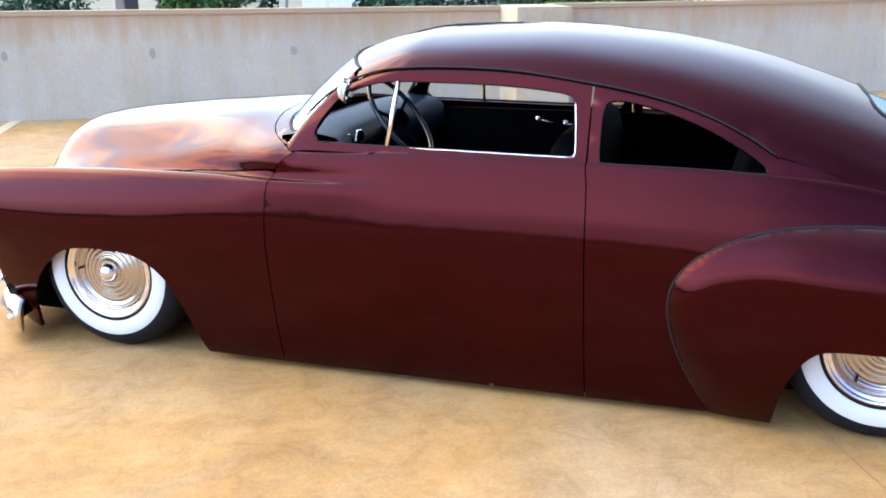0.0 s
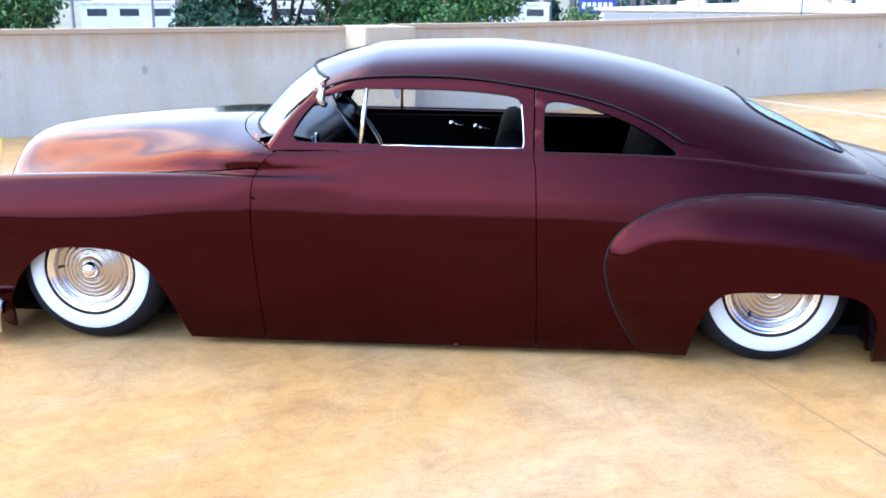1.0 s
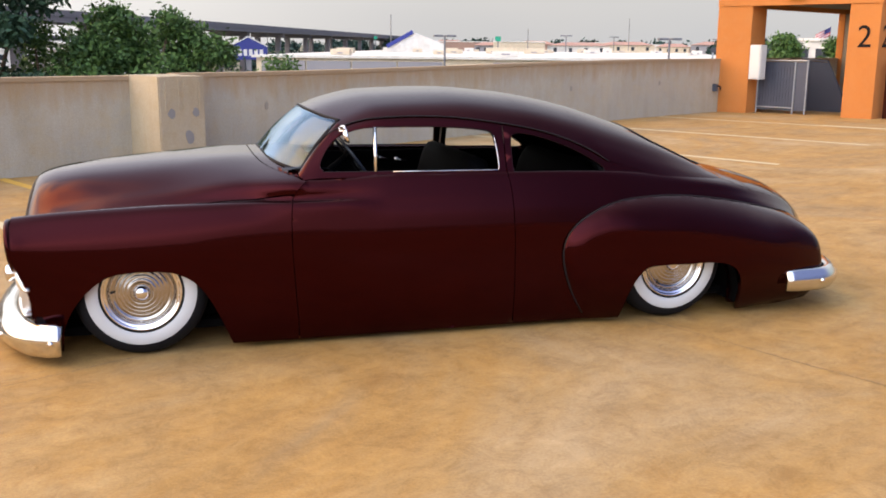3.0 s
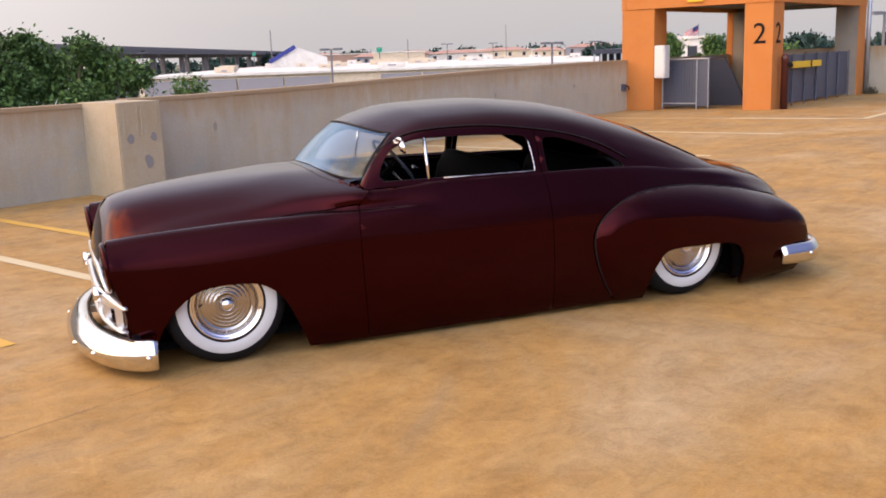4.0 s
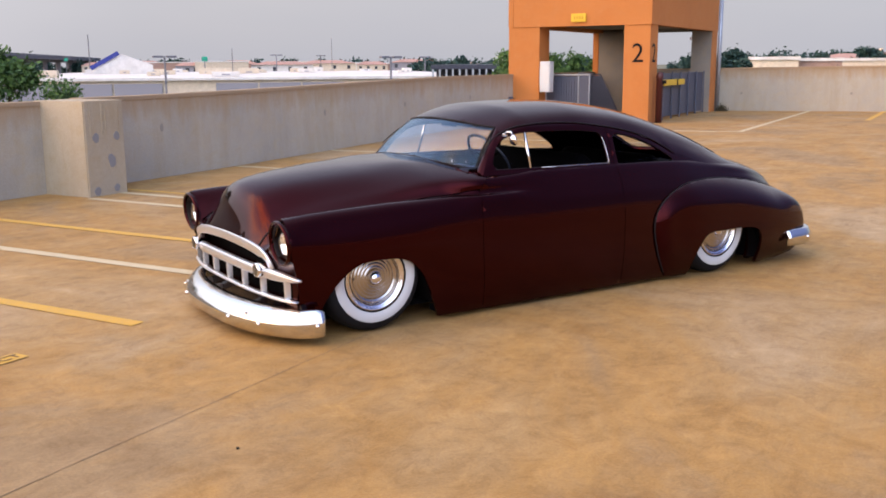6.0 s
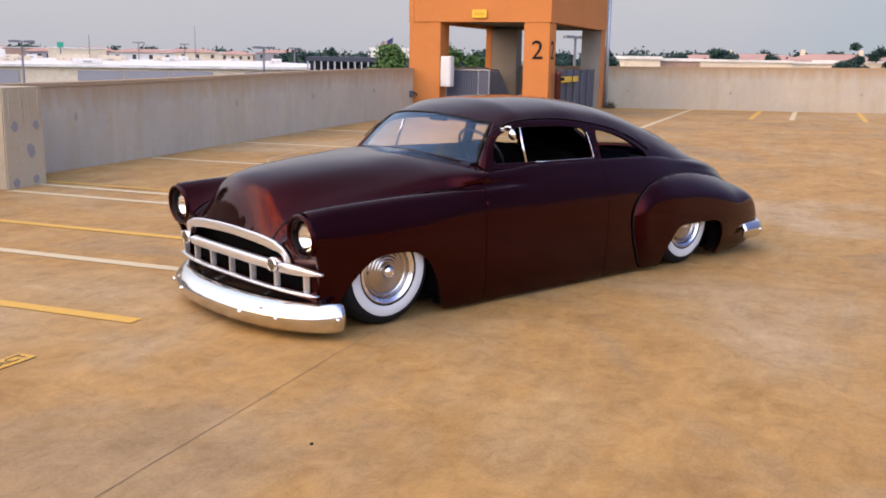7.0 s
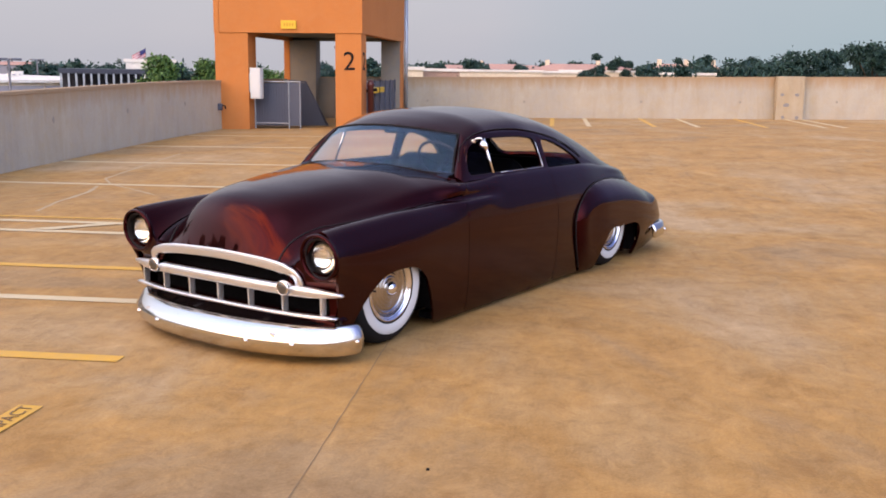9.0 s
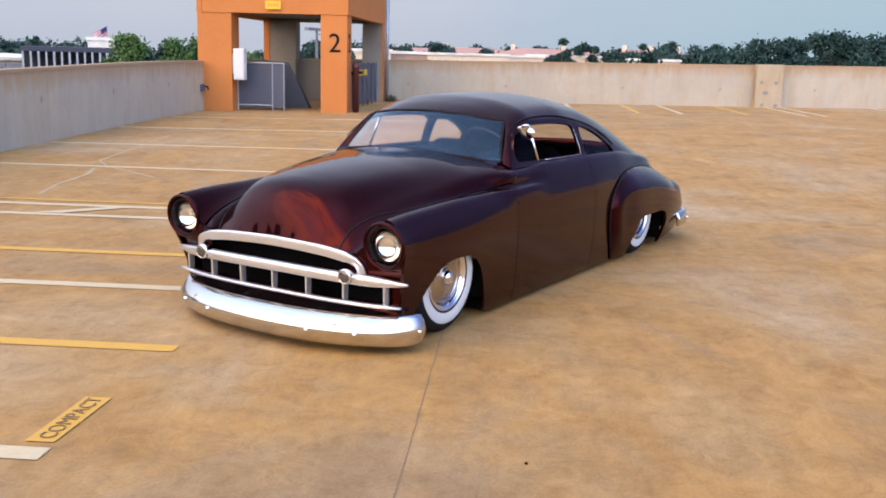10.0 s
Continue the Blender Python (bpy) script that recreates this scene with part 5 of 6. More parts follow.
def grille():
    # a black board stands for the shade behind the grille
    g = part("grille", box((-1.93, -.70, .20), (-1.90, .70, .53)), M_dark, car, "black board that stands for the shade behind the grille")
    face = lambda y, z, o: Vector((fascia_x(y, z) - o, y, z))
    # arched upper moulding that turns down at both ends
    arc = spline([(-.585, .425), (-.578, .462), (-.545, .492), (-.46, .512), (-.30, .528), (0, .538), (.30, .528), (.46, .512), (.545, .492), (.578, .462), (.585, .425)], 4)
    bm, rings = bmesh.new(), []
    for i, (y, z) in enumerate(arc):
        a, b = Vector(arc[max(i - 1, 0)]), Vector(arc[min(i + 1, len(arc) - 1)])
        t = (b - a).normalized()
        nrm = Vector((-t.y, t.x))
        w = .029 if abs(y) < .5 else .023
        ring = []
        for o, v in round_prof(.011, w, 12, 4.6):
            q = Vector((y, z)) + nrm * v
            ring.append(bm.verts.new(face(q.x, q.y, .014 + o)))
        rings.append(ring)
    for a, b in zip(rings, rings[1:]):
        for c in range(12):
            bm.faces.new((a[c], a[(c + 1) % 12], b[(c + 1) % 12], b[c]))
    bmesh.ops.recalc_face_normals(bm, faces=bm.faces)
    part("upper_moulding", bm, M_silver, g, "arched chrome moulding over the grille", True)
    # middle bar with pointed ends
    ys = span(-.835, .835, .05)
    line = []
    for y in ys:
        k = min(1.0, ((.85 - abs(y)) / .20)) ** .6
        line.append((face(min(max(y, -.835), .835), .40, .02) + Vector((0, y - min(max(y, -.835), .835), .0)) + Vector((0, 0, .012 * math.cos(y * 1.8) - .012)), .4 + .6 * k, max(.1, k)))
    part("middle_bar", profile_bar(line, round_prof(.022, .030, 12, 3.2)), M_silver, g, "silver grille bar with pointed ends", True)
    ys = span(-.80, .80, .05)
    part("lower_bar", profile_bar([(face(y, .262, .018), 1, min(1, .35 + (.81 - abs(y)) * 8)) for y in ys], round_prof(.018, .011, 10)), M_silver, g, "thin silver lower grille bar", True)
    for y in (-.715, -.48, -.24, 0, .24, .48, .715):
        t0, t1 = face(y, .395, .016), face(y, .265, .012)
        bm = bmesh.new()
        rings = []
        for f in (0, .5, 1):
            c = t0.lerp(t1, f)
            w = .009 + .003 * (1 - f)
            rings.append([bm.verts.new(c + Vector((a, b, 0))) for a, b in ((-.014, -w * .5), (-.016, 0), (-.014, w * .5), (.02, w), (.02, -w))])
        for a, b in zip(rings, rings[1:]):
            for c in range(5):
                bm.faces.new((a[c], a[(c + 1) % 5], b[(c + 1) % 5], b[c]))
        bmesh.ops.recalc_face_normals(bm, faces=bm.faces)
        part("grille_tooth", bm, M_silver, g)
    for sd in (-1, 1):
        c = face(sd * .520, .413, .0)
        m = Matrix.Translation(c) @ Matrix.Rotation(radians(-90), 4, "Y")
        p = part("parking_lamp", lathe([(0, -.02), (.034, -.02), (.036, .030), (.041, .050), (.042, .072), (.037, .080), (.033, .077)], m, 28), M_chrome, g, "round chrome parking lamp", True)
        part("lamp_lens", lathe([(.034, .077), (.026, .081), (0, .083)], m, 28), mat("parking_lens", (0.16, 0.155, 0.15), 0.2, 0.8), p, smooth=True)
    # painted pan and brackets under the grille
    part("valance", profile_bar([(face(y, .20, -.02), 1, 1) for y in span(-.78, .78, .06)], [(.02, .04), (-.02, .045), (-.04, -.10), (.0, -.10)]), mat("pan_black", (0.006, 0.004, 0.006), 0.18, spec=0.12), car, "black gloss pan under the grille")
    for y in (-.50, -.28, .28, .50):
        part("bumper_bracket", box((-2.17, y - .018, .13), (-1.98, y + .018, .175), bevel=.004), M_silver, car, "metal bumper bracket")


def headlamp(sd):
    m = Matrix.Translation((-2.030, sd * LAMP[0], LAMP[1])) @ Matrix.Rotation(radians(-90), 4, "Y") @ Matrix.Rotation(radians(-3), 4, "Y")
    h = part("headlamp", lathe([(.112, .004), (.104, .008), (.099, .002), (.096, -.030)], m, 40), M_seal, car, "round headlamp sunk in the fender", True)
    part("trim_ring", lathe([(.086, -.040), (.087, -.022), (.082, -.018), (.077, -.024)], m, 40), M_seal, h, smooth=True)
    part("reflector", lathe([(.078, -.026), (.068, -.046), (.046, -.064), (.018, -.076), (0, -.077)], m, 40), M_reflector, h, smooth=True)
    lens = lathe([(.078, -.020), (.070, -.009), (.048, .002), (.022, .007), (0, .008)], m, 40)
    part("lens", lens, M_lens, h, "clear domed headlamp lens", True)
    # painted visor lip round the lamp
    bm = bmesh.new()
    rings = []
    for k in range(41):
        a = 2 * math.pi * k / 40
        up = .5 + .5 * math.sin(a)
        c = Vector((-2.028 - .022 * up, sd * LAMP[0], LAMP[1]))
        d = Vector((0, math.cos(a), math.sin(a)))
        R = .113 + .014 * up
        rings.append([bm.verts.new(c + d * (R + .010 * math.cos(b)) + Vector((.014 * math.sin(b), 0, 0))) for b in [2 * math.pi * j / 8 for j in range(8)]])
    for a, b in zip(rings, rings[1:]):
        for c in range(8):
            bm.faces.new((a[c], a[(c + 1) % 8], b[(c + 1) % 8], b[c]))
    bmesh.ops.remove_doubles(bm, verts=bm.verts, dist=1e-5)
    bmesh.ops.recalc_face_normals(bm, faces=bm.faces)
    part("visor_lip", bm, M_paint, h, smooth=True)
    part("lamp_bucket", lathe([(.100, .0), (.096, -.030), (.086, -.042), (.07, -.085), (0, -.085)], m, 32), M_dark, h, smooth=True)


def bumper(name, half, sign, label, z0, bolts, depth=1.0, tall=1.0):
    """A curved bumper: half is a line of (x, y) from the middle to the end at the side; sign is -1 at the front, 1 at the rear."""
    half = spline(half, 4)
    pts = [Vector((x, -y, z0)) for x, y in half[::-1]] + [Vector((x, y, z0)) for x, y in half[1:]]
    prof = [(.0, .000), (-.003, .014), (-.022, .040), (-.046, .066), (-.064, .080), (-.090, .086), (-.135, .082), (-.140, .070), (-.080, .050), (-.066, -.045), (-.060, -.074), (-.050, -.080), (-.036, -.074), (-.018, -.050), (-.006, -.022)]
    bm, rings, n = bmesh.new(), [], len(prof)
    outs = []
    for i, p in enumerate(pts):
        t = (pts[min(i + 1, len(pts) - 1)] - pts[max(i - 1, 0)]).normalized()
        out = Vector((sign * abs(t.y), math.copysign(abs(t.x), p.y), 0)).normalized()
        outs.append(out)
        k = 1 - .55 * smooth01(.5, 1.0, abs(t.x))
        end = min(i, len(pts) - 1 - i)
        e = 1 - (.14 if end == 0 else .03 if end == 1 else 0)
        rings.append([bm.verts.new(p + out * a * depth * k + Vector((0, 0, b * e * tall))) for a, b in prof])
    for a, b in zip(rings, rings[1:]):
        for c in range(n):
            bm.faces.new((a[c], a[(c + 1) % n], b[(c + 1) % n], b[c]))
    for rg in (rings[0], rings[-1]):
        bm.faces.new(rg)
    bmesh.ops.recalc_face_normals(bm, faces=bm.faces)
    b = part(name, bm, M_bumper, car, label, True)
    for want in bolts:
        for sd in (-1, 1):
            i = min(range(len(pts)), key=lambda k: (pts[k] - Vector((want[0], sd * want[1], z0))).length)
            m = Matrix.Translation(pts[i] + Vector((0, 0, -.004))) @ outs[i].to_track_quat("Z", "Y").to_matrix().to_4x4()
            part("bumper_bolt", lathe([(.014, -.004), (.013, .005), (.008, .010), (0, .011)], m, 12), M_chrome, b, "round chrome bolt head", True)
    return b


def mirror():
    base = Vector((-.430, -.640, 1.112))
    m = part("side_mirror", tube([base, base + Vector((-.005, -.03, .018)), base + Vector((.004, -.055, .020)), base + Vector((.012, -.065, .0))], [.010, .008, .007, .006], 8), M_chrome, car, "small round chrome door mirror", True)
    c = base + Vector((.016, -.066, -.030))
    mm = Matrix.Translation(c) @ Matrix.Rotation(radians(78), 4, "Y") @ Matrix.Rotation(radians(12), 4, "X")
    part("mirror_head", lathe([(0, -.022), (.020, -.018), (.034, -.006), (.037, .004), (.034, .008), (0, .008)], mm, 24), M_chrome, m, smooth=True)
    part("mirror_clamp", box(tuple(base + Vector((-.016, -.012, -.012))), tuple(base + Vector((.012, .012, .010))), bevel=.004), M_chrome, m)


# ---- wheels ----
def wheel(x, sd, seed):
    w = new("wheel")
    w.parent = car
    w["label"] = "wide whitewall wheel with a rippled chrome disc"
    w.matrix_basis = Matrix.Translation((x, sd * (.665 if x < 0 else .680), .330)) @ Matrix.Rotation(radians(90 if sd < 0 else -90), 4, "X") @ Matrix.Rotation(seed, 4, "Z")
    # local z points away from the car
    part("tyre", lathe([(.18, .070), (.202, .090), (.206, .094), (.214, .0955), (.262, .0975), (.272, .096), (.292, .088), (.312, .070), (.325, .044), (.330, .014), (.330, -.04), (.318, -.082), (.28, -.10), (.18, -.08)], seg=56), M_rubber, w, "black tyre", True)
    part("whitewall", lathe([(.2065, .0958), (.213, .0990), (.236, .1012), (.259, .1000), (.2665, .0970)], seg=64), M_ww, w, "broad white sidewall band", True)
    part("rim", lathe([(.198, .066), (.197, .090), (.193, .097), (.186, .096), (.182, .089), (.178, .086), (.172, .087), (.168, .082), (.164, .068), (.160, .058), (.09, .05)], seg=64), M_chrome, w, "polished wheel rim", True)
    prof = [(.161, .056), (.158, .068), (.153, .075), (.146, .077), (.140, .073), (.136, .068)]
    for k in range(29):
        f = k / 28
        r0 = .133 - .079 * f
        prof.append((r0, .069 + .017 * f + .0016 * math.cos(2 * math.pi * 4 * f + math.pi)))
    prof += [(.050, .085), (.046, .080)]
    part("wheel_disc", lathe(prof, seg=64), M_disc, w, "chrome wheel disc with concentric ripples", True)
    part("disc_ring", lathe([(.056, .084), (.051, .090), (.044, .090), (.040, .086)], seg=40), M_disc, w)
    part("hub_cap", lathe([(.040, .086), (.037, .100), (.029, .113), (.016, .120), (0, .122)], seg=32), M_chrome, w, "bullet-shaped chrome hub cap", True)
    part("valve_stem", tube([(.136, 0, .070), (.144, 0, .090)], .005, 8), M_rubber, w)
    return w


# ---- cabin and underside ----
def seat(name, x, width, top, label):
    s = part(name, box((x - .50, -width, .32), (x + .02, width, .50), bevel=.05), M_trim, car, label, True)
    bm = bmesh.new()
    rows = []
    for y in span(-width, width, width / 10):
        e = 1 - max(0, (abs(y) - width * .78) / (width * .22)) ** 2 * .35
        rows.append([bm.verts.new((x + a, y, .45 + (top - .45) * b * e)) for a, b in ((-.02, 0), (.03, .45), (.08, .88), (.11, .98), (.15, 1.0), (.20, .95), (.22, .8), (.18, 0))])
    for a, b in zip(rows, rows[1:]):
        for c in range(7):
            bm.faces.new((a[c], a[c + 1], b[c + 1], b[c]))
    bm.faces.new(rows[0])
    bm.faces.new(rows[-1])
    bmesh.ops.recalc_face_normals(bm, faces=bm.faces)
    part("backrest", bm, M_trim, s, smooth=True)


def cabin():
    # near-black boxes and liners hold the shade of underside, wheel wells and door gaps
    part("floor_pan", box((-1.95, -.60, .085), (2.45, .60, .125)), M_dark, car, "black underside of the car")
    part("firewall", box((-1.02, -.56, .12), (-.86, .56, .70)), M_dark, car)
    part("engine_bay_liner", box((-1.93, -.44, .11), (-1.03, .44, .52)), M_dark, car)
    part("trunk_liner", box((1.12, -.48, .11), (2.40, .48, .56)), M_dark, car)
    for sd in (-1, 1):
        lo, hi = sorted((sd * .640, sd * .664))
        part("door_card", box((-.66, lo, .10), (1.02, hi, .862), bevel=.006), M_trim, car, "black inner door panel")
        lo, hi = sorted((sd * .700, sd * .735))
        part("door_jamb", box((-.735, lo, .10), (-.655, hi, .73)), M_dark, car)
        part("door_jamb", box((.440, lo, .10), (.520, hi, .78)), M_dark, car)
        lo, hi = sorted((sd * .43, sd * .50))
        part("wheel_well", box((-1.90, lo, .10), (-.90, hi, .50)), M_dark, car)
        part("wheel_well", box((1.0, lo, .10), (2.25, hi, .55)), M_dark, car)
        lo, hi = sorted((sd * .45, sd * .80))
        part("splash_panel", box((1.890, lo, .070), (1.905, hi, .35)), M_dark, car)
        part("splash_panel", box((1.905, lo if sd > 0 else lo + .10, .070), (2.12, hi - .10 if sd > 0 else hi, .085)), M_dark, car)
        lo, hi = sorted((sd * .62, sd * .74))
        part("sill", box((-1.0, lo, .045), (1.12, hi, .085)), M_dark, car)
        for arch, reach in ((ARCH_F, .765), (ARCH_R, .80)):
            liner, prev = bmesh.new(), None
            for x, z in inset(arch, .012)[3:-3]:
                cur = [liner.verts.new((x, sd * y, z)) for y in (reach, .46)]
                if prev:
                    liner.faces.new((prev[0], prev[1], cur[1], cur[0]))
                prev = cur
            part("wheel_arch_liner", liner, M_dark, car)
    part("parcel_shelf", box((1.02, -.56, .77), (1.62, .56, .795)), M_trim, car)
    part("rear_bulkhead", box((1.02, -.62, .12), (1.06, .62, .77)), M_trim, car)
    dash = bmesh.new()
    rows = []
    for y in span(-.63, .63, .09):
        k = .09 * (abs(y) / .63) ** 4
        rows.append([dash.verts.new((x + k, y, z)) for x, z in ((-.80, .70), (-.80, .905), (-.70, .925), (-.58, .905), (-.545, .875), (-.54, .78), (-.60, .70))])
    for a, b in zip(rows, rows[1:]):
        for c in range(7):
            dash.faces.new((a[c], a[(c + 1) % 7], b[(c + 1) % 7], b[c]))
    bmesh.ops.recalc_face_normals(dash, faces=dash.faces)
    d = part("dashboard", dash, mat("dash_blue_black", (0.008, 0.012, 0.026), 0.45, spec=0.15), car, "dark painted dashboard", True)
    for y in (-.40, -.28):
        m = Matrix.Translation((-.538, y, .835)) @ Matrix.Rotation(radians(90), 4, "Y")
        part("gauge", lathe([(.045, -.005), (.047, .006), (.041, .008), (.038, .002), (0, .002)], m, 24), M_chrome, d, "round chrome-rimmed gauge", True)
    seat("front_seat", .22, .60, .935, "black upholstered front bench seat")
    seat("rear_seat", .90, .58, .895, "black upholstered rear bench seat")
    # steering wheel on its column
    c = Vector((-.335, -.335, .945))
    ax = Vector((-.80, 0, -.60)).normalized()
    rot = ax.to_track_quat("Z", "Y").to_matrix().to_4x4()
    ring = [c + rot @ Vector((.185 * math.cos(2 * math.pi * k / 36), .185 * math.sin(2 * math.pi * k / 36), 0)) for k in range(38)]
    st = part("steering_wheel", tube(ring, .010, 8, False), mat("steering_rim", (0.02, 0.024, 0.035), 0.25), car, "thin-rimmed dark steering wheel", True)
    part("steering_column", tube([c, c + ax * .36], .022, 10), M_trim, st, smooth=True)
    for a in (20, 160, 270):
        e = c + rot @ Vector((.18 * math.cos(radians(a)), .18 * math.sin(radians(a)), 0))
        part("spoke", tube([c + ax * .02, e], .007, 6), M_trim, st, smooth=True)
    part("horn_cap", lathe([(0, -.03), (.03, -.02), (.045, 0), (.03, .02)], Matrix.Translation(c) @ rot, 20), M_trim, st, smooth=True)
    # bright handles on the far door panel
    for x, z in ((.02, .815), (.155, .80)):
        h = part("window_crank", lathe([(0, .03), (.014, .026), (.018, .0)], Matrix.Translation((x, .655, z)) @ Matrix.Rotation(radians(90), 4, "X"), 16), M_chrome, doors[1], "small chrome window crank", True)
        part("crank_arm", tube([(x, .64, z), (x + .07, .635, z - .012)], .005, 6), M_chrome, h, smooth=True)
    part("rear_view_mirror", box((-.44, -.09, 1.135), (-.425, .09, 1.18), bevel=.006), M_trim, car, "dark interior rear-view mirror")
    part("mirror_stalk", tube([(-.435, 0, 1.17), (-.47, 0, 1.215)], .006, 6), M_trim, car)


def hood_marks():
    n = part("hood_emblem_hole", lathe([(0, .004), (.018, .003), (.020, -.004)], Matrix.Translation((-1.985, .0, .818)) @ Matrix.Rotation(radians(-62), 4, "Y"), 16), M_dark, car, "dark filled emblem mount on the nose")


front_panel()
grille()
for sd in (-1, 1):
    headlamp(sd)
bumper("front_bumper", [(-2.250, 0), (-2.244, .18), (-2.222, .36), (-2.175, .54), (-2.105, .69), (-2.02, .790), (-1.93, .845), (-1.845, .870)], -1, "wide chrome front bumper with worn spots", .130, ((-2.22, .36), (-2.14, .64), (-1.90, .87)))
bumper("rear_bumper", [(2.785, 0), (2.778, .20), (2.755, .40), (2.71, .57), (2.645, .70), (2.56, .795), (2.46, .855), (2.35, .875), (2.17, .880)], 1, "worn chrome rear bumper", .199, ((2.76, .36), (2.40, .87)), .9, .80)
mirror()
for x, sd, a in ((-1.46, -1, 3.1), (1.46, -1, 4.1), (-1.46, 1, 1.0), (1.46, 1, 2.2)):
    wheel(x, sd, a)
cabin()
hood_marks()

# ---- the world beyond the deck ----
GROUND_Z = -8.0


def leaf_material(name, dark, light):
    m = mat(name, light, 0.6, spec=0.25)
    g = node(m, "ShaderNodeNewGeometry")
    c = ramp(m, g, "Random Per Island", [(0.0, dark), (0.6, tuple((a + b) / 2 for a, b in zip(dark, light))), (1.0, light)])
    setcol(m, c)
    bsdf(m).inputs["Transmission Weight"].default_value = 0.0
    return m


M_leafA = leaf_material("leaves_mid", (0.024, 0.062, 0.018), (0.10, 0.185, 0.045))
M_leafB = leaf_material("leaves_dark", (0.011, 0.036, 0.022), (0.045, 0.095, 0.048))
# bluer and darker leaves: the haze of distance is put into the far trees' colour
M_leafC = leaf_material("leaves_far_hazed", (0.011, 0.034, 0.032), (0.032, 0.072, 0.055))
M_bark = concrete("bark", (0.10, 0.075, 0.05), (0.06, 0.045, 0.032), (0.12, 0.09, 0.06), grain=40, big=2.0)
M_grass = concrete("far_ground", (0.16, 0.15, 0.10), (0.10, 0.11, 0.06), (0.20, 0.18, 0.14), grain=.5, big=.01)
M_roofW = concrete("white_roof", (0.68, 0.66, 0.62), (0.60, 0.58, 0.54), (0.55, 0.51, 0.46), grain=1.0, big=.05)
M_beige = concrete("beige_wall", (0.62, 0.53, 0.40), (0.55, 0.47, 0.36), (0.58, 0.48, 0.36), grain=2.0, big=.08)
M_greyp = mat("grey_panel", (0.24, 0.235, 0.26), 0.6)
M_brick = concrete("far_brick", (0.36, 0.23, 0.18), (0.31, 0.20, 0.155), (0.34, 0.23, 0.18), grain=2.0, big=.1)
M_tile = concrete("red_roof", (0.42, 0.25, 0.20), (0.35, 0.21, 0.17), (0.39, 0.25, 0.20), grain=1.5, big=.1)
M_road = mat("overpass_concrete", (0.17, 0.165, 0.19), 0.9)
M_blue = mat("sign_blue", (0.012, 0.025, 0.20), 0.4)
M_teal = mat("road_sign_green", (0.0, 0.30, 0.19), 0.5)
M_glassfar = mat("far_window", (0.03, 0.035, 0.045), 0.2)
M_lamp = mat("lamp_post_grey", (0.16, 0.16, 0.18), 0.6)

gr = bmesh.new()
ring0 = [gr.verts.new((60 * math.cos(2 * math.pi * k / 48), 60 * math.sin(2 * math.pi * k / 48), GROUND_Z)) for k in range(48)]
ring1 = [gr.verts.new((4200 * math.cos(2 * math.pi * k / 48), 4200 * math.sin(2 * math.pi * k / 48), GROUND_Z)) for k in range(48)]
gr.faces.new(ring0)
for k in range(48):
    gr.faces.new((ring0[k], ring1[k], ring1[(k + 1) % 48], ring0[(k + 1) % 48]))
bmesh.ops.recalc_face_normals(gr, faces=gr.faces)
tagged(obj("ground", gr, M_grass), "dull green and brown land around the car park", "ground", kind="structure")
core = bmesh.new()
add_box(core, (FAR_U + .5, FAR_V + .5, GROUND_Z), (EAST_U - .5, WALL_V - .5, -.55), DECK)
tagged(obj("garage_body", core, M_greyconc), "concrete levels of the car park below the deck", "building", kind="structure")


def far(az, d, z=GROUND_Z, eye=(-3.0, -5.0)):
    """A place at an azimuth in degrees and a distance from the camera's region."""
    return Vector((eye[0] + d * math.cos(radians(az)), eye[1] + d * math.sin(radians(az)), z))


def leaves(rng, centres, count, size):
    """Many small folded leaves scattered through round clumps."""
    n_c = len(centres)
    idx = rng.integers(0, n_c, count)
    cs = np.array([[*c[0], c[1]] for c in centres])[idx]
    v = rng.normal(size=(count, 3))
    v /= np.linalg.norm(v, axis=1)[:, None]
    rad = cs[:, 3] * rng.uniform(0.35, 1.0, count) ** 0.6 * (1 + .25 * rng.normal(size=count))
    p = cs[:, :3] + v * rad[:, None] * np.array([1, 1, .8])
    a = rng.normal(size=(count, 3))
    a /= np.linalg.norm(a, axis=1)[:, None]
    b = np.cross(a, rng.normal(size=(count, 3)))
    b /= np.linalg.norm(b, axis=1)[:, None]
    s = size * rng.uniform(.55, 1.3, count)[:, None]
    verts = np.stack([p - a * s, p + b * s * .45, p + a * s, p - b * s * .45], 1).reshape(-1, 3)
    faces = np.arange(count * 4).reshape(-1, 4)
    return verts, faces


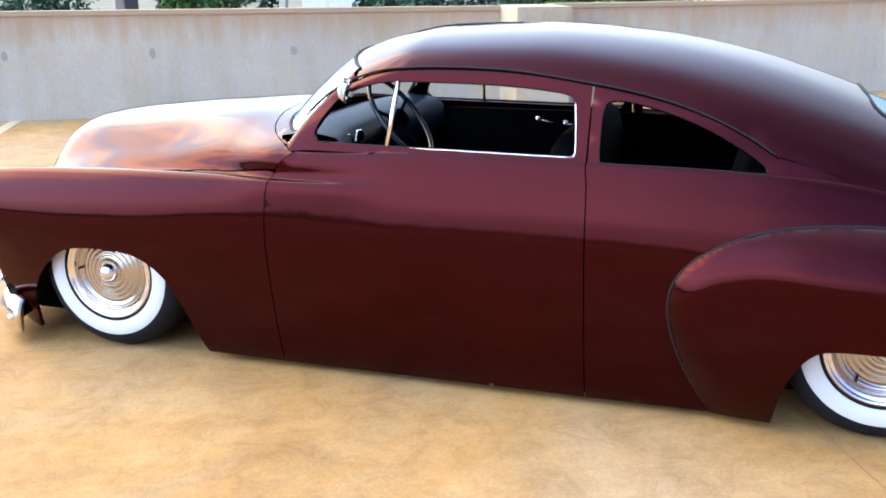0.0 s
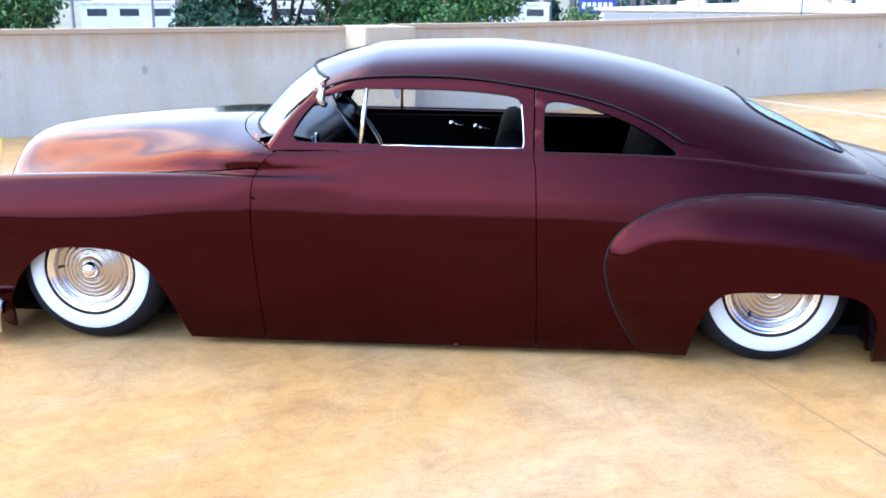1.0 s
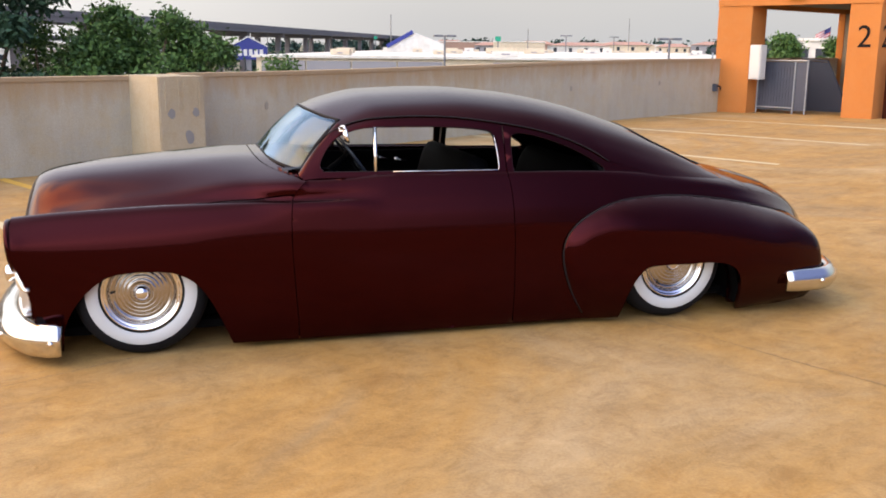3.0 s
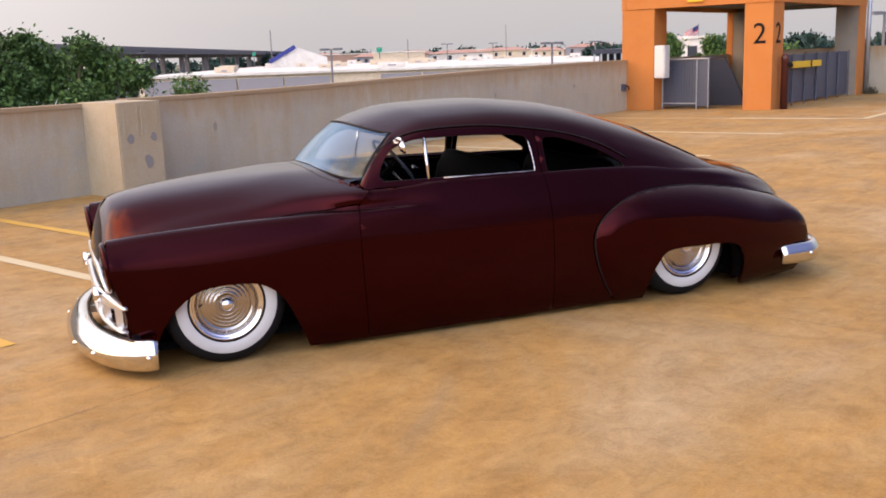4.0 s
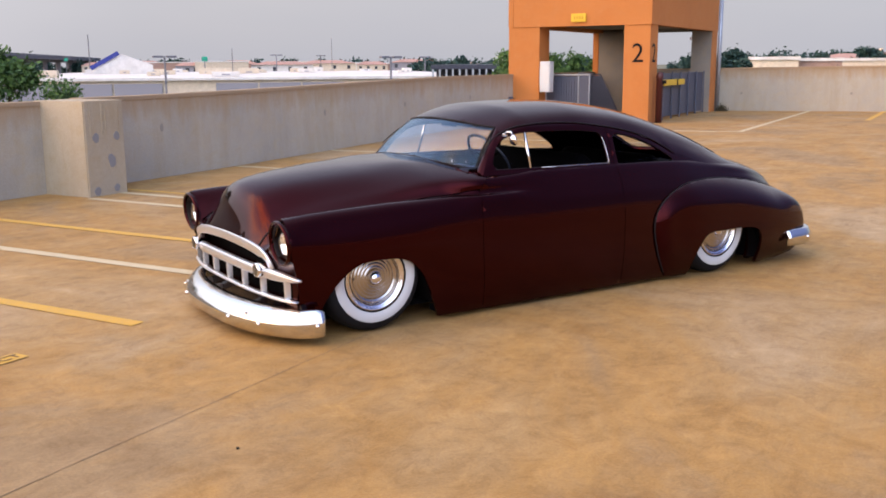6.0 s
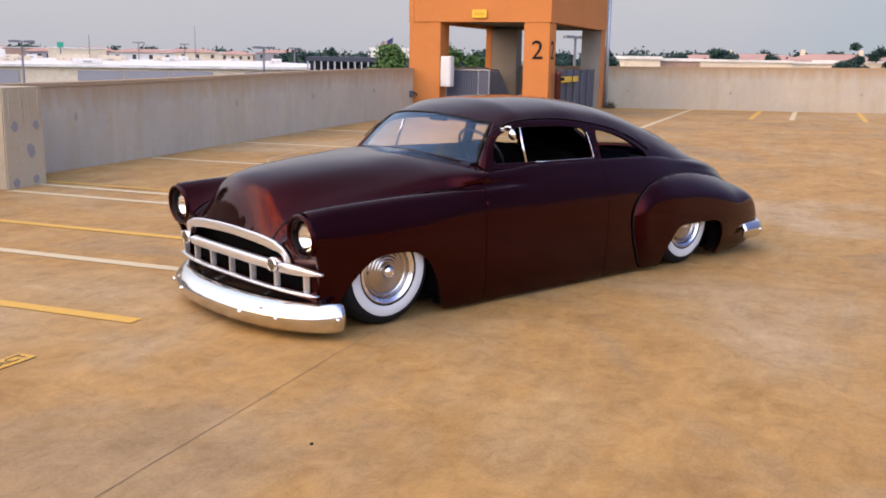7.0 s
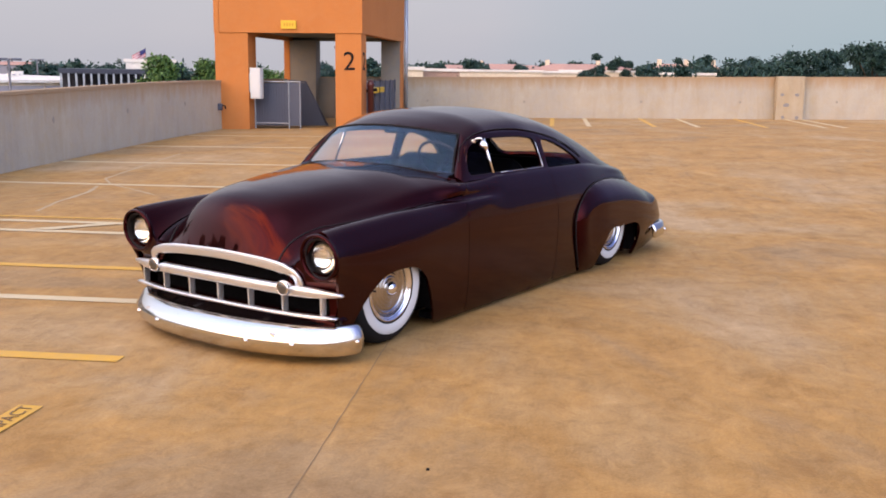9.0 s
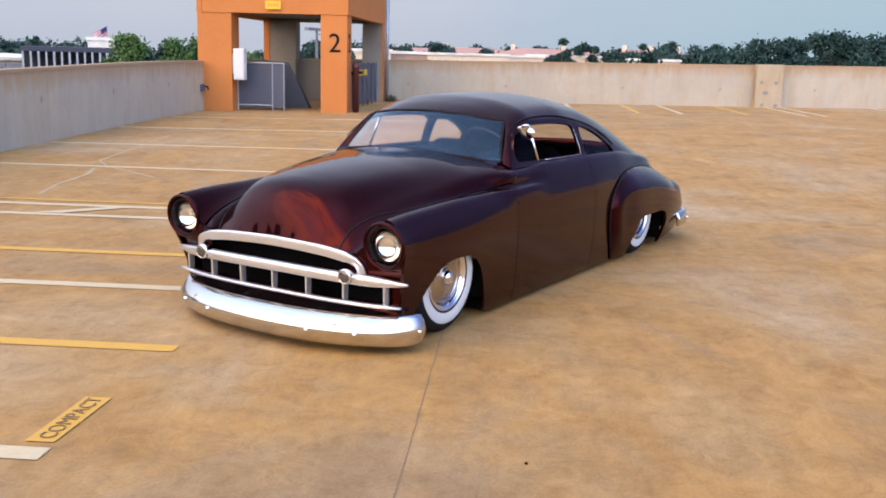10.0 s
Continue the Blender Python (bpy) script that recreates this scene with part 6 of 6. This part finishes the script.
def tree(name, base, top, radius, rng, count, size, m, label, group="", spread=1.0, clumps=16, low=.35):
    """A tapered trunk with limbs and a crown of leaf clumps."""
    t = thing(name, label, "tree", group)
    base = Vector(base)
    h = top - base.z
    tr = bmesh.new()
    mid = base + Vector((rng.normal() * .2, rng.normal() * .2, h * .45))
    crown_mid = base + Vector((0, 0, h * .72))
    add_tube(tr, [base, mid, crown_mid + Vector((0, 0, h * .1))], [h * .022 + .05, h * .016 + .03, .03], 8)
    centres = []
    for k in range(clumps):
        a = rng.uniform(0, 2 * math.pi)
        zz = rng.uniform(low, .97)
        env = math.sqrt(max(.05, 1 - ((zz - .62) / .42) ** 2))
        r = radius * env * math.sqrt(rng.uniform(.05, 1.0)) * spread
        c = Vector((base.x + r * math.cos(a), base.y + r * math.sin(a), base.z + h * zz))
        cr = radius * rng.uniform(.22, .40)
        if c.z + cr > top:
            c.z = top - cr * rng.uniform(.6, 1.1)
        centres.append((c, cr))
        if k % 2 == 0:
            s = mid.lerp(crown_mid, rng.uniform(0, 1))
            add_tube(tr, [s, s.lerp(c, .5) + Vector((0, 0, .1 * radius)), c], [.07, .045, .02], 5)
    part("trunk", tr, M_bark, t, smooth=True)
    vs, fs = leaves(rng, centres, count, size)
    me = bpy.data.meshes.new("crown")
    me.from_pydata(vs.tolist(), [], fs.tolist())
    me.materials.append(m)
    o = new("crown", me)
    o.parent = t
    o["label"] = "uneven green leafy crown"
    return t


rng = np.random.default_rng(7)
# trees close outside the parapet
tree("tree", (-5.0, 16.3, GROUND_Z), 3.9, 1.75, rng, 34000, .085, M_leafB, "tall dark green leafy tree behind the parapet", "trees behind the parapet", clumps=34, low=.55)
tree("tree", (-3.7, 17.0, GROUND_Z), 2.3, 1.7, rng, 20000, .07, M_leafA, "fresh green leafy tree behind the parapet", "trees behind the parapet", clumps=26, low=.6)
tree("tree", (-1.85, 17.0, GROUND_Z), 2.50, 1.70, rng, 20000, .07, M_leafA, "leafy tree with a spiky top behind the parapet", "trees behind the parapet", clumps=28, low=.6)
tree("tree", (-.65, 17.3, GROUND_Z), 1.80, 1.35, rng, 14000, .065, M_leafA, "lower green tree beside taller ones", "trees behind the parapet", clumps=18, low=.6)
tree("tree", (1.6, 23.4, GROUND_Z), 1.15, 1.5, rng, 9000, .07, M_leafA, "small round green tree behind the parapet", "trees behind the parapet", clumps=16, low=.6)
tree("tree", (3.0, 24.6, GROUND_Z), .75, 1.2, rng, 6000, .07, M_leafA, "small round green tree behind the parapet", "trees behind the parapet", clumps=12, low=.6)
tree("tree", (-9.9, 19.5, GROUND_Z), .75, 1.0, rng, 9000, .085, M_leafB, "dark green tree top behind the parapet", "trees behind the parapet", clumps=18, low=.6)
tree("tree", (-10.5, 15.5, GROUND_Z), 1.7, 1.35, rng, 9000, .085, M_leafA, "green tree top behind the parapet", "trees behind the parapet", clumps=18, low=.6)
tree("tree", (-14.8, 14.0, GROUND_Z), 1.7, 2.2, rng, 9000, .085, M_leafB, "dark green tree top behind the parapet", "trees behind the parapet", clumps=18, low=.6)
tree("tree", (31.2, 40.4, GROUND_Z), 2.15, 1.8, rng, 5200, .13, M_leafA, "bright green bush top behind the parapet", "bushes by the tower", clumps=12, low=.7)
tree("tree", (33.2, 38.9, GROUND_Z), 2.05, 1.7, rng, 5200, .13, M_leafA, "bright green bush top behind the parapet", "bushes by the tower", clumps=12, low=.7)
tree("tree", (35.5, 37.0, GROUND_Z), 1.75, 1.7, rng, 5200, .13, M_leafA, "bright green bush top behind the parapet", "bushes by the tower", clumps=12, low=.7)

# ---- elevated road ----
ov = thing("overpass", "long grey concrete highway overpass on columns", "overpass")
o0, od = Vector((-147.8, -187.0, 0)), Vector((.34, .94, 0))
on_ = Vector((od.y, -od.x, 0))
rot = Matrix(((od.x, on_.x, 0, 0), (od.y, on_.y, 0, 0), (0, 0, 1, 0), (0, 0, 0, 1)))
for k in range(22):
    m = Matrix.Translation(o0 + od * (40 * k)) @ rot
    part("deck_span", box((0, -6, 4.3), (39.7, 6, 5.2), m), M_road, ov)
    part("parapet", box((0, 5.7, 5.2), (40, 6.1, 6.2), m), M_road, ov)
    part("parapet", box((0, -6.1, 5.2), (40, -5.7, 6.2), m), M_road, ov)
    if k < 10:
        part("lower_deck", box((0, -4, 1.5), (39.8, 4, 2.3), m), M_road, ov)
    part("pier_cap", box((-1.2, -5, 3.1), (1.2, 5, 4.3), m), M_road, ov)
    for y in (-3.2, 3.2):
        part("column", box((-.8, y - .8, GROUND_Z), (.8, y + .8, 3.1), m, bevel=.2), M_road, ov)

# ---- store sign ----
sg = far(85.75, 160, 0, (-.5, -5.3))
sign_m = Matrix.Translation(sg) @ Matrix.Rotation(radians(85.75 - 90), 4, "Z")
bs = thing("store_sign", "blue gabled store sign with a white band", "sign")
bm = bmesh.new()
prof = [(-2.95, -1.15), (2.95, -1.15), (2.95, .95), (.35, 2.35), (-.35, 2.35), (-2.95, .95)]
a = [bm.verts.new(sign_m @ Vector((x, -.25, z))) for x, z in prof]
b = [bm.verts.new(sign_m @ Vector((x, .25, z))) for x, z in prof]
bm.faces.new(a)
bm.faces.new(b)
for k in range(6):
    bm.faces.new((a[k], a[(k + 1) % 6], b[(k + 1) % 6], b[k]))
bmesh.ops.recalc_face_normals(bm, faces=bm.faces)
part("sign_face", bm, M_blue, bs)
for k in range(6):
    part("white_bar", box((-2.45 + k * .84, -.30, -.55), (-1.90 + k * .84, -.26, .45), sign_m), M_white, bs)
part("sign_edge", tube([sign_m @ Vector((x, -.28, z)) for x, z in ((-2.95, .95), (0, 2.40), (2.95, .95))], .10, 6), M_white, bs)
part("sign_post", box((-.4, -.2, GROUND_Z), (.4, .2, -1.15), sign_m), M_lamp, bs)

# ---- big store with a white flat roof ----
st_az, st_d = 69.5, 100
st_m = Matrix.Translation(far(st_az, st_d, 0)) @ Matrix.Rotation(radians(st_az - 90), 4, "Z")
store = thing("store_building", "large flat-roofed store with a white roof and grey wall panels", "store building")
part("wall", box((-26, 0, GROUND_Z), (31, 85, .05), st_m), M_beige, store)
part("roof", box((-26.4, -.4, .05), (31.4, 85.4, .30), st_m), M_roofW, store)
for x0, x1 in ((-25.5, -6.5), (-1.5, 11.5), (14.5, 30.5)):
    n = max(2, round((x1 - x0) / 4.7))
    for k in range(n):
        w = (x1 - x0) / n
        part("wall_panel", box((x0 + k * w + .1, -.25, -2.0), (x0 + (k + 1) * w - .1, -.002, -.25), st_m), M_greyp, store)
for k in range(26):
    x, y = rng.uniform(-23, 28), rng.uniform(6, 80)
    s = rng.uniform(.6, 1.5)
    u = thing("roof_unit", "pale box-shaped unit standing on the store roof", "roof unit", "roof units")
    part("housing", box((x - s, y - .8, .32), (x + s, y + .8, .32 + rng.uniform(.35, .8)), st_m, bevel=.03), M_beige if k % 3 else M_roofW, u)
    part("vent", box((x - .3 * s, y - .84, .45), (x + .3 * s, y - .80, .60), st_m), M_greyp, u)
gab = thing("store_gable", "white entrance gable with a blue edge on the store", "gable")
gm = Matrix.Translation(far(75.3, 150, 0)) @ Matrix.Rotation(radians(-14), 4, "Z")
bm = bmesh.new()
prof = [(-5.8, .0), (4.6, .0), (4.6, 1.6), (.2, 3.2), (-.2, 3.2)]
a = [bm.verts.new(gm @ Vector((x, 0, z))) for x, z in prof]
b = [bm.verts.new(gm @ Vector((x, 9, z))) for x, z in prof]
bm.faces.new(a)
bm.faces.new(b)
for k in range(5):
    bm.faces.new((a[k], a[(k + 1) % 5], b[(k + 1) % 5], b[k]))
bmesh.ops.recalc_face_normals(bm, faces=bm.faces)
part("gable_wall", bm, M_roofW, gab)
part("blue_edge", box((2.2, -.25, -.30), (6.7, 9, .30), gm @ Matrix.Translation((-6.0, 0, .1)) @ Matrix.Rotation(radians(-29), 4, "Y")), M_blue, gab)


# ---- lamp posts, masts and the flag ----
def lamp_post(az, d, el, arm=True):
    p = far(az, d)
    top = 1.55 + d * math.tan(radians(el))
    t = thing("street_lamp", "thin grey street lamp in the distance", "street lamp", "street lamps")
    part("pole", tube([p, (p.x, p.y, top)], [.14, .09], 6), M_lamp, t)
    if arm:
        for s in (-1, 1):
            part("lamp_head", box((p.x + s * .2, p.y - .2, top - .15), (p.x + s * 1.1, p.y + .2, top + .05)), M_lamp, t)
    return t


for az, d, el in ((73.1, 95, .50), (60.2, 90, .42), (66.6, 180, .55), (58.0, 160, .4), (112.3, 60, -.3), (108.5, 70, .2), (64.0, 230, .5), (84.0, 260, .6)):
    lamp_post(az, d, el)
lamp_post(42.2, 68.5, 1.36)
lamp_post(76.8, 200, 1.66, False)
lamp_post(63.3, 320, 1.5, False)
lamp_post(69.0, 280, .9, False)
fl = thing("flag_on_pole", "striped national flag flying on a tall pole", "flag")
fp = far(51.35, 170, GROUND_Z, (-5.7, -4.0))
part("pole", tube([fp, (fp.x, fp.y, 4.9)], [.07, .04], 6), M_lamp, fl)
M_fr, M_fw, M_fb = mat("flag_red", (0.34, 0.05, 0.07), .8), mat("flag_white", (0.6, 0.55, 0.58), .8), mat("flag_blue", (0.02, 0.025, 0.12), .8)


def cloth(x0, x1, z0, z1, off):
    """A piece of the hanging flag: x runs out from the pole, z up from its lower edge."""
    bm = bmesh.new()
    prev = None
    d = Vector((-.79, .61, 0))
    for i in range(9):
        f = x0 + (x1 - x0) * i / 8
        w = .16 * math.sin(f * 3.3)
        p = Vector((fp.x, fp.y, 0)) + d * f + Vector((.61, .79, 0)) * (w + off)
        cur = [bm.verts.new(p + Vector((0, 0, z - .55 * f))) for z in (z0, z1)]
        if prev:
            bm.faces.new((prev[0], cur[0], cur[1], prev[1]))
        prev = cur
    return bm


for k in range(7):
    part("stripe", cloth(0, 2.2, 3.45 + k * .19, 3.45 + (k + 1) * .19, 0), M_fr if k % 2 == 0 else M_fw, fl)
part("canton", cloth(0, .9, 4.05, 4.80, -.04), M_fb, fl)


# ---- far buildings ----
def house(az, d, w, depth, wall_z, ridge, m_wall, m_roof, label, chimneys=0, group="far houses", eye=(-5.5, -4.0), turn=0.0, hip=.25, windows=4):
    p = far(az, d, 0, eye)
    m = Matrix.Translation(p) @ Matrix.Rotation(radians(az - 90 + turn), 4, "Z")
    h = thing("house", label, "house", group)
    wz = 1.55 + d * math.tan(radians(wall_z))
    rz = 1.55 + d * math.tan(radians(ridge))
    part("wall", box((-w / 2, 0, GROUND_Z), (w / 2, depth, wz), m), m_wall, h)
    bm = bmesh.new()
    o = .5
    base = [bm.verts.new(m @ Vector(q)) for q in ((-w / 2 - o, -o, wz), (w / 2 + o, -o, wz), (w / 2 + o, depth + o, wz), (-w / 2 - o, depth + o, wz))]
    r = [bm.verts.new(m @ Vector((s * w * (.5 - hip), depth / 2, rz))) for s in (-1, 1)]
    for f in ((base[0], base[1], r[1], r[0]), (base[2], base[3], r[0], r[1]), (base[1], base[2], r[1]), (base[3], base[0], r[0]), base):
        bm.faces.new(f)
    bmesh.ops.recalc_face_normals(bm, faces=bm.faces)
    roof_ = part("roof", bm, m_roof, h)
    for k in range(chimneys):
        x = (-.3 + .6 * k / max(1, chimneys - 1)) * w
        part("chimney", box((x - .5, depth * .4, wz), (x + .5, depth * .4 + 1, rz + .9), m), M_beige, roof_)
    for k in range(windows):
        x = -w / 2 + (k + .5) * w / windows
        part("window", box((x - .6, -.06, wz - 2.2), (x + .6, -.002, wz - .7), m), M_glassfar, h)
    return h


def flat_building(az, d, w, depth, top, m_wall, label, group="far flat-roofed buildings", eye=(-5.5, -4.0), windows=0):
    p = far(az, d, 0, eye)
    m = Matrix.Translation(p) @ Matrix.Rotation(radians(az - 90), 4, "Z")
    h = thing("building", label, "building", group)
    tz = 1.55 + d * math.tan(radians(top))
    part("wall", box((-w / 2, 0, GROUND_Z), (w / 2, depth, tz), m), m_wall, h)
    part("roof", box((-w / 2 - .2, -.2, tz), (w / 2 + .2, depth + .2, tz + .35), m), M_roofW, h)
    for k in range(windows):
        x = -w / 2 + (k + .5) * w / windows
        part("window", box((x - w / windows * .3, -.06, tz - 2.0), (x + w / windows * .3, -.002, tz - .8), m), M_glassfar, h)
    return h


flat_building(35.6, 120, 8.5, 20, .02, M_brick, "low brick building with a flat pale roof beyond the parapet", windows=3)
flat_building(37.0, 112, 5.0, 9, .10, M_beige, "small beige roof house on a low building")
for az, d, w, tp in ((32.0, 150, 17, .03), (28.5, 155, 14, .0), (25.6, 160, 12, .08), (23.0, 165, 13, -.05), (20.5, 150, 8, -.02)):
    flat_building(az, d, w, 18, tp, M_beige, "long low beige building with a pale roof", windows=6)
for az, d, w, wz, rg, ch in ((33.0, 250, 24, .12, .42, 0), (29.6, 260, 22, .15, .45, 0), (27.0, 230, 20, .15, .55, 2), (25.0, 240, 16, .12, .42, 0), (20.6, 215, 19, .15, .62, 3), (18.7, 230, 12, .10, .40, 1), (31.2, 280, 18, .2, .5, 1)):
    house(az, d, w, 12, wz, rg, M_brick if ch != 1 else M_beige, M_tile, "distant house with a red-brown hipped roof", ch)
k = 0
for az in np.arange(55.5, 76.0, .85):
    d = float(rng.uniform(330, 520))
    w = float(rng.uniform(9, 24))
    tp = float(rng.uniform(-.02, .14))
    mm = (M_brick, M_beige, M_roofW, M_greyp, M_beige)[k % 5]
    if k % 3 == 0:
        house(float(az), d, w, 14, tp - .05, tp + .14, mm, M_tile, "distant house with a red-brown roof on the skyline", 0, "skyline houses")
    else:
        flat_building(float(az), d, w, 14, tp, mm, "distant flat-roofed building on the skyline", "skyline buildings")
    k += 1
for az in (91, 95, 99, 104, 109):
    flat_building(az, float(rng.uniform(160, 240)), 26, 20, -.55, M_roofW, "pale flat-roofed building below the overpass", windows=5)
for az, d in ((70.6, 210), (77.9, 330)):
    p = far(az, d)
    t = thing("road_sign", "green highway sign on posts in the distance", "road sign", "road signs")
    z = 1.55 + d * math.tan(radians(.33))
    mm = Matrix.Translation((p.x, p.y, 0)) @ Matrix.Rotation(radians(az - 90), 4, "Z")
    part("plate", box((-.6, -.1, z - .5), (.6, .1, z + .5), mm), M_teal, t)
    part("post", box((-.12, .1, GROUND_Z), (.12, .3, z), mm), M_lamp, t)
can = thing("parking_canopy", "dark steel parking canopy with pale posts", "canopy")
cm = Matrix.Translation(far(53.8, 85, 0, (-5.7, -4.0))) @ Matrix.Rotation(radians(53.8 - 90), 4, "Z")
part("roof", box((-3.2, 0, 1.06), (3.6, 26, 1.45), cm), mat("canopy_dark", (0.025, 0.03, 0.05), .5), can)
# a dark sheet behind the posts stands for the shade under the canopy
part("back", box((-3.2, 8, GROUND_Z), (3.6, 8.3, 1.06), cm), mat("canopy_shade", (0.02, 0.022, 0.035), .7), can)
for k in range(12):
    part("post", box((-3.1 + k * .58, .05, GROUND_Z), (-2.95 + k * .58, .25, 1.06), cm), M_steel, can)
flat_building(51.2, 120, 5.5, 16, .33, M_roofW, "white building with a dark band beside the flag", windows=3)

# ---- woods on the horizon ----
def woods(name, az0, az1, d0, d1, top0, top1, count, size, m, label, eye=(-5.5, -4.0), lumps=60):
    centres = []
    for k in range(lumps):
        az = az0 + (az1 - az0) * rng.uniform(0, 1)
        d = rng.uniform(d0, d1)
        f = (az - az0) / (az1 - az0)
        tp = top0 + (top1 - top0) * f + .18 * math.sin(az * 2.9) * (top0 + .3) + rng.uniform(-.15, .08)
        z = 1.55 + d * math.tan(radians(tp))
        r = d * rng.uniform(.004, .009) + .6
        p = far(az, d, 0, eye)
        for dz in (0, .8, 1.7, 2.8):
            centres.append((Vector((p.x + rng.normal() * r * .4, p.y + rng.normal() * r * .4, z - r - dz * r)), r))
    vs, fs = leaves(rng, centres, count, size)
    me = bpy.data.meshes.new(name)
    me.from_pydata(vs.tolist(), [], fs.tolist())
    me.materials.append(m)
    return tagged(new(name, me), label, "woods", kind="stuff")


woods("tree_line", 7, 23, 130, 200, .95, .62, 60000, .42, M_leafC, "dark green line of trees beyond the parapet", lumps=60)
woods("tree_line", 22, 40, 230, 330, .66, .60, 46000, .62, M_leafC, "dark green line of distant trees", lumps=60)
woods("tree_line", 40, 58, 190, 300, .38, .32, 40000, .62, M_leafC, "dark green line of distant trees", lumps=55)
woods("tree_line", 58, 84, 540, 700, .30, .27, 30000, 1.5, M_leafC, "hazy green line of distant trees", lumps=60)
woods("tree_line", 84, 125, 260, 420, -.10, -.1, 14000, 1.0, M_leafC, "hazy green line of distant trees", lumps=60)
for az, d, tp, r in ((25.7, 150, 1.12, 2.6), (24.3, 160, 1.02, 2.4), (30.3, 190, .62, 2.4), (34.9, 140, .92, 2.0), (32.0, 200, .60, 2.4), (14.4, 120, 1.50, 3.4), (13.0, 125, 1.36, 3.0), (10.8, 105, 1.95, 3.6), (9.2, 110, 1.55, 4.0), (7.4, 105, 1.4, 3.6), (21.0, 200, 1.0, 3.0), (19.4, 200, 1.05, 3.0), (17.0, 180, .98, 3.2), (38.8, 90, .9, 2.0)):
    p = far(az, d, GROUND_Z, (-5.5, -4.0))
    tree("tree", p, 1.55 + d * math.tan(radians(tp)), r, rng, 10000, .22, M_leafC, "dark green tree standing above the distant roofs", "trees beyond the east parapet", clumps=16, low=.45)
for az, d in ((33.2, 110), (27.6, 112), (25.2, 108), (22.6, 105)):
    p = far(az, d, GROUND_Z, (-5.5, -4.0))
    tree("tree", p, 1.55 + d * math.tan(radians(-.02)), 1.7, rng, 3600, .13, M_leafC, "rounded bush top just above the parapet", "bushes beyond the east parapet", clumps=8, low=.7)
